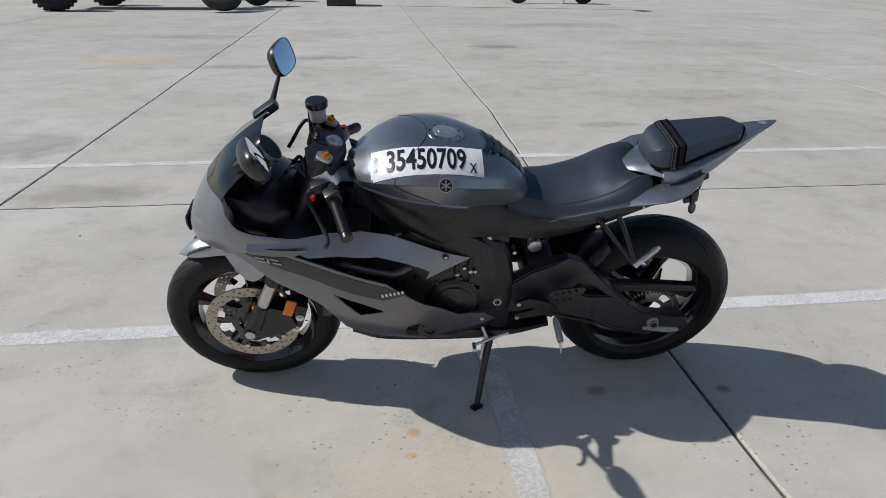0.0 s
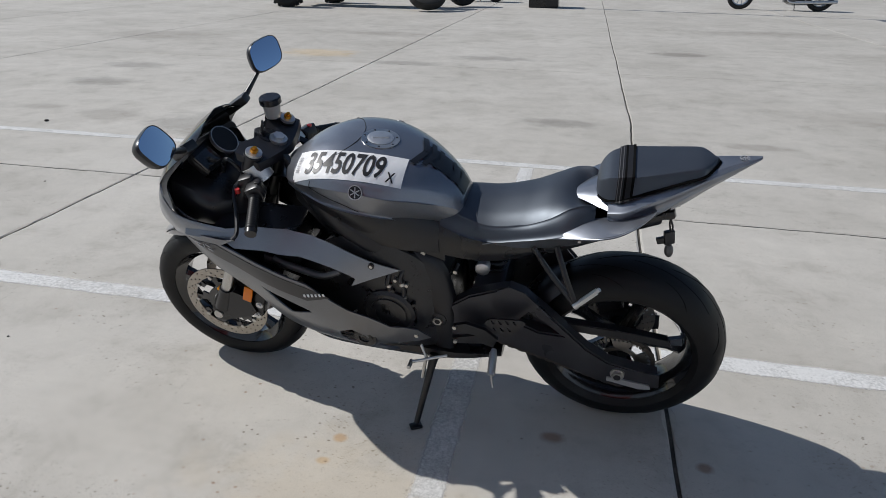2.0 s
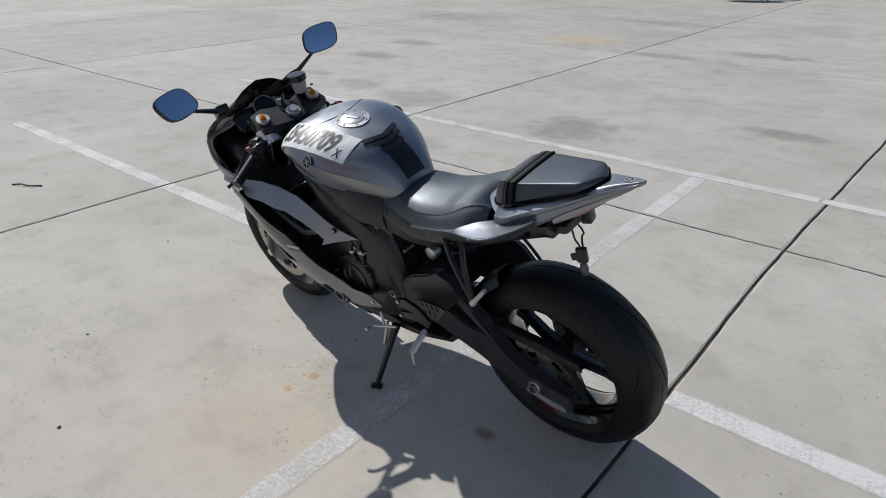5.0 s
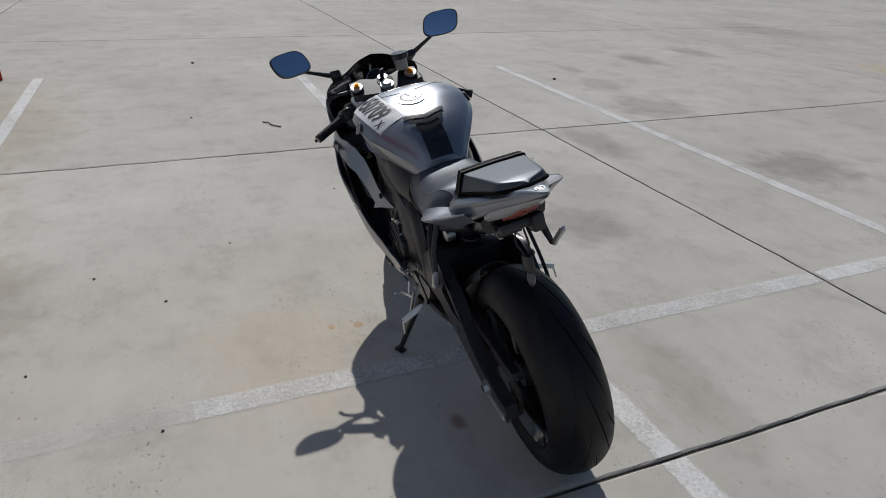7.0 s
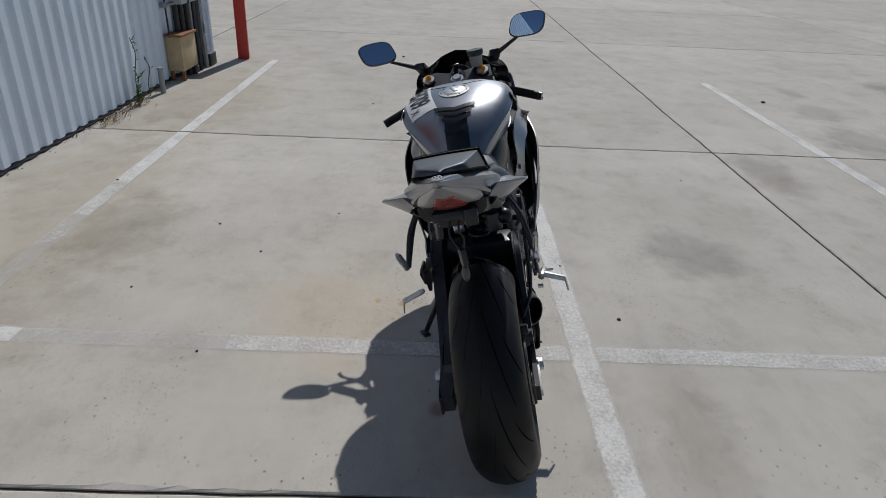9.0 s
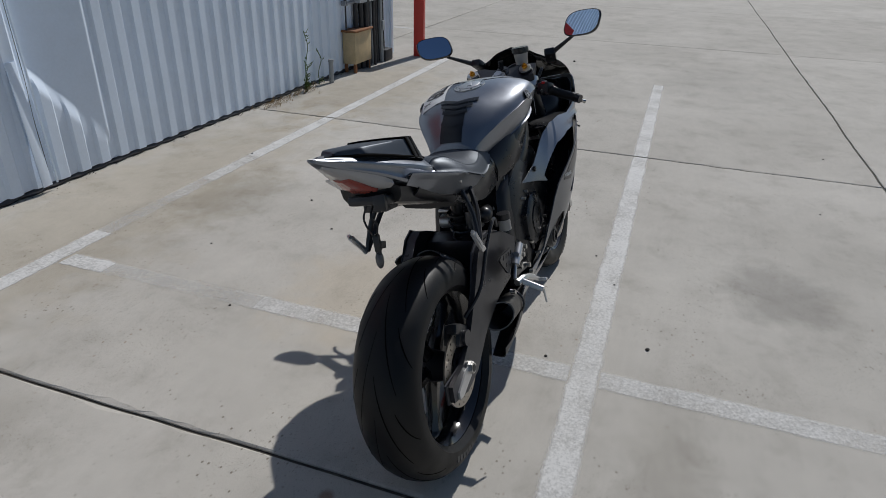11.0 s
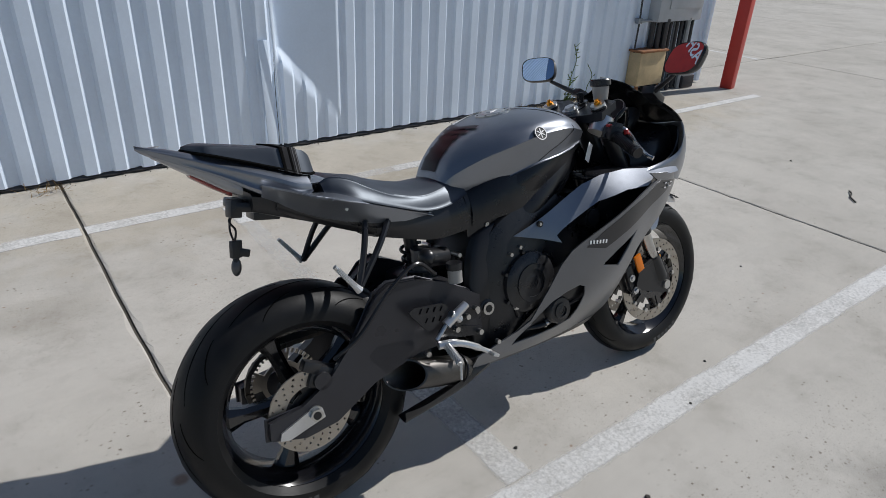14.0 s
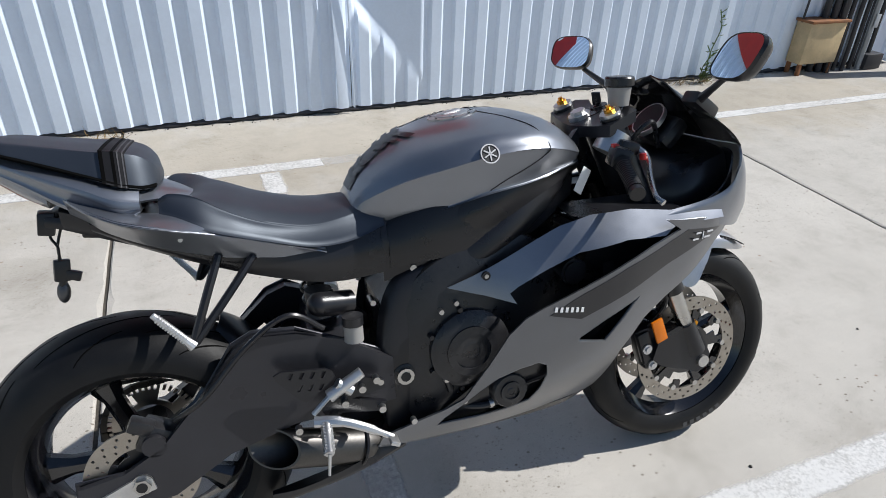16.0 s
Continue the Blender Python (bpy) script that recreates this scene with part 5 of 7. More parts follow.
for s in (-1, 1):
    bm = B()
    # seat-side edge, crest and tucked-in foot of the side cowl, drawn out into a flat fin
    ledge = ((0.425, 0.124, 0.766, 0.1275, 0.763, 0.124, 0.759), (0.40, 0.123, 0.776, 0.134, 0.772, 0.127, 0.764), (0.35, 0.131, 0.796, 0.142, 0.789, 0.132, 0.763), (0.30, 0.138, 0.813, 0.151, 0.807, 0.131, 0.761), (0.25, 0.144, 0.833, 0.160, 0.825, 0.132, 0.772), (0.20, 0.144, 0.855, 0.173, 0.843, 0.132, 0.786),
             (0.15, 0.122, 0.872, 0.188, 0.859, 0.130, 0.800), (0.10, 0.112, 0.879, 0.202, 0.876, 0.128, 0.818), (0.06, 0.112, 0.885, 0.199, 0.888, 0.126, 0.836), (0.025, 0.108, 0.896, 0.184, 0.902, 0.124, 0.856), (-0.005, 0.104, 0.905, 0.158, 0.913, 0.108, 0.876), (-0.03, 0.096, 0.912, 0.122, 0.922, 0.098, 0.890))
    patch(bm, [[(x, yi - 0.010, zi - 0.004), (x, yi, zi), (x, (yi + ye) / 2, (zi + ze) / 2 + 0.002), (x, ye - 0.003, ze + 0.0015), (x, ye, ze - 0.001), (x, ye - 0.002, ze - 0.005), (x, (ye + yb) / 2, (ze + zb) / 2), (x, yb, zb)] for x, yi, zi, ye, ze, yb, zb in ledge], 0.004, 30, 44, s)
    part("side_cowl", bm, mat_paint, tail, "graphite side cowl ending in a fin")
    bm = B()
    patch(bm, [[(0.60, 0.094, 0.795), (0.60, 0.118, 0.755), (0.60, 0.116, 0.698)],
               [(0.545, 0.100, 0.800), (0.545, 0.119, 0.755), (0.545, 0.116, 0.692)],
               [(0.43, 0.120, 0.772), (0.43, 0.128, 0.735), (0.43, 0.118, 0.688)],
               [(0.30, 0.134, 0.772), (0.30, 0.133, 0.748), (0.30, 0.120, 0.722)],
               [(0.18, 0.130, 0.796), (0.18, 0.126, 0.782), (0.18, 0.110, 0.765)],
               [(0.08, 0.124, 0.832), (0.08, 0.118, 0.820), (0.08, 0.098, 0.808)],
               [(0.0, 0.116, 0.872), (0.0, 0.106, 0.858), (0.0, 0.084, 0.846)]], 0.005, 8, 24, s)
    part("lower_cover", bm, mat_black, tail)
    for x, y, z in ((0.035, 0.156, 0.882), (0.155, 0.163, 0.834)):
        bm = B()
        cyl(bm, (x, s * (y - 0.01), z), (x, s * (y + 0.004), z), 0.0045, seg=8)
        part("cowl_screw", bm, mat_steel, tail)
bm = B()
for s in (-1, 1):
    patch(bm, [[(0.190, 0.0, 0.886), (0.188, 0.014, 0.886), (0.183, 0.026, 0.884)], [(0.155, 0.0, 0.904), (0.155, 0.03, 0.902), (0.152, 0.058, 0.895)], [(0.122, 0.0, 0.918), (0.120, 0.05, 0.914), (0.118, 0.090, 0.900)], [(0.086, 0.0, 0.929), (0.086, 0.07, 0.924), (0.086, 0.114, 0.904)]], 0.005, 8, 16, s)
part("tail_tongue", bm, mat_paint, tail)
bm = B()
loft(bm, [(0.34, [(0, 0.79), (0.09, 0.79), (0.115, 0.765), (0.10, 0.725), (0, 0.72)]), (0.20, [(0, 0.83), (0.10, 0.83), (0.118, 0.80), (0.10, 0.765), (0, 0.758)]), (0.06, [(0, 0.87), (0.095, 0.87), (0.105, 0.85), (0.09, 0.815), (0, 0.81)]), (-0.05, [(0, 0.90), (0.080, 0.90), (0.090, 0.885), (0.075, 0.855), (0, 0.85)])], 8, 16)
part("undertail", bm, mat_black, tail)
bm = B()
cb = onto(tail_tree, (-0.228, 0, 1.3), (0, 0, -1), 0.001)
lathe(bm, [(0.010, 0.0), (0.012, 0.0), (0.012, 0.002), (0.010, 0.002)], (0, 0, 0), 24)
for k in range(3):
    box(bm, (0, 0.001, 0), (0.0025, 0.0015, 0.019), (0, 60 * k, 0))
moved(bm, pose(cb.x, 0, cb.z + 0.001, 90, 0, 0))
part("tail_badge", bm, mat_badge, tail)
lamp = new("tail_light")
lamp.parent = bike
bm = B()
loft(bm, [(-0.066, [(0, 0.925), (0.06, 0.924), (0.083, 0.918), (0.074, 0.899), (0, 0.892)]), (-0.10, [(0, 0.948), (0.055, 0.947), (0.072, 0.941), (0.060, 0.917), (0, 0.910)]), (-0.15, [(0, 0.974), (0.038, 0.973), (0.050, 0.968), (0.040, 0.951), (0, 0.945)]), (-0.20, [(0, 0.998), (0.020, 0.997), (0.027, 0.994), (0.021, 0.983), (0, 0.979)]), (-0.238, [(0, 1.014), (0.007, 1.013), (0.010, 1.012), (0.008, 1.008), (0, 1.006)])], 8, 20)
part("clear_lens", bm, mat_lens_clear, lamp, "clear tail light lens")
bm = B()
loft(bm, [(-0.082, [(0, 0.915), (0.036, 0.914), (0.044, 0.908), (0.040, 0.896), (0, 0.892)]), (-0.12, [(0, 0.935), (0.028, 0.934), (0.036, 0.929), (0.032, 0.919), (0, 0.916)]), (-0.165, [(0, 0.965), (0.016, 0.964), (0.022, 0.960), (0.019, 0.953), (0, 0.949)])], 8, 12)
part("red_lens", bm, mat_lens_red, lamp, "red tail light lens")

# number bracket remains: block, wires, dangling signal
tidy = new("number_bracket")
tidy.parent = bike
bm = B()
box(bm, (-0.02, -0.005, 0.856), (0.135, 0.12, 0.026), (0, 14, 0), 0.009)
box(bm, (0.0, 0.01, 0.832), (0.07, 0.07, 0.03), (0, 8, 0), 0.006)
box(bm, (-0.085, -0.045, 0.866), (0.03, 0.035, 0.045), (0, 10, 10), 0.005)
part("bracket", bm, mat_black, tidy)
for run_, rw_ in (([(-0.068, -0.012, 0.858), (-0.093, -0.010, 0.832), (-0.083, -0.017, 0.807), (-0.088, -0.012, 0.777)], 0.0028), ([(-0.068, 0.008, 0.858), (-0.083, 0.018, 0.827), (-0.090, 0.010, 0.802), (-0.088, -0.002, 0.777)], 0.0028)):
    bm = B()
    curve_tube(bm, run_, rw_, 20, 6)
    part("wire", bm, mat_ink, tidy)
bm = B()
box(bm, (-0.088, -0.007, 0.757), (0.030, 0.016, 0.045), (0, 8, 20), 0.004)
box(bm, (-0.070, -0.007, 0.744), (0.03, 0.012, 0.02), (0, 20, 0), 0.003)
cyl(bm, (-0.090, -0.007, 0.737), (-0.094, -0.007, 0.722), 0.008, seg=8)
part("signal_stalk", bm, mat_black, tidy)
bm = B()
bmesh.ops.create_uvsphere(bm, u_segments=14, v_segments=10, radius=1.0, matrix=pose(-0.094, -0.006, 0.711, 0, 8, 0) @ Matrix.Diagonal((0.013, 0.011, 0.024, 1)))
part("signal_lens", bm, mat_pipe, tidy, "dangling smoked turn signal")

# ---- fairing ----
cowl = new("front_cowl")
cowl.parent = bike
nose = [[(1.468, 0.0, 0.888), (1.514, 0.0, 0.812), (1.546, 0.0, 0.745), (1.550, 0.0, 0.684)],
        [(1.455, 0.075, 0.892), (1.500, 0.080, 0.810), (1.530, 0.080, 0.745), (1.528, 0.072, 0.680)],
        [(1.424, 0.148, 0.900), (1.458, 0.152, 0.818), (1.478, 0.146, 0.748), (1.464, 0.136, 0.688)],
        [(1.385, 0.212, 0.905), (1.405, 0.214, 0.840), (1.405, 0.206, 0.772), (1.388, 0.190, 0.708)],
        [(1.374, 0.228, 0.858), (1.366, 0.230, 0.812), (1.350, 0.224, 0.764), (1.332, 0.214, 0.726)],
        [(1.326, 0.228, 0.803), (1.306, 0.231, 0.782), (1.285, 0.228, 0.757), (1.268, 0.224, 0.740)],
        [(1.16, 0.222, 0.772), (1.15, 0.230, 0.764), (1.15, 0.230, 0.754), (1.15, 0.227, 0.746)]]
for s in (-1, 1):
    bm = B()
    patch(bm, nose, 0.005, 14, 40, s)
    tree = BVHTree.FromBMesh(bm)
    part("cowl_side", bm, mat_paint, cowl, "graphite metallic upper cowl")
    bm = B()
    o = Vector((1.9, s * 0.110, 0.750))
    g = []
    for i in range(13):
        row = []
        for j in range(7):
            x = -0.055 + 0.105 * i / 12
            h = (0.012 + 0.032 * (i / 12)) * (1 - 0.45 * (i / 12) ** 4)
            row.append(bm.verts.new(onto(tree, o + Vector((0, s * x, (j / 6 - 0.5) * 2 * h + 0.012 * (i / 12))), (-1, 0, 0), 0.0035)))
        g.append(row)
    for a, c in zip(g, g[1:]):
        for j in range(6):
            bm.faces.new((a[j], a[j + 1], c[j + 1], c[j]))
    part("headlight", bm, mat_headlight, cowl, "clear headlight lens")
bm = B()
patch(bm, [[(1.556, y, 0.742), (1.558, y, 0.715), (1.552, y, 0.69)] for y in (-0.05, -0.02, 0.02, 0.05)], 0.006, 6, 8)
part("air_intake", bm, mat_black, cowl, "black central air intake")
bm = B()
for s in (1, -1):
    patch(bm, [[(1.466, 0.0, 0.890), (1.420, 0.0, 0.945), (1.358, 0.0, 1.002), (1.280, 0.0, 1.060)],
               [(1.453, 0.078, 0.894), (1.408, 0.076, 0.945), (1.348, 0.070, 0.995), (1.281, 0.062, 1.044)],
               [(1.423, 0.148, 0.902), (1.388, 0.142, 0.948), (1.338, 0.126, 0.988), (1.283, 0.104, 1.020)],
               [(1.386, 0.212, 0.907), (1.360, 0.205, 0.940), (1.320, 0.184, 0.975), (1.286, 0.146, 1.000)]][::-1], 0.003, 14, 12, s)
part("windscreen", bm, mat_screen, cowl, "smoked windscreen")
# inner cockpit lining
for s in (-1, 1):
    bm = B()
    patch(bm, [[(1.445, 0.02, 0.87), (1.465, 0.02, 0.80), (1.45, 0.02, 0.70)], [(1.376, 0.198, 0.89), (1.386, 0.190, 0.79), (1.375, 0.165, 0.70)],
               [(1.328, 0.214, 0.80), (1.32, 0.205, 0.775), (1.31, 0.19, 0.72)], [(1.16, 0.222, 0.762), (1.15, 0.18, 0.752), (1.15, 0.10, 0.75)],
               [(0.98, 0.19, 0.775), (0.98, 0.16, 0.77), (0.98, 0.10, 0.765)]], 0.004, 8, 24, s)
    part("inner_panel", bm, mat_gloss, cowl, "gloss black inner panel")

fair = new("side_fairing")
fair.parent = bike
f_main = height_field([(1.40, 0.71, 0.175), (1.36, 0.73, 0.205), (1.25, 0.72, 0.245), (1.25, 0.65, 0.235), (1.17, 0.70, 0.262), (1.17, 0.58, 0.235), (1.08, 0.65, 0.275), (1.08, 0.50, 0.240), (1.09, 0.38, 0.180), (0.95, 0.60, 0.272), (0.95, 0.45, 0.245), (1.0, 0.31, 0.155), (0.84, 0.54, 0.255),
                       (0.84, 0.42, 0.235), (0.85, 0.30, 0.166), (0.75, 0.44, 0.222), (0.74, 0.35, 0.20), (0.74, 0.285, 0.164), (0.65, 0.35, 0.190), (0.64, 0.285, 0.162), (0.5, 0.30, 0.166), (0.5, 0.27, 0.152)])
f_upper = height_field([(0.672, 0.655, 0.166), (0.753, 0.672, 0.192), (0.81, 0.59, 0.220), (0.9, 0.64, 0.24), (0.9, 0.72, 0.205), (1.0, 0.71, 0.248), (1.0, 0.79, 0.195), (1.16, 0.73, 0.252), (1.16, 0.77, 0.228), (1.3, 0.75, 0.24), (1.35, 0.745, 0.236)])
MAIN = [(1.405, 0.708), (1.365, 0.732), (1.30, 0.752), (1.20, 0.764), (1.152, 0.772), (1.20, 0.741), (1.12, 0.718), (1.052, 0.692), (0.938, 0.643), (0.856, 0.608), (0.82, 0.588), (0.786, 0.552), (0.743, 0.473), (0.69, 0.391), (0.645, 0.366), (0.58, 0.344), (0.505, 0.318),
        (0.49, 0.276), (0.64, 0.279), (0.85, 0.282), (0.99, 0.292), (1.06, 0.315), (1.078, 0.37), (1.092, 0.44), (1.14, 0.52), (1.20, 0.562), (1.275, 0.608), (1.35, 0.674), (1.395, 0.695)]
VENT = [(1.102, 0.597), (1.066, 0.548), (1.022, 0.494), (0.945, 0.514), (0.95, 0.524), (1.007, 0.556)]
CUT = [(0.767, 0.440), (0.812, 0.462), (0.855, 0.474), (0.877, 0.463), (0.882, 0.434), (0.872, 0.385), (0.855, 0.348), (0.80, 0.334), (0.72, 0.325), (0.630, 0.320), (0.645, 0.340), (0.718, 0.403)]
# the left panel ends in a short arm bolted to the frame
MAIN_LEFT = [(1.405, 0.708), (1.365, 0.732), (1.30, 0.752), (1.20, 0.764), (1.152, 0.772), (1.20, 0.741), (1.12, 0.718), (1.052, 0.692), (0.938, 0.643), (0.885, 0.590), (0.824, 0.535), (0.774, 0.506), (0.708, 0.456), (0.66, 0.457), (0.619, 0.452), (0.579, 0.422),
             (0.619, 0.398), (0.701, 0.370), (0.757, 0.360), (0.768, 0.345), (0.70, 0.334), (0.70, 0.312), (0.854, 0.308), (0.96, 0.322), (1.03, 0.350), (1.075, 0.392), (1.092, 0.44), (1.14, 0.52), (1.20, 0.562), (1.275, 0.608), (1.35, 0.674), (1.395, 0.695)]
CUT_LEFT = [(0.872, 0.430), (0.831, 0.443), (0.796, 0.408), (0.778, 0.372), (0.782, 0.350), (0.825, 0.334), (0.870, 0.343), (0.882, 0.392)]
UPPER = [(0.672, 0.652), (0.738, 0.682), (0.836, 0.724), (0.931, 0.766), (1.003, 0.785), (1.098, 0.790), (1.20, 0.778), (1.335, 0.764), (1.335, 0.748), (1.205, 0.750), (1.165, 0.729), (1.072, 0.731), (0.961, 0.713), (0.875, 0.674), (0.822, 0.648), (0.802, 0.634), (0.815, 0.610), (0.752, 0.632)]
BAND = [(1.225, 0.736), (1.352, 0.716), (1.173, 0.663), (1.06, 0.616), (0.946, 0.572), (0.872, 0.590), (0.939, 0.629), (1.053, 0.680)]
for s in (-1, 1):
    opening = CUT_LEFT if s > 0 else CUT
    side = shell("side_panel", MAIN_LEFT if s > 0 else MAIN, f_main, mat_paint_matt, fair, s, [VENT, opening], label="graphite side fairing panel with a triangular vent")
    shell("upper_panel", UPPER, f_upper, mat_paint, fair, s, label="graphite metallic upper side panel")
    bm = B()
    patch(bm, [[(x, f_upper(x, 0.765) - 0.012, 0.764), (x, 0.135, 0.772), (x, 0.078, 0.782)] for x in (1.25, 1.16, 1.07, 0.98)], 0.004, 6, 10, s)
    part("inner_deck", bm, mat_black, fair, "black deck inside the upper panel")
    shell("dark_band", BAND, f_main, mat_paint_dark, side, s, thick=0.001, lift=0.0012, label="darker grey band along the panel")
    shell("vent_recess", [(1.0 + (x - 1.0) * 1.5, 0.54 + (z - 0.54) * 1.6) for x, z in VENT], lambda x, z: f_main(x, z) - 0.028, mat_gloss, side, s, thick=0.002, step=0.03, label="black recess behind the vent")
    shell("cover_recess", [(0.775 + (x - 0.775) * 1.12, 0.385 + (z - 0.385) * 1.16) for x, z in opening], lambda x, z: f_main(x, z) - 0.022, mat_black, side, s, thick=0.002, step=0.03, label="black cover behind the lower opening")
    # rolled lips round the vent
    bm = B()
    tube(bm, [(x, s * (f_main(x, z) - 0.003), z) for x, z in dense_loop(VENT, 0.012)], 0.003, 6, closed=True)
    part("vent_lip", bm, mat_paint_matt, side)
    bm = B()
    tube(bm, [(x, s * (f_main(x, z) - 0.003), z) for x, z in dense_loop(opening, 0.012)], 0.003, 6, closed=True)
    part("opening_lip", bm, mat_paint_matt, side)
    for k in range(6):
        x = 0.949 - k * 0.0122 if s > 0 else 0.885 + k * 0.0122
        z = 0.5955 + (0.949 - x) * 0.13
        bm = B()
        box(bm, (x, s * (f_main(x, z) + 0.0028), z), (0.0062, 0.0014, 0.0110), (0, 9, 0))
        part("maker_mark", bm, mat_white, side)
    for x, z, w, h in ((1.305, 0.716, 0.034, 0.004), (1.297, 0.704, 0.034, 0.004), (1.262, 0.720, 0.030, 0.004), (1.255, 0.706, 0.034, 0.004), (1.279, 0.711, 0.005, 0.018)):
        bm = B()
        box(bm, (x, s * (f_main(x, z) + 0.003), z), (w, 0.0014, h), (0, 8, s * -28))
        part("model_mark", bm, mat_inkgrey, side)
    bm = B()
    y = s * f_upper(0.753, 0.677)
    cyl(bm, (0.753, y, 0.677), (0.753, y + s * 0.006, 0.677), 0.010, seg=14)
    part("panel_bolt", bm, mat_black, fair)
    bm = B()
    cyl(bm, (0.753, y, 0.677), (0.753, y + s * 0.008, 0.677), 0.005, seg=8)
    part("bolt_socket", bm, mat_steel, fair)
    # liner between the panel and the engine
    bm = B()
    patch(bm, [[(x, 0.135, z + 0.01), (x, 0.185, z), (x, f_main(x, z) - 0.008, z)] for x, z in ((0.82, 0.40), (0.95, 0.43), (1.06, 0.50), (1.14, 0.58), (1.22, 0.64), (1.30, 0.69))], 0.003, 6, 16, s)
    part("inner_liner", bm, mat_black, fair)
    # inner skin behind the upper opening
    bm = B()
    patch(bm, [[(1.30, 0.20, 0.742), (1.30, 0.17, 0.70), (1.30, 0.15, 0.66)], [(1.15, 0.215, 0.725), (1.15, 0.17, 0.66), (1.15, 0.15, 0.60)], [(1.0, 0.20, 0.70), (1.0, 0.165, 0.64), (1.0, 0.16, 0.56)]], 0.003, 6, 10, s)
    part("inner_duct", bm, mat_black, fair)
    bm = B()
    xt, zt = (0.626, 0.426) if s > 0 else (0.575, 0.352)
    yt = s * f_main(xt, zt)
    cyl(bm, (xt, yt - s * 0.01, zt), (xt, yt + s * 0.005, zt), 0.007, seg=12)
    part("tab_bolt", bm, mat_steel, fair)
bm = B()
loft(bm, [(1.06, [(0, 0.33), (0.10, 0.33), (0.135, 0.32), (0.13, 0.30), (0.09, 0.288), (0, 0.285)]), (0.95, [(0, 0.32), (0.10, 0.32), (0.148, 0.31), (0.146, 0.278), (0.10, 0.262), (0, 0.258)]), (0.72, [(0, 0.32), (0.10, 0.32), (0.150, 0.31), (0.146, 0.268), (0.09, 0.25), (0, 0.245)]), (0.52, [(0, 0.31), (0.10, 0.31), (0.145, 0.30), (0.135, 0.266), (0.08, 0.256), (0, 0.252)]), (0.37, [(0, 0.315), (0.09, 0.315), (0.12, 0.305), (0.11, 0.285), (0.07, 0.275), (0, 0.272)])], 8, 24)
part("belly_pan", bm, mat_black, bike, "black belly pan")

# ---- engine, frame, radiator ----
eng = new("engine")
eng.parent = bike
bm = B()
loft(bm, [(1.02, [(0, 0.62), (0.10, 0.62), (0.15, 0.60), (0.15, 0.36), (0.10, 0.33), (0, 0.33)]), (0.86, [(0, 0.74), (0.12, 0.74), (0.165, 0.70), (0.165, 0.34), (0.11, 0.31), (0, 0.31)]), (0.66, [(0, 0.72), (0.12, 0.72), (0.160, 0.66), (0.165, 0.34), (0.11, 0.31), (0, 0.31)]), (0.54, [(0, 0.60), (0.10, 0.60), (0.130, 0.56), (0.13, 0.36), (0.10, 0.33), (0, 0.33)])], 10, 24)
part("crankcase", bm, mat_engine, eng)
bm = B()
loft(bm, [(0.56, [(0, 0.80), (0.08, 0.80), (0.115, 0.78), (0.12, 0.70), (0, 0.70)]), (0.70, [(0, 0.88), (0.10, 0.88), (0.145, 0.85), (0.15, 0.72), (0, 0.71)]), (0.88, [(0, 0.93), (0.09, 0.93), (0.125, 0.90), (0.14, 0.74), (0, 0.72)]), (1.03, [(0, 0.93), (0.05, 0.93), (0.062, 0.92), (0.062, 0.80), (0, 0.78)])], 8, 16)
part("airbox", bm, mat_black, eng)
for s, cx, cz, r in ((1, 0.72, 0.485, 0.085), (-1, 0.72, 0.50, 0.095), (-1, 0.80, 0.395, 0.045), (1, 0.80, 0.392, 0.043)):
    bm = B()
    o = 0.032 if cz < 0.41 else 0.0
    lathe(bm, [(0.0, s * 0.150), (r, s * 0.150), (r, s * (0.178 + o)), (r * 0.88, s * (0.186 + o)), (r * 0.3, s * (0.188 + o)), (0.0, s * (0.188 + o))], (cx, 0, cz), 36, closed=False)
    part("engine_cover", bm, mat_engine, eng)
    for k in range(7):
        a = 2 * math.pi * k / 7
        bm = B()
        cyl(bm, (cx + (r + 0.006) * math.cos(a), s * 0.15, cz + (r + 0.006) * math.sin(a)), (cx + (r + 0.006) * math.cos(a), s * 0.178, cz + (r + 0.006) * math.sin(a)), 0.006, seg=8)
        part("cover_bolt", bm, mat_black, eng)
bm = B()
box(bm, (1.10, 0, 0.56), (0.03, 0.34, 0.30), (0, -16, 0), 0.006)
part("radiator", bm, mat_engine, bike, "black radiator")
bm = B()
curve_tube(bm, [(1.10, 0.195, 0.672), (1.03, 0.205, 0.652), (0.96, 0.205, 0.632), (0.91, 0.205, 0.625), (0.86, 0.19, 0.640)], 0.012, 24, 12)
part("coolant_pipe", bm, mat_pipe, bike)
for x in (1.085, 1.04):
    bm = B()
    cyl(bm, (x + 0.012, 0.2, 0.668 - (1.085 - x) * 0.35), (x - 0.012, 0.2, 0.661 - (1.085 - x) * 0.35), 0.017, seg=12)
    part("hose_clip", bm, mat_black, bike)
bm = B()
cyl(bm, (0.965, -0.15, 0.655), (0.965, -0.2, 0.655), 0.032, seg=20)
cyl(bm, (0.965, -0.2, 0.655), (0.965, -0.206, 0.655), 0.026, seg=20)
part("horn", bm, mat_black, bike)

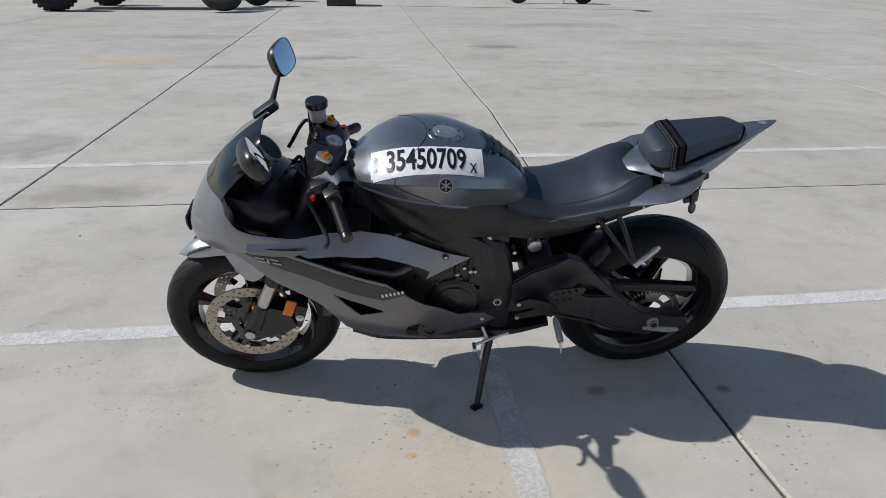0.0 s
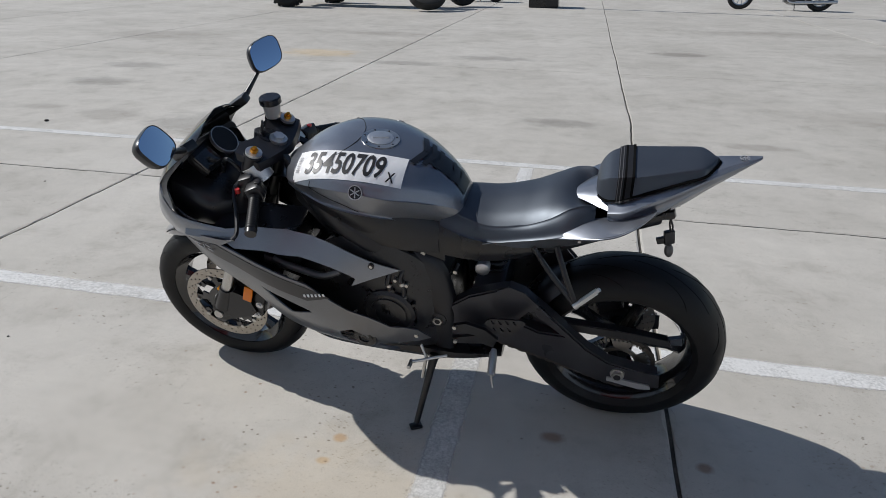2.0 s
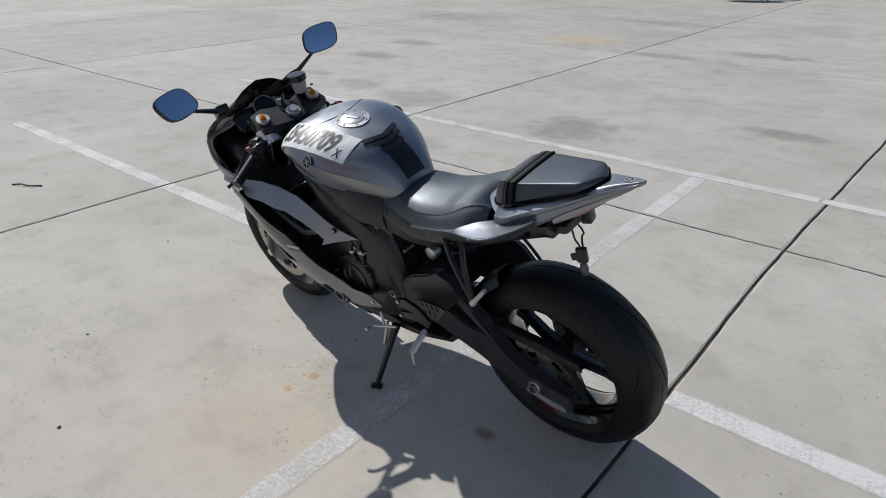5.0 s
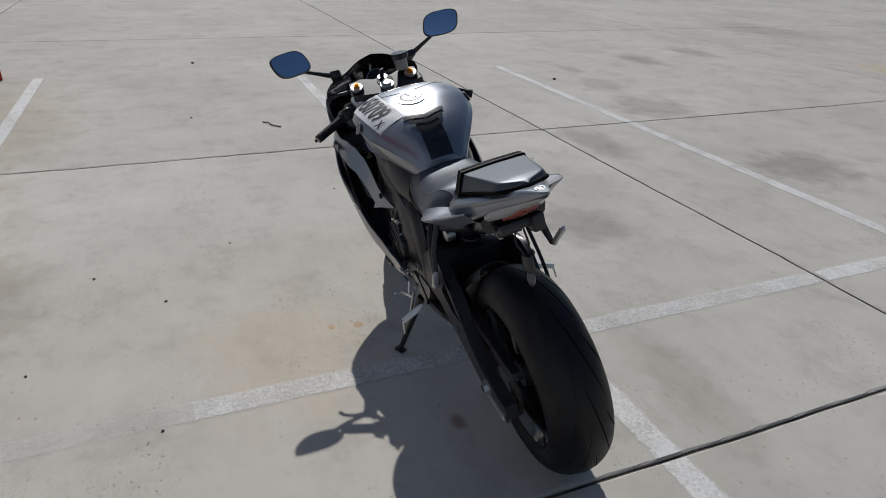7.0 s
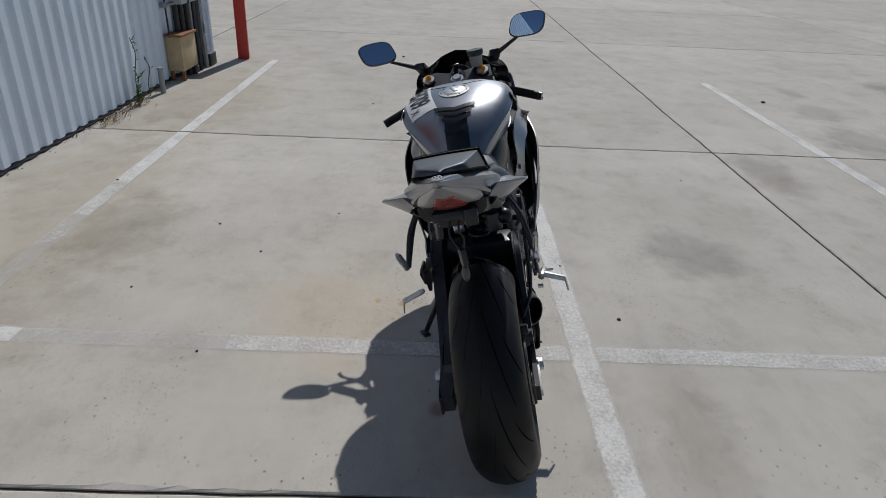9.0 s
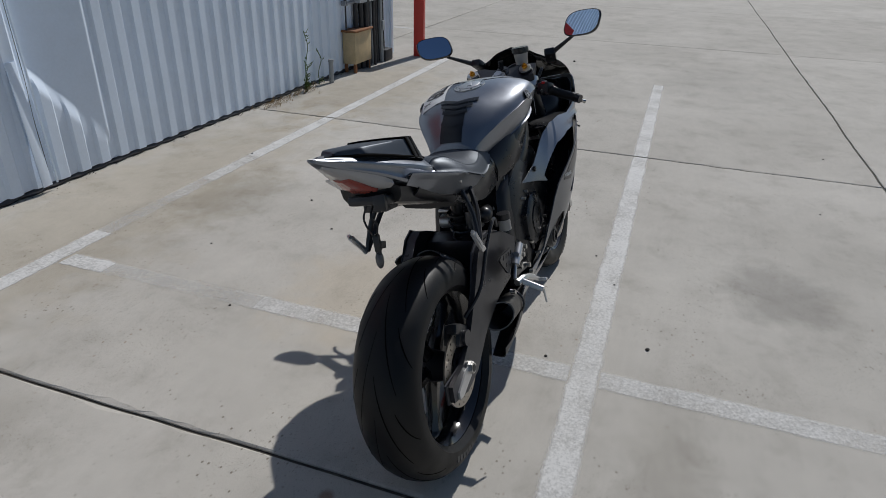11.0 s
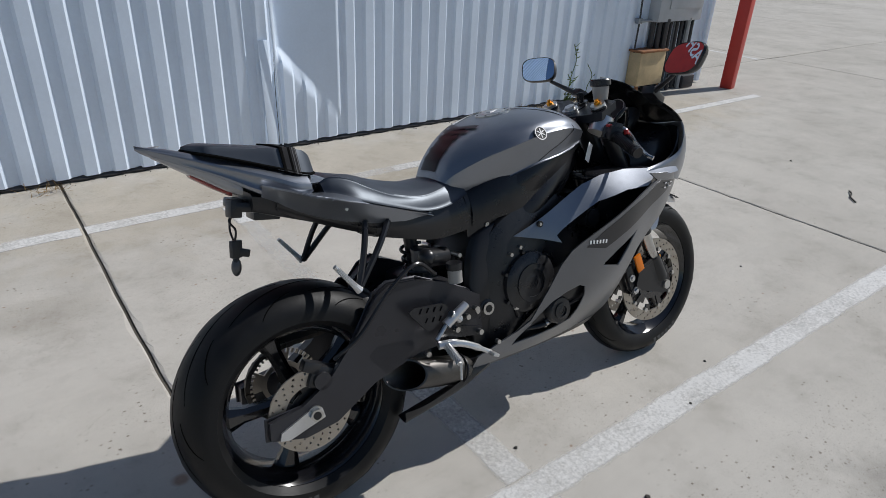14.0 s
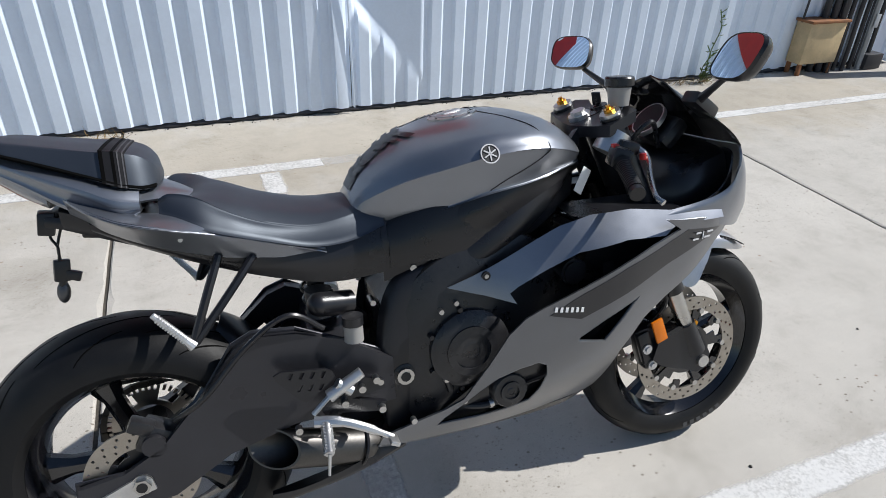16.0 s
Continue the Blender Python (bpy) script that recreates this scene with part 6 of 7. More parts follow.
for s, runs in ((-1, ([(0.70, -0.165, 0.350), (0.745, -0.185, 0.352), (0.79, -0.190, 0.362), (0.83, -0.175, 0.375)], [(0.66, -0.165, 0.52), (0.655, -0.172, 0.46), (0.67, -0.17, 0.40)])),
                (1, ([(0.66, 0.150, 0.655), (0.675, 0.168, 0.62), (0.665, 0.170, 0.575), (0.68, 0.165, 0.53)], [(0.70, 0.150, 0.650), (0.715, 0.172, 0.61), (0.71, 0.172, 0.57)], [(0.62, 0.140, 0.36), (0.68, 0.165, 0.345), (0.74, 0.17, 0.35)]))):
    for run_ in runs:
        bm = B()
        curve_tube(bm, run_, 0.0085, 18, 10)
        part("engine_hose", bm, mat_black, eng)
        bm = B()
        q0, q1 = Vector(run_[1]), Vector(run_[2])
        cyl(bm, q0 + (q1 - q0) * 0.3, q0 + (q1 - q0) * 0.52, 0.0108, seg=12)
        part("hose_clip", bm, mat_steel, eng)
    for cx, cz, r in ((0.72, 0.485 if s > 0 else 0.50, 0.06), (0.80, 0.394, 0.026)):
        bm = B()
        o = 0.032 if cz < 0.41 else 0.0
        lathe(bm, [(r * 0.72, s * (0.184 + o)), (r, s * (0.184 + o)), (r, s * (0.191 + o)), (r * 0.72, s * (0.192 + o))], (cx, 0, cz), 32)
        lathe(bm, [(r * 0.30, s * (0.184 + o)), (r * 0.42, s * (0.184 + o)), (r * 0.42, s * (0.188 + o)), (r * 0.30, s * (0.189 + o))], (cx, 0, cz), 24)
        part("cover_boss", bm, mat_engine, eng)
    for x, z in ((0.655, 0.60), (0.69, 0.615), (0.665, 0.545), (0.84, 0.46), (0.86, 0.385), (0.765, 0.345), (0.70, 0.37)):
        bm = B()
        cyl(bm, (x, s * 0.150, z), (x, s * (0.176 if z > 0.5 else 0.185), z), 0.006, seg=8)
        part("case_bolt", bm, mat_steel, eng)

frame_body = new("frame")
frame_body.parent = bike
beam = [[(1.045, 0.06, 0.955), (1.04, 0.072, 0.92), (1.02, 0.075, 0.86), (1.0, 0.07, 0.82)],
        [(0.935, 0.118, 0.872), (0.93, 0.134, 0.850), (0.92, 0.138, 0.79), (0.90, 0.125, 0.755)],
        [(0.80, 0.138, 0.790), (0.80, 0.157, 0.775), (0.80, 0.163, 0.73), (0.785, 0.15, 0.69)],
        [(0.675, 0.122, 0.726), (0.675, 0.142, 0.708), (0.685, 0.152, 0.655), (0.695, 0.14, 0.60)],
        [(0.555, 0.108, 0.660), (0.57, 0.134, 0.645), (0.61, 0.145, 0.595), (0.65, 0.137, 0.535)],
        [(0.510, 0.118, 0.50), (0.525, 0.142, 0.495), (0.575, 0.148, 0.475), (0.612, 0.137, 0.455)],
        [(0.512, 0.118, 0.40), (0.527, 0.140, 0.395), (0.572, 0.146, 0.39), (0.602, 0.132, 0.39)],
        [(0.52, 0.115, 0.32), (0.53, 0.136, 0.315), (0.57, 0.140, 0.315), (0.60, 0.128, 0.315)]]
for s in (-1, 1):
    bm = B()
    patch(bm, beam, 0.02, 14, 50, s)
    part("frame_beam", bm, mat_frame, frame_body, "matt black aluminium frame beam")
    bm = B()
    lathe(bm, [(0.0, s * 0.138), (0.028, s * 0.138), (0.028, s * 0.149), (0.020, s * 0.152), (0.0, s * 0.151)], (0.570, 0, 0.450), 20, closed=False)
    part("pivot_boss", bm, mat_frame, frame_body)
    bm = B()
    cyl(bm, (0.570, s * 0.146, 0.450), (0.570, s * 0.158, 0.450), 0.016 if s > 0 else 0.020, seg=6 if s > 0 else 12)
    part("pivot_nut", bm, mat_steel, frame_body, "bright pivot nut")
    bm = B()
    cyl(bm, (0.570, s * 0.157, 0.450), (0.570, s * 0.1595, 0.450), 0.009 if s > 0 else 0.012, seg=8)
    part("pivot_hole", bm, mat_ink, frame_body)
    for x, ye, z, r in ((0.610, 0.126, 0.694, 0.0075), (0.519, 0.104, 0.617, 0.0065), (0.619, 0.148, 0.572, 0.010)):
        bm = B()
        cyl(bm, (x, s * (ye - 0.04), z), (x, s * ye, z), r, seg=12)
        part("frame_bolt", bm, mat_steel if z > 0.6 else mat_ink, frame_body)
    bm = B()
    patch(bm, [[(1.03, 0.082, 0.890), (1.03, 0.092, 0.880), (1.03, 0.085, 0.866)], [(0.92, 0.140, 0.890), (0.92, 0.146, 0.868), (0.92, 0.140, 0.835)], [(0.79, 0.162, 0.862), (0.79, 0.168, 0.825), (0.79, 0.156, 0.775)],
               [(0.68, 0.136, 0.832), (0.68, 0.150, 0.785), (0.68, 0.138, 0.715)], [(0.60, 0.100, 0.802), (0.60, 0.124, 0.765), (0.60, 0.120, 0.690)], [(0.545, 0.100, 0.802), (0.545, 0.118, 0.760), (0.545, 0.114, 0.668)]], 0.004, 12, 30, s)
    part("side_cover", bm, mat_black, frame_body, "black plastic side cover")
bm = B()
lathe(bm, [(0.0, 0.030), (0.021, 0.030), (0.024, 0.055), (0.023, 0.061), (0.018, 0.064), (0.0, 0.063)], (0.443, 0, 0.607), 24, closed=False)
part("round_plug", bm, mat_alu, frame_body, "pale round plug")
bm = B()
cyl(bm, (1.115, 0, 0.985), (1.26, 0, 0.66), 0.033, seg=20)
part("steering_head", bm, mat_black, frame_body)
bm = B()
loft(bm, [(0.54, [(0, 0.77), (0.08, 0.76), (0.10, 0.74), (0.095, 0.70), (0.08, 0.69), (0, 0.685)]), (0.40, [(0, 0.75), (0.08, 0.75), (0.10, 0.735), (0.095, 0.70), (0.07, 0.69), (0, 0.69)]), (0.26, [(0, 0.76), (0.07, 0.76), (0.10, 0.75), (0.09, 0.73), (0.07, 0.725), (0, 0.72)])], 8, 14)
part("subframe", bm, mat_frame, frame_body)

# ---- swingarm, shock, hugger ----
swing = new("swingarm")
swing.parent = bike
bm = B()
prism(bm, [(0.545, 0.50), (0.47, 0.56), (0.385, 0.598), (0.345, 0.612), (0.30, 0.596), (0.215, 0.520), (0.10, 0.405), (0.03, 0.36), (-0.06, 0.345), (-0.118, 0.335), (-0.122, 0.288), (-0.03, 0.262), (0.06, 0.275), (0.22, 0.335), (0.40, 0.385), (0.545, 0.395)], 0.100, 0.140,
      [[(0.285, 0.525), (0.235, 0.490), (0.185, 0.450), (0.25, 0.450), (0.32, 0.48)]])
bmesh.ops.bevel(bm, geom=[e for e in bm.edges if len(e.link_faces) == 2 and e.calc_face_angle() > 0.9], offset=0.006, segments=2, affect="EDGES")
part("left_arm", bm, mat_swing, swing, "dark grey aluminium swingarm")
bm = B()
prism(bm, [(0.545, 0.50), (0.44, 0.565), (0.34, 0.598), (0.255, 0.605), (0.215, 0.585), (0.13, 0.48), (0.05, 0.395), (-0.03, 0.35), (-0.118, 0.335), (-0.122, 0.288), (-0.03, 0.262), (0.06, 0.275), (0.18, 0.345), (0.32, 0.385), (0.545, 0.395)], -0.150, -0.128)
bmesh.ops.bevel(bm, geom=[e for e in bm.edges if len(e.link_faces) == 2 and e.calc_face_angle() > 0.9], offset=0.008, segments=3, affect="EDGES")
part("right_arm", bm, mat_swing, swing, "dark grey aluminium swingarm")
bm = B()
box(bm, (0.42, 0, 0.50), (0.10, 0.26, 0.13), bevel=0.02)
part("cross_member", bm, mat_swing, swing)
for s in (-1, 1):
    bm = B()
    if s > 0:
        prism(bm, [(0.03, 0.302), (0.03, 0.288), (-0.07, 0.270), (-0.105, 0.276), (-0.10, 0.292), (-0.02, 0.300)], 0.139, 0.145)
    else:
        prism(bm, [(0.02, 0.332), (0.025, 0.305), (-0.075, 0.277), (-0.10, 0.283), (-0.095, 0.302), (-0.02, 0.334)], -0.156, -0.149)
    part("axle_block", bm, mat_alu, swing, "bright axle adjuster block")
    bm = B()
    ya = 0.144 if s > 0 else 0.153
    cyl(bm, (0.0, s * ya, 0.322), (0.0, s * (ya + 0.014), 0.322), 0.018, seg=6)
    cyl(bm, (0.0, s * (ya - 0.005), 0.322), (0.0, s * (ya + 0.002), 0.322), 0.022, seg=18)
    part("axle_nut", bm, mat_steel, swing)
    bm = B()
    cyl(bm, (0.0, s * (ya + 0.013), 0.322), (0.0, s * (ya + 0.0155), 0.322), 0.011, seg=14)
    part("axle_bore", bm, mat_ink, swing)
bm = B()
prism(bm, [(0.36, 0.535), (0.20, 0.475), (0.02, 0.47), (-0.13, 0.455), (-0.14, 0.435), (0.02, 0.44), (0.2, 0.44), (0.36, 0.49)], 0.078, 0.106)
bmesh.ops.bevel(bm, geom=[e for e in bm.edges if len(e.link_faces) == 2 and e.calc_face_angle() > 0.9], offset=0.003, segments=2, affect="EDGES")
part("chain_guard", bm, mat_black, swing)
bm = B()
tube(bm, spline([(0.40, 0.092, 0.36), (0.24, 0.092, 0.315), (0.12, 0.092, 0.255), (0.02, 0.092, 0.235)], 16), 0.004, 6)
part("chain_slider", bm, mat_black, swing)
hug = []
for a, h in ((60, 0.085), (74, 0.094), (88, 0.092), (100, 0.084), (108, 0.070), (114, 0.050)):
    r = 0.337
    aa = radians(a - 58)
    hug.append([(RX + (r - 0.028) * math.cos(aa), -h, RZ + (r - 0.028) * math.sin(aa)), (RX + r * math.cos(aa), -h * 0.75, RZ + r * math.sin(aa)), (RX + (r + 0.012) * math.cos(aa), 0, RZ + (r + 0.012) * math.sin(aa)), (RX + r * math.cos(aa), h * 0.75, RZ + r * math.sin(aa)), (RX + (r - 0.028) * math.cos(aa), h, RZ + (r - 0.028) * math.sin(aa))])
bm = B()
patch(bm, hug, 0.004, 14, 30)
part("rear_hugger", bm, mat_black, bike, "black rear wheel hugger")
shock = new("rear_shock")
shock.parent = bike
bm = B()
cyl(bm, (0.40, -0.02, 0.72), (0.43, -0.02, 0.40), 0.02, seg=14)
part("damper", bm, mat_black, shock)
bm = B()
pts = []
for i in range(121):
    a = i / 120 * 2 * math.pi * 7
    f = i / 120
    pts.append((0.405 + 0.022 * f + 0.032 * math.cos(a), -0.02 + 0.032 * math.sin(a), 0.66 - 0.20 * f))
tube(bm, pts, 0.0055, 6)
part("spring", bm, mat_engine, shock)
bm = B()
cyl(bm, (0.47, -0.09, 0.625), (0.40, -0.115, 0.64), 0.027, seg=16)
bmesh.ops.create_uvsphere(bm, u_segments=14, v_segments=10, radius=0.027, matrix=pose(0.40, -0.115, 0.64))
part("shock_reservoir", bm, mat_black, shock)
bm = B()
cyl(bm, (0.405, -0.075, 0.66), (0.405, -0.075, 0.60), 0.03, seg=16)
part("preload_collar", bm, mat_pipe, shock)
bm = B()
cyl(bm, (0.462, -0.155, 0.600), (0.462, -0.155, 0.562), 0.021, seg=16)
part("brake_fluid_cup", bm, mat_tank_plastic, bike, "cloudy rear brake fluid cup")
bm = B()
cyl(bm, (0.462, -0.155, 0.600), (0.462, -0.155, 0.620), 0.023, seg=16)
part("fluid_cup_lid", bm, mat_black, bike)

# rear caliper
rc = new("rear_caliper")
rc.parent = bike
bm = B()
box(bm, (0.045, -0.112, 0.40), (0.085, 0.055, 0.065), (0, 28, 0), 0.012)
box(bm, (0.015, -0.125, 0.44), (0.05, 0.03, 0.03), (0, 28, 0), 0.006)
part("caliper_body", bm, mat_engine, rc)
bm = B()
cyl(bm, (0.035, -0.138, 0.40), (0.035, -0.150, 0.40), 0.024, seg=20)
part("piston_cap", bm, mat_swing, rc)
bm = B()
curve_tube(bm, [(0.08, -0.13, 0.44), (0.15, -0.165, 0.50), (0.24, -0.17, 0.595), (0.33, -0.17, 0.65), (0.40, -0.15, 0.60)], 0.006, 26, 8)
part("brake_hose", bm, mat_black, rc)

# exhaust
ex = new("exhaust")
ex.parent = bike
bm = B()
a, c = Vector((0.50, -0.125, 0.270)), Vector((0.266, -0.160, 0.340))
d = (c - a).normalized()
u = Vector((0, 1, 0))
u = (u - d * u.dot(d)).normalized()
w = d.cross(u)
rings = []
for f, r in ((0.0, 0.030), (0.1, 0.040), (0.2, 0.043), (0.98, 0.045), (1.0, 0.0445), (1.0, 0.0405), (0.3, 0.038)):
    ring = []
    for k in range(32):
        t = 2 * math.pi * k / 32
        o = u * math.cos(t) * r * 0.92 + w * math.sin(t) * r
        slash = (-o.y * 1.15 + o.z * 0.25) if f > 0.9 else 0.0
        ring.append(bm.verts.new(a + (c - a) * f + o + d * slash * -1.0))
    rings.append(ring)
for r0, r1 in zip(rings, rings[1:]):
    for k in range(32):
        bm.faces.new((r0[k], r0[(k + 1) % 32], r1[(k + 1) % 32], r1[k]))
bm.faces.new(rings[-1])
part("muffler_stub", bm, mat_titan, ex, "short slash-cut titanium exhaust")
bm = B()
curve_tube(bm, [(0.50, -0.115, 0.275), (0.62, -0.08, 0.275), (0.78, -0.05, 0.285), (0.95, -0.05, 0.32), (1.06, -0.05, 0.42), (1.04, -0.05, 0.55)], 0.03, 30, 14)
part("collector", bm, mat_titan, ex)
bm = B()
tube(bm, [a + (c - a) * 0.18 + (u * math.cos(t) + w * math.sin(t)) * 0.045 for t in [2 * math.pi * k / 24 for k in range(24)]], 0.004, 6, closed=True)
part("clamp_band", bm, mat_black, ex)
bm = B()
patch(bm, [[(0.56, -0.14, 0.30), (0.56, -0.15, 0.27), (0.56, -0.10, 0.25)], [(0.44, -0.165, 0.262), (0.44, -0.16, 0.235), (0.44, -0.10, 0.225)], [(0.32, -0.17, 0.236), (0.32, -0.16, 0.212), (0.32, -0.11, 0.21)], [(0.25, -0.165, 0.232), (0.25, -0.158, 0.20), (0.25, -0.12, 0.205)]], 0.004, 8, 16)
part("heat_guard", bm, mat_black, ex, "black belly guard under the exhaust")

# foot controls
for s in (-1, 1):
    hs = new("footrest_set")
    hs.parent = bike
    yk = s * 0.185
    bm = B()
    holes = []
    for i in range(4):
        for j in range(2 if i < 3 else 1):
            hx, hz = 0.388 - i * 0.022 - j * 0.006, 0.508 - j * 0.024 + i * 0.003 + (0.004 if j == 0 else 0)
            holes.append([(hx + 0.004, hz + 0.006), (hx - 0.003, hz + 0.008), (hx - 0.010, hz - 0.006), (hx - 0.004, hz - 0.008)])
    prism(bm, [(0.405, 0.515), (0.39, 0.525), (0.30, 0.535), (0.285, 0.528), (0.29, 0.515), (0.33, 0.465), (0.345, 0.455), (0.36, 0.462), (0.41, 0.50)], yk - 0.003, yk + 0.003, holes)
    part("heel_plate", bm, mat_black, hs, "perforated black heel plate")
    bm = B()
    prism(bm, [(0.51, 0.475), (0.47, 0.49), (0.41, 0.475), (0.37, 0.44), (0.385, 0.405), (0.42, 0.415), (0.50, 0.40), (0.515, 0.42), (0.44, 0.445), (0.515, 0.455)], yk - 0.008, yk + 0.004)
    part("hanger", bm, mat_frame, hs)
    for x, z in ((0.505, 0.47), (0.505, 0.41)):
        bm = B()
        cyl(bm, (x, yk, z), (x, yk + s * 0.010, z), 0.007, seg=12)
        part("hanger_bolt", bm, mat_steel, hs)
    bm = B()
    p0, p1 = Vector((0.378, s * 0.205, 0.415)), Vector((0.372, s * 0.285, 0.385))
    tube(bm, [p0, p0 + (p1 - p0) * 0.15, p1], [0.008, 0.0105, 0.0095], 12)
    for k in range(9):
        q = p0 + (p1 - p0) * (0.2 + k * 0.09)
        box(bm, q, (0.022, 0.004, 0.016), (0, 20, s * -12))
    part("rider_peg", bm, mat_alu, hs, "knurled silver foot peg")
    bm = B()
    tube(bm, [p1, p1 + Vector((-0.006, s * 0.006, -0.045))], [0.004, 0.003], 8)
    part("peg_feeler", bm, mat_alu, hs)
    bm = B()
    if s > 0:
        tube(bm, spline([(0.53, 0.205, 0.352), (0.58, 0.21, 0.335), (0.61, 0.215, 0.325), (0.65, 0.225, 0.318)], 14), 0.005, 8)
        cyl(bm, (0.648, 0.218, 0.317), (0.648, 0.252, 0.32), 0.007, seg=10)
        tube(bm, [(0.60, 0.205, 0.325), (0.62, 0.19, 0.37)], 0.005, 8)
        part("gear_lever", bm, mat_alu, hs, "silver gear lever")
    else:
        tube(bm, spline([(0.355, -0.205, 0.415), (0.40, -0.215, 0.412), (0.45, -0.222, 0.392), (0.516, -0.225, 0.350)], 14), [0.012] * 6 + [0.010] * 6 + [0.007] * 3, 8)
        box(bm, (0.515, -0.235, 0.350), (0.022, 0.04, 0.010), (0, 25, 0), 0.003)
        part("brake_lever", bm, mat_alu, hs, "silver brake pedal")
        bm = B()
        cyl(bm, (0.392, -0.195, 0.462), (0.465, -0.195, 0.505), 0.015, 0.012, 14)
        cyl(bm, (0.41, -0.195, 0.49), (0.44, -0.195, 0.465), 0.012, seg=10)
        cyl(bm, (0.392, -0.195, 0.462), (0.355, -0.2, 0.43), 0.006, seg=8)
        part("master_cylinder", bm, mat_alu, hs, "silver rear brake master cylinder")
        for x, z in ((0.494, 0.484), (0.462, 0.469), (0.423, 0.442), (0.502, 0.411), (0.322, 0.40)):
            bm = B()
            cyl(bm, (x, -0.19, z), (x, -0.208, z), 0.008, seg=12)
            part("control_bolt", bm, mat_steel, hs)
    # passenger footrest
    pf = new("passenger_footrest")
    pf.parent = bike
    bm = B()
    tube(bm, spline([(0.28, s * 0.135, 0.775), (0.23, s * 0.165, 0.72), (0.152, s * 0.19, 0.633)], 10), 0.0085, 8)
    tube(bm, spline([(0.215, s * 0.135, 0.785), (0.185, s * 0.17, 0.72), (0.148, s * 0.19, 0.630)], 10), 0.0085, 8)
    part("bracket", bm, mat_frame, pf)
    bm = B()
    p0, p1 = Vector((0.148, s * 0.196, 0.630)), Vector((0.088, s * 0.202, 0.708))
    tube(bm, [p0, p0 + (p1 - p0) * 0.2, p1], [0.011, 0.008, 0.006], 10)
    for k in range(12):
        box(bm, p0 + (p1 - p0) * (0.22 + 0.06 * k), (0.003, 0.016, 0.012), (0, 45, 0))
    part("folded_peg", bm, mat_alu, pf, "folded silver passenger peg")

# side stand, its foot on the ground
foot = BIKE.inverted() @ Vector((0.592, 2.028, 0.006))
bm = B()
top = Vector((0.585, 0.165, 0.305))
tube(bm, [top, top + (foot - top) * 0.2, top + (foot - top) * 0.95], [0.017, 0.013, 0.010], 12)
stand = part("side_stand", bm, mat_black, bike, "black side stand")
bm = B()
box(bm, (0, 0, 0), (0.042, 0.028, 0.011), bevel=0.004)
moved(bm, Matrix.Translation(foot) @ BIKE.to_3x3().to_4x4().inverted() @ pose(0, 0, 0, 0, 0, 30))
part("stand_foot", bm, mat_black, stand)
bm = B()
tube(bm, [top + Vector((0.02, 0.02, 0.02)), top + (foot - top) * 0.3 + Vector((0.02, 0.01, 0))], 0.006, 8)
part("stand_spring", bm, mat_steel, stand)

# ---- controls and cockpit ----
bar = new("handlebars")
bar.parent = bike
bm = B()
prism(bm, [(1.16, 0.10), (1.15, 0.15), (1.08, 0.155), (1.065, 0.10), (1.055, 0.05), (1.05, 0.0), (1.055, -0.03), (1.065, -0.08), (1.08, -0.13), (1.15, -0.125), (1.16, -0.08), (1.14, -0.02), (1.14, 0.05)], 0.0, 0.026)
for v in bm.verts:
    x, y, z = v.co
    v.co = Vector((x, z - 0.011, 0.950 + y + (x - 1.1) * 0.42))
part("triple_clamp", bm, mat_clamp, bar, "dark anodised upper triple clamp")
bm = B()
cyl(bm, (1.086, 0.003, 0.968), (1.082, 0.003, 0.979), 0.027, seg=24)
cyl(bm, (1.082, 0.003, 0.979), (1.078, 0.003, 0.988), 0.018, seg=6)
part("stem_nut", bm, mat_alu, bar, "silver steering stem nut")
bm = B()
cyl(bm, (1.146, 0.003, 0.965), (1.136, 0.003, 0.996), 0.021, seg=18)
box(bm, (1.130, 0.003, 1.012), (0.006, 0.022, 0.034), (0, -20, 35), 0.002)
box(bm, (1.132, 0.003, 0.998), (0.004, 0.008, 0.014), (0, -20, 35), 0.001)
part("ignition_switch", bm, mat_black, bar)
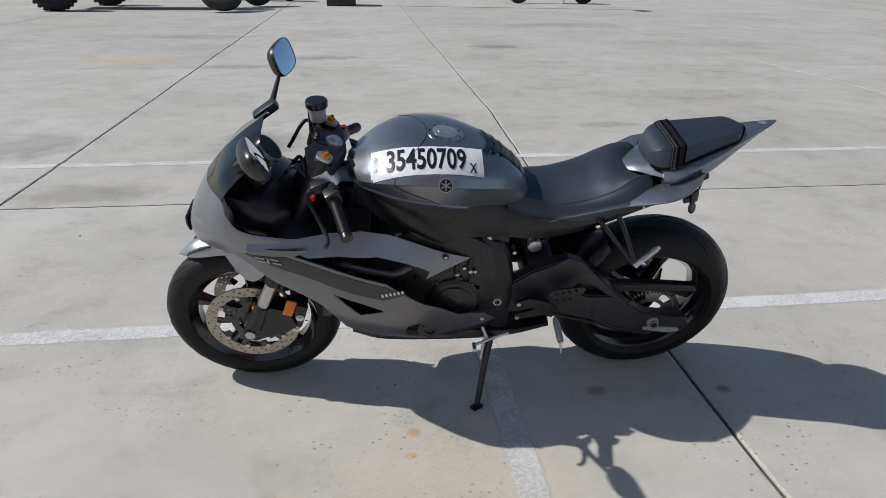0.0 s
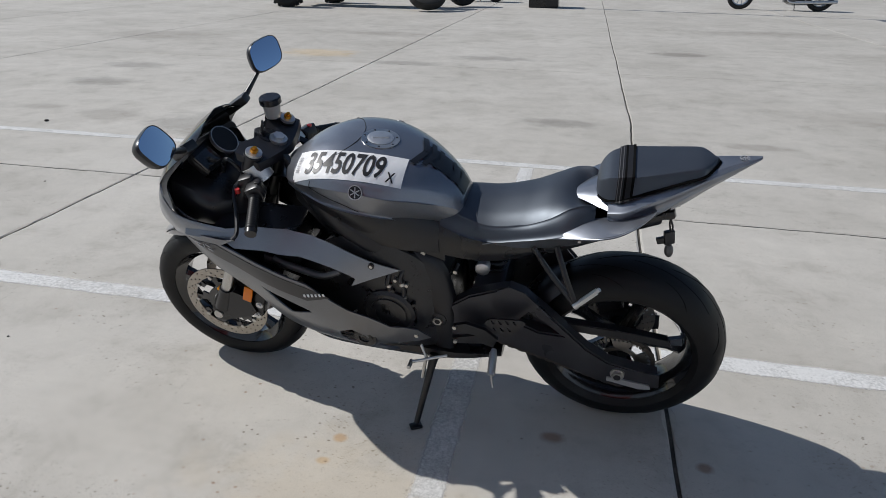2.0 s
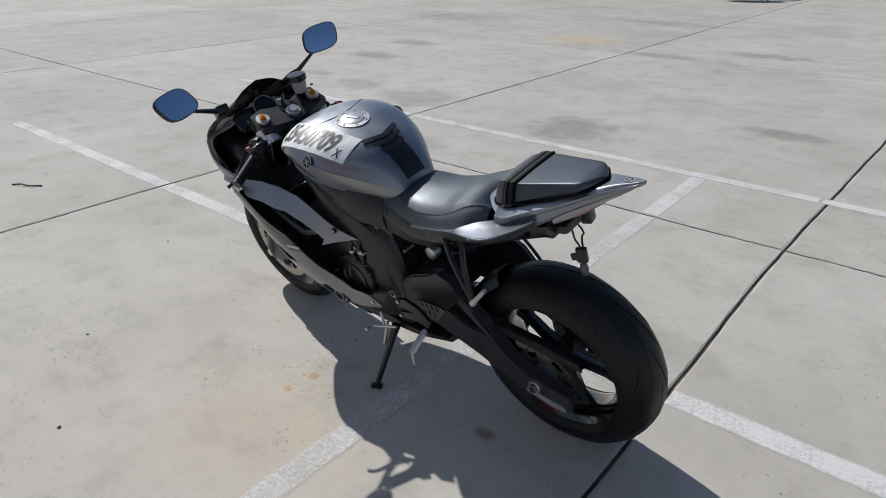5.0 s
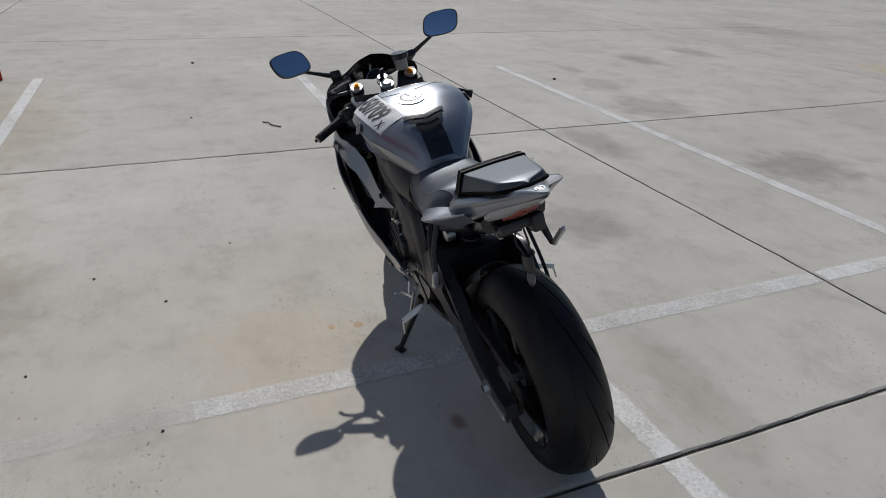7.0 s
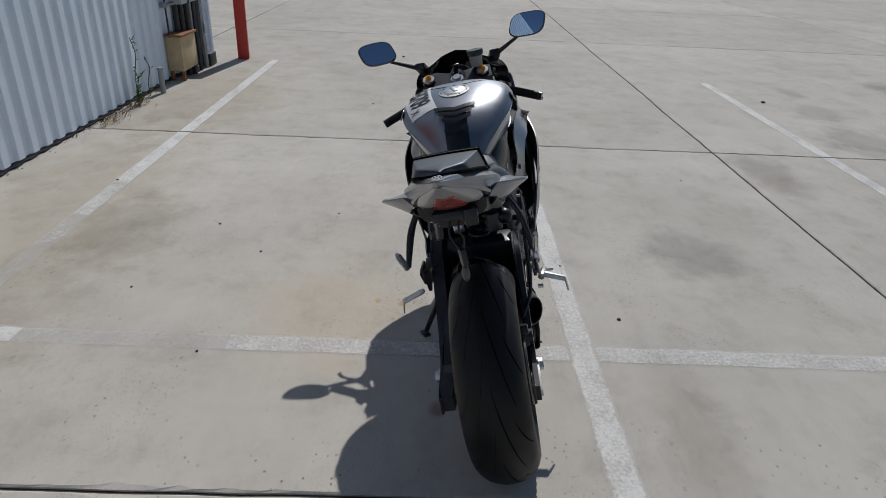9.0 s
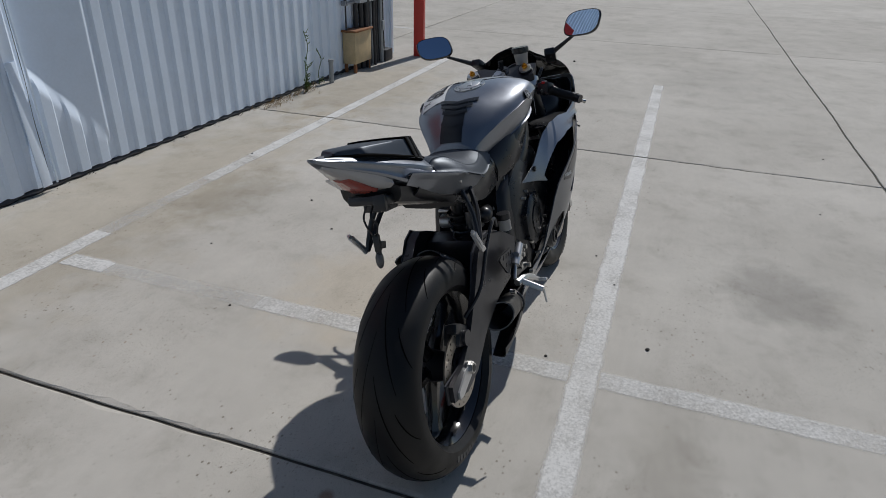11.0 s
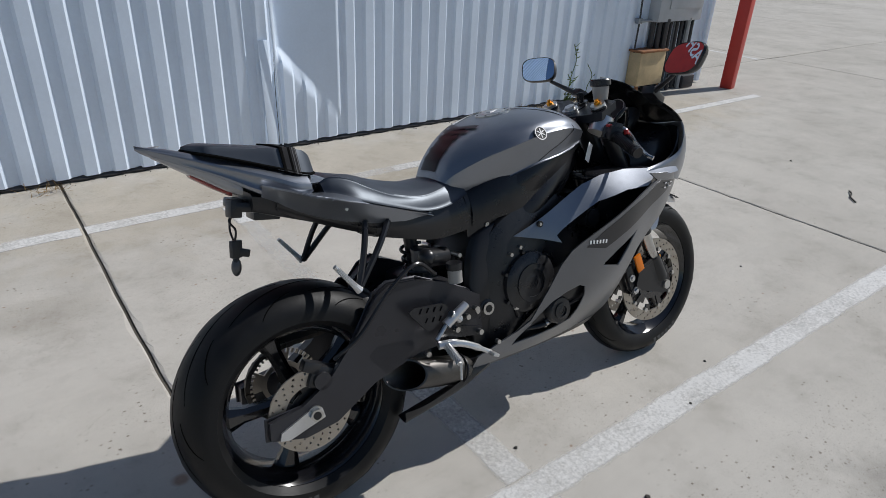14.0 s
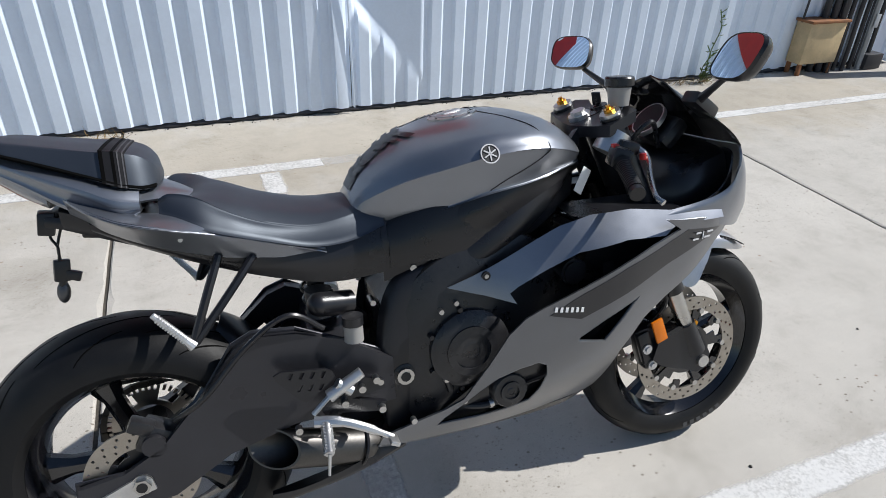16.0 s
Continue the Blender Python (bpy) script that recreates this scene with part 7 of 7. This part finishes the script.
for s in (-1, 1):
    root, end = Vector((1.105, s * 0.114 + 0.003, 0.925)), Vector((1.040, s * 0.311 + 0.004, 0.860))
    d = (end - root).normalized()
    bm = B()
    cyl(bm, root + Vector((0.014, 0, 0.022)), root - Vector((0.014, 0, 0.025)), 0.036, seg=20)
    part("bar_clamp", bm, mat_alu, bar)
    bm = B()
    cyl(bm, root, root + d * 0.12, 0.0115, seg=12)
    part("bar_tube", bm, mat_black, bar)
    bm = B()
    prof, rad = [root + d * 0.105, root + d * 0.112], [0.021, 0.0165]
    for k in range(13):
        q = 0.116 + k * 0.0072
        prof += [root + d * q, root + d * (q + 0.001), root + d * (q + 0.004), root + d * (q + 0.005)]
        rad += [0.0163, 0.0168, 0.0168, 0.0163]
    tube(bm, prof + [root + d * 0.212, root + d * 0.218], rad + [0.0165, 0.018], 16)
    part("grip", bm, mat_rubber, bar, "black rubber grip")
    bm = B()
    cyl(bm, root + d * 0.216, root + d * 0.234, 0.0165, seg=14)
    part("bar_end", bm, mat_black, bar)
    bm = B()
    q = root + d * 0.075
    box(bm, q, (0.044, 0.055, 0.046), (0, 20, s * 18), 0.008)
    part("switch_housing", bm, mat_black, bar)
    bm = B()
    box(bm, q + Vector((-0.012, 0, 0.027)), (0.014, 0.014, 0.008), (0, 0, 0), 0.002)
    part("switch_button", bm, mat_red if s < 0 else mat_black, bar)
    bm = B()
    lv = [root + d * 0.05 + Vector((0.045, 0, 0.01)), root + d * 0.085 + Vector((0.07, 0, -0.002)), root + d * 0.15 + Vector((0.058, 0, -0.012)), root + d * 0.215 + Vector((0.05, 0, -0.018)), root + d * 0.24 + Vector((0.062, 0, -0.022))]
    tube(bm, spline(lv, 24), [0.008] * 5 + [0.006] * 18 + [0.007] * 2, 8)
    part("hand_lever", bm, mat_black if s > 0 else mat_steel, bar, "adjustable lever")
    bm = B()
    cyl(bm, lv[1] + Vector((-0.012, 0, -0.004)), lv[1] + Vector((-0.012, 0, 0.010)), 0.0075, seg=12)
    part("lever_adjuster", bm, mat_red, bar, "red anodised lever adjuster")
    bm = B()
    box(bm, root + d * 0.045 + Vector((0.03, 0, 0.006)), (0.045, 0.04, 0.03), (0, 15, s * 15), 0.008)
    part("perch", bm, mat_black, bar)
# front brake reservoir
res = new("brake_reservoir")
res.parent = bike
rx, ry, rz = 1.136, -0.084, 1.003
bm = B()
tube(bm, [(rx, ry, rz), (rx, ry, rz + 0.042)], [0.023, 0.028], 20)
part("cup", bm, mat_tank_plastic, res, "cloudy plastic fluid cup")
bm = B()
tube(bm, [(rx, ry, rz + 0.042), (rx, ry, rz + 0.046), (rx, ry, rz + 0.062), (rx, ry, rz + 0.066)], [0.028, 0.034, 0.034, 0.031], 22)
part("lid", bm, mat_black, res, "ribbed black lid")
bm = B()
tube(bm, [(rx + 0.022, ry, rz + 0.06), (rx + 0.024, ry, rz), (rx + 0.02, ry + 0.03, rz - 0.05)], 0.006, 8)
curve_tube(bm, [(rx, ry, rz), (rx + 0.01, ry - 0.01, rz - 0.04), (rx + 0.03, ry + 0.01, rz - 0.06)], 0.007, 10, 8)
part("bracket", bm, mat_black, res)
# dash
dash = new("instrument_cluster")
dash.parent = bike
bm = B()
box(bm, (1.312, 0.02, 0.920), (0.045, 0.19, 0.085), (0, 42, 0), 0.02)
part("housing", bm, mat_black, dash)
m_dial = pose(1.284, -0.004, 0.948, 0, 42, 0) @ pose(0, 0, 0, 0, 0, 90)
for name, prof, mt in (("dial_rim", [(0.043, -0.004), (0.047, -0.003), (0.047, 0.010), (0.043, 0.010)], mat_alu), ("dial_face", [(0.0, 0.010), (0.044, 0.010), (0.044, 0.004), (0.0, 0.004)], mat_ink)):
    bm = B()
    lathe(bm, prof, (0, 0, 0), 32, closed=name == "dial_rim")
    moved(bm, m_dial)
    part(name, bm, mt, dash)
bm = B()
box(bm, (1.290, 0.088, 0.934), (0.012, 0.080, 0.055), (0, 42, 0), 0.004)
part("display", bm, mat_gloss, dash)
for run_ in ([(1.24, 0.10, 0.90), (1.19, 0.13, 0.965), (1.15, 0.12, 0.90), (1.20, 0.09, 0.82)],
             [(1.24, -0.10, 0.90), (1.18, -0.15, 0.97), (1.14, -0.12, 0.90), (1.20, -0.09, 0.80)],
             [(1.22, 0.02, 0.90), (1.18, 0.05, 0.95), (1.17, 0.06, 0.86), (1.20, 0.05, 0.78)]):
    bm = B()
    curve_tube(bm, run_, 0.006, 20, 8)
    part("control_cable", bm, mat_black, bike)
bm = B()
loft(bm, [(1.40, [(0, 0.90), (0.12, 0.89), (0.16, 0.86), (0.14, 0.74), (0, 0.72)]), (1.28, [(0, 0.88), (0.12, 0.86), (0.17, 0.82), (0.15, 0.72), (0, 0.70)]), (1.22, [(0, 0.84), (0.10, 0.82), (0.13, 0.80), (0.12, 0.70), (0, 0.68)])], 8, 12)
part("headlight_back", bm, mat_black, bike)


def mirror(side, c, toe, up):
    mr = new("mirror")
    mr.parent = bike
    foot_ = Vector((1.290, side * 0.158, 1.004))
    c = Vector(c)
    # the head: x backwards out of the glass
    back = Vector((-math.cos(radians(up)) * math.cos(radians(toe)), -side * math.cos(radians(up)) * math.sin(radians(toe)), math.sin(radians(up))))
    u = Vector((0, 0, 1)).cross(back).normalized()
    w = back.cross(u)
    shape = []
    for k in range(40):
        t = 2 * math.pi * k / 40
        ct, st = math.cos(t), math.sin(t)
        e = 0.62
        px, pz = abs(ct) ** e * (1 if ct > 0 else -1) * 0.072, abs(st) ** e * (1 if st > 0 else -1) * 0.048
        px += pz * 0.22 * (1 if u.y * side > 0 else -1)
        shape.append((px, pz))

    def ring(bm, scale, depth):
        return [bm.verts.new(c + u * px * scale + w * pz * scale + back * depth) for px, pz in shape]

    bm = B()
    rings = [ring(bm, 0.955, 0.0), ring(bm, 1.0, 0.003), ring(bm, 1.04, -0.005), ring(bm, 0.99, -0.016), ring(bm, 0.86, -0.028), ring(bm, 0.62, -0.038), ring(bm, 0.3, -0.043)]
    for r0, r1 in zip(rings, rings[1:]):
        for k in range(40):
            bm.faces.new((r0[k], r0[(k + 1) % 40], r1[(k + 1) % 40], r1[k]))
    bm.faces.new(rings[-1])
    part("shell", bm, mat_black, mr, "black mirror shell")
    bm = B()
    rings = [ring(bm, q, 0.0012 + 0.0032 * (1 - q * q)) for q in (0.965, 0.85, 0.7, 0.55, 0.4, 0.25, 0.1)]
    for r0, r1 in zip(rings, rings[1:]):
        for k in range(40):
            bm.faces.new((r0[k], r0[(k + 1) % 40], r1[(k + 1) % 40], r1[k]))
    bm.faces.new(rings[-1])
    glass = part("glass", bm, mat_mirror, mr, "mirror glass", 60)
    # an even, slightly domed surface
    if glass.data.polygons[0].normal.dot(back) < 0:
        glass.data.flip_normals()
    glass.data.normals_split_custom_set_from_vertices([tuple((back + (v.co - c - back * (v.co - c).dot(back)) * 0.95).normalized()) for v in glass.data.vertices])
    bm = B()
    j = c - back * 0.024 - w * 0.036 - u * (0.040 * (1 if u.y * side > 0 else -1))
    tube(bm, [foot_, foot_ + (j - foot_) * 0.12, foot_ + (j - foot_) * 0.55, foot_ + (j - foot_) * 0.93, j + w * 0.016], [0.014, 0.011, 0.008, 0.0065, 0.010], 10)
    part("arm", bm, mat_black, mr)
    bm = B()
    box(bm, foot_ + Vector((0.015, 0, -0.004)), (0.085, 0.045, 0.03), (0, 32, side * -12), 0.008)
    part("mount", bm, mat_black, mr)


mirror(1, (1.238, 0.329, 1.111), 18, 27)
mirror(-1, (1.254, -0.313, 1.113), 12, 24)

bm = B()
box(bm, (1.008, -0.150, 0.852), (0.06, 0.0015, 0.028), (0, -58, 18), 0.0005)
part("warning_label", bm, mat_white, frame_body, "pale printed label on the frame")

# ---- the far side of the yard ----
mat_far_rubber = grained("dusty_far_rubber", (0.022, 0.021, 0.02), 0.8, vary=0.3, scale=5, relief=0.2)
mat_far_blue = grained("dark_blue_enamel", (0.012, 0.02, 0.06), 0.25, vary=0.1, relief=0, coat=0.6)
mat_far_white = grained("pale_tube_paint", (0.6, 0.6, 0.6), 0.4, vary=0.1, relief=0)


def far_wheel(parent, x, y, R, width, yaw=0.0, camber=0.0, knobs=0, spokes=0, rim=0.55):
    """A road wheel: tyre, rim and hub, standing on the ground."""
    w = new("wheel")
    w.parent = parent
    lean = radians(abs(camber))
    m = pose(x, y, R * math.cos(lean) + width * 0.5 * math.sin(lean), 0, 0, yaw) @ pose(0, 0, 0, camber, 0, 0)
    bm = B()
    h = width / 2
    lathe(bm, [(R * rim, -h * 0.8), (R * 0.8, -h), (R * 0.95, -h * 0.8), (R, -h * 0.4), (R, h * 0.4), (R * 0.95, h * 0.8), (R * 0.8, h), (R * rim, h * 0.8), (R * rim * 0.95, 0)], (0, 0, 0), 36)
    for k in range(knobs):
        a = 2 * math.pi * k / knobs
        for s in (-1, 1):
            box(bm, (R * math.cos(a + s * 0.06), s * h * 0.5, R * math.sin(a + s * 0.06)), (0.07, h * 0.6, 0.05), (0, 90 - math.degrees(a), 0))
    moved(bm, m)
    part("tyre", bm, mat_far_rubber, w)
    bm = B()
    lathe(bm, [(R * rim, -h * 0.75), (R * rim, h * 0.75), (R * rim * 0.9, h * 0.7), (R * rim * 0.86, 0), (R * rim * 0.9, -h * 0.7)], (0, 0, 0), 30)
    moved(bm, m)
    part("rim", bm, mat_alu if spokes else mat_pipe, w)
    bm = B()
    lathe(bm, [(0.0, -h * 0.6), (R * 0.16, -h * 0.6), (R * 0.2, 0), (R * 0.16, h * 0.6), (0.0, h * 0.6)], (0, 0, 0), 16, closed=False)
    if not spokes:
        lathe(bm, [(R * 0.1, 0.02), (R * rim * 0.9, 0.03), (R * rim * 0.9, -0.03), (R * 0.1, -0.02)], (0, 0, 0), 24)
    moved(bm, m)
    part("hub", bm, mat_conduit if spokes else mat_dark_conduit, w)
    for k in range(spokes):
        a = 2 * math.pi * k / spokes
        bm = B()
        cyl(bm, (R * 0.12 * math.cos(a), 0, R * 0.12 * math.sin(a)), (R * rim * 0.9 * math.cos(a), 0, R * rim * 0.9 * math.sin(a)), 0.012, seg=6)
        moved(bm, m)
        part("spoke", bm, mat_alu, w)
    return w


# lamp pole on its dark footing
pole = thing("lamp_pole", "grey steel lamp pole on a dark square footing", "lamp pole")
bm = B()
box(bm, (-0.35, 22.7, 0.42), (0.92, 0.92, 0.84), bevel=0.03)
part("footing", bm, mat_black, pole, "dark painted concrete footing")
bm = B()
cyl(bm, (-0.35, 22.7, 0.84), (-0.35, 22.7, 9.2), 0.09, 0.06, 16)
part("mast", bm, mat_conduit, pole)
bm = B()
box(bm, (-0.35, 22.7, 0.86), (0.34, 0.34, 0.04), bevel=0.006)
part("base_plate", bm, mat_conduit, pole)
bm = B()
box(bm, (-0.35, 22.25, 9.2), (0.34, 0.62, 0.14), bevel=0.03)
part("lamp_head", bm, mat_grey_box, pole)

# long off-road buggy with big knobbly tyres
buggy = thing("off_road_buggy", "dark off-road buggy on big knobbly tyres", "vehicle")
far_wheel(buggy, -7.95, 19.9, 0.60, 0.5, 8, 0, 26, 0)
far_wheel(buggy, -7.3, 22.1, 0.60, 0.5, 8, 0, 26, 0)
far_wheel(buggy, -3.55, 19.75, 0.56, 0.30, 20, -52, 0, 0)
far_wheel(buggy, -2.9, 21.9, 0.56, 0.34, 40, -10, 0, 0)
for y in (20.5, 21.5):
    bm = B()
    tube(bm, [(-8.6, y, 0.95), (-7.5, y, 0.62), (-4.4, y, 0.62), (-3.2, y, 0.85)], 0.05, 10)
    part("side_rail", bm, mat_black, buggy)
bm = B()
box(bm, (-6.0, 21.0, 0.64), (3.6, 0.98, 0.08), bevel=0.02)
part("floor_pan", bm, mat_black, buggy)
bm = B()
loft(bm, [(-8.3, [(0, 1.5), (0.3, 1.45), (0.45, 1.2), (0.4, 0.8), (0, 0.78)]), (-6.8, [(0, 1.7), (0.4, 1.6), (0.55, 1.2), (0.5, 0.7), (0, 0.68)]), (-4.6, [(0, 1.35), (0.4, 1.3), (0.5, 1.05), (0.45, 0.7), (0, 0.68)]), (-3.3, [(0, 1.05), (0.2, 1.0), (0.25, 0.9), (0.2, 0.75), (0, 0.74)])], 8, 18)
moved(bm, Matrix.Translation((0, 21.0, 0)))
part("body", bm, mat_far_blue, buggy, "dark body shell")
for y, dy in ((20.5, -0.55), (21.5, 0.45)):
    for dz in (0.0, 0.22):
        bm = B()
        cyl(bm, (-3.9, y, 0.62 + dz), (-3.35, y + dy, 0.5 + dz * 0.8), 0.035, seg=8)
        part("suspension_arm", bm, mat_far_white, buggy)
    bm = B()
    cyl(bm, (-3.8, y, 1.3), (-3.4, y + dy, 0.55), 0.05, seg=8)
    part("shock_absorber", bm, mat_far_white, buggy)
bm = B()
cyl(bm, (-7.95, 19.9, 0.6), (-7.3, 22.1, 0.6), 0.06, seg=10)
part("rear_axle", bm, mat_black, buggy)
bm = B()
tube(bm, [(-5.6, 20.45, 0.60), (-5.75, 20.3, 0.42), (-6.0, 20.25, 0.36), (-6.2, 20.3, 0.36)], 0.025, 8)
part("side_step", bm, mat_black, buggy)


def far_bike(x, y, yaw, label, body, length=1.65, R=0.34):
    b = thing("parked_motorcycle", label, "motorcycle", pose(x, y, 0, 0, 0, yaw) @ pose(0, 0, 0, 8, 0, 0), "motorcycles across the yard")
    far_wheel(b, 0.0, 0.0, R, 0.17, spokes=10, rim=0.68)
    far_wheel(b, length, 0.0, R, 0.13, spokes=10, rim=0.7)
    bm = B()
    loft(bm, [(0.45, [(0, 0.72), (0.1, 0.7), (0.15, 0.5), (0.12, 0.28), (0, 0.26)]), (0.75, [(0, 0.78), (0.14, 0.74), (0.2, 0.5), (0.15, 0.24), (0, 0.22)]), (1.05, [(0, 0.72), (0.1, 0.68), (0.14, 0.5), (0.12, 0.28), (0, 0.26)])], 8, 14)
    part("engine", bm, mat_pipe, b)
    for s in (-1, 1):
        bm = B()
        lathe(bm, [(0.0, s * 0.18), (0.10, s * 0.18), (0.11, s * 0.205), (0.06, s * 0.22), (0.0, s * 0.22)], (0.68, 0, 0.42), 20, closed=False)
        part("engine_cover", bm, mat_alu, b)
        bm = B()
        tube(bm, spline([(1.0, s * 0.14, 0.45), (0.9, s * 0.2, 0.24), (0.4, s * 0.24, 0.24), (-0.45, s * 0.25, 0.27)], 16), [0.025] * 8 + [0.05] * 9, 10)
        part("exhaust_pipe", bm, mat_alu, b)
        bm = B()
        cyl(bm, (length, s * 0.1, R), (length - 0.34, s * 0.1, 1.0), 0.026, seg=10)
        part("fork_leg", bm, mat_alu, b)
        bm = B()
        box(bm, (0.12, s * 0.22, 0.56), (0.55, 0.16, 0.34), bevel=0.05)
        part("saddlebag", bm, body, b)
    bm = B()
    loft(bm, [(0.62, [(0, 0.88), (0.1, 0.86), (0.14, 0.8), (0.1, 0.74), (0, 0.73)]), (0.85, [(0, 0.98), (0.14, 0.94), (0.19, 0.86), (0.14, 0.76), (0, 0.75)]), (1.15, [(0, 1.0), (0.08, 0.97), (0.1, 0.9), (0.08, 0.84), (0, 0.83)])], 8, 16)
    part("fuel_tank", bm, body, b)
    bm = B()
    loft(bm, [(-0.15, [(0, 0.84), (0.12, 0.83), (0.15, 0.78), (0.12, 0.73), (0, 0.72)]), (0.3, [(0, 0.76), (0.15, 0.75), (0.18, 0.71), (0.14, 0.66), (0, 0.65)]), (0.64, [(0, 0.82), (0.08, 0.81), (0.1, 0.77), (0.08, 0.73), (0, 0.72)])], 8, 14)
    part("seat", bm, mat_vinyl, b)
    for cx in (0.0, length):
        net = [[(cx + (R + 0.05) * math.cos(radians(a)), y2, (R + 0.05) * math.sin(radians(a)) + R - (0.05 if abs(y2) > 0.08 else 0)) for y2 in (-0.1, -0.07, 0.0, 0.07, 0.1)] for a in (35, 60, 90, 120, 145)]
        bm = B()
        patch(bm, net, 0.006, 8, 14)
        part("fender", bm, body, b)
    bm = B()
    tube(bm, spline([(length - 0.55, -0.42, 1.05), (length - 0.42, -0.3, 1.12), (length - 0.36, 0.0, 1.06), (length - 0.42, 0.3, 1.12), (length - 0.55, 0.42, 1.05)], 20), 0.014, 8)
    part("handlebar", bm, mat_alu, b)
    bm = B()
    cyl(bm, (length - 0.2, 0, 0.95), (length - 0.36, 0, 0.95), 0.09, 0.06, 16)
    part("headlamp", bm, mat_alu, b)
    bm = B()
    cyl(bm, (0.7, -0.12, 0.3), (0.62, -0.3, 0.035), 0.014, seg=8)
    part("side_stand", bm, mat_black, b)


far_bike(8.2, 24.0, 178, "dark blue cruiser motorcycle with chrome pipes on its stand", mat_far_blue, 2.4 * 0.98, 0.40)
far_bike(-2.2, 24.6, 172, "black motorcycle parked across the yard", mat_black, 1.6, 0.36)

# ---- concrete slabs ----
def wob(k, s, axis):
    """How far a joint strays from its line."""
    lean = 0.035 * min(3.0, max(0.0, s - 3.8)) if axis == 1 and k == 8 else 0.0
    return lean + 0.012 * noise.noise(Vector((s * 0.9, k * 3.1, axis * 7.7))) + 0.004 * noise.noise(Vector((s * 6.0, k * 1.7, axis * 3.3)))


def slab(i, j):
    x0, x1, y0, y1 = JX[i], JX[i + 1], JY[j], JY[j + 1]
    near = -8 < x0 < 7 and -7 < y0 < 17
    n = 110 if near else 6
    gap = 0.0075
    ring = []
    low0, low1 = x0 + wob(i, y0, 1), x1 + wob(i + 1, y0, 1)
    top0, top1 = x0 + wob(i, y1, 1), x1 + wob(i + 1, y1, 1)
    for f in range(n):
        x = low0 + gap + (low1 - low0 - 2 * gap) * f / n
        ring.append((x, y0 + gap + wob(j, x, 0)))
    for f in range(n):
        y = y0 + gap + (y1 - y0 - 2 * gap) * f / n
        ring.append((x1 - gap + wob(i + 1, y, 1), y))
    for f in range(n):
        x = top1 - gap - (top1 - top0 - 2 * gap) * f / n
        ring.append((x, y1 - gap + wob(j + 1, x, 0)))
    for f in range(n):
        y = y1 - gap - (y1 - y0 - 2 * gap) * f / n
        ring.append((x0 + gap + wob(i, y, 1), y))
    cx, cy = (x0 + x1) / 2, (y0 + y1) / 2
    me = bpy.data.meshes.new("slab")
    m = len(ring)
    vs = []
    for k, (x, y) in enumerate(ring):
        chip = max(0.0, noise.noise(Vector((x * 9, y * 9, 1.5)))) * 0.026 + max(0.0, noise.noise(Vector((x * 31, y * 31, 4.5)))) * 0.014
        d = Vector((cx - x, cy - y)).normalized() * (0.005 + chip)
        vs += [(x, y, -0.011), (x, y, -0.004), (x + d.x, y + d.y, 0.0)]
    faces = []
    for k in range(m):
        a, c = 3 * k, 3 * ((k + 1) % m)
        faces += [(a, c, c + 1, a + 1), (a + 1, c + 1, c + 2, a + 2)]
    faces.append([3 * k + 2 for k in range(m)])
    me.from_pydata(vs, [], faces)
    me.materials.append(mat_concrete)
    ob = new("slab", me)
    ob.parent = ground


for i in range(len(JX) - 1):
    for j in range(len(JY) - 1):
        slab(i, j)
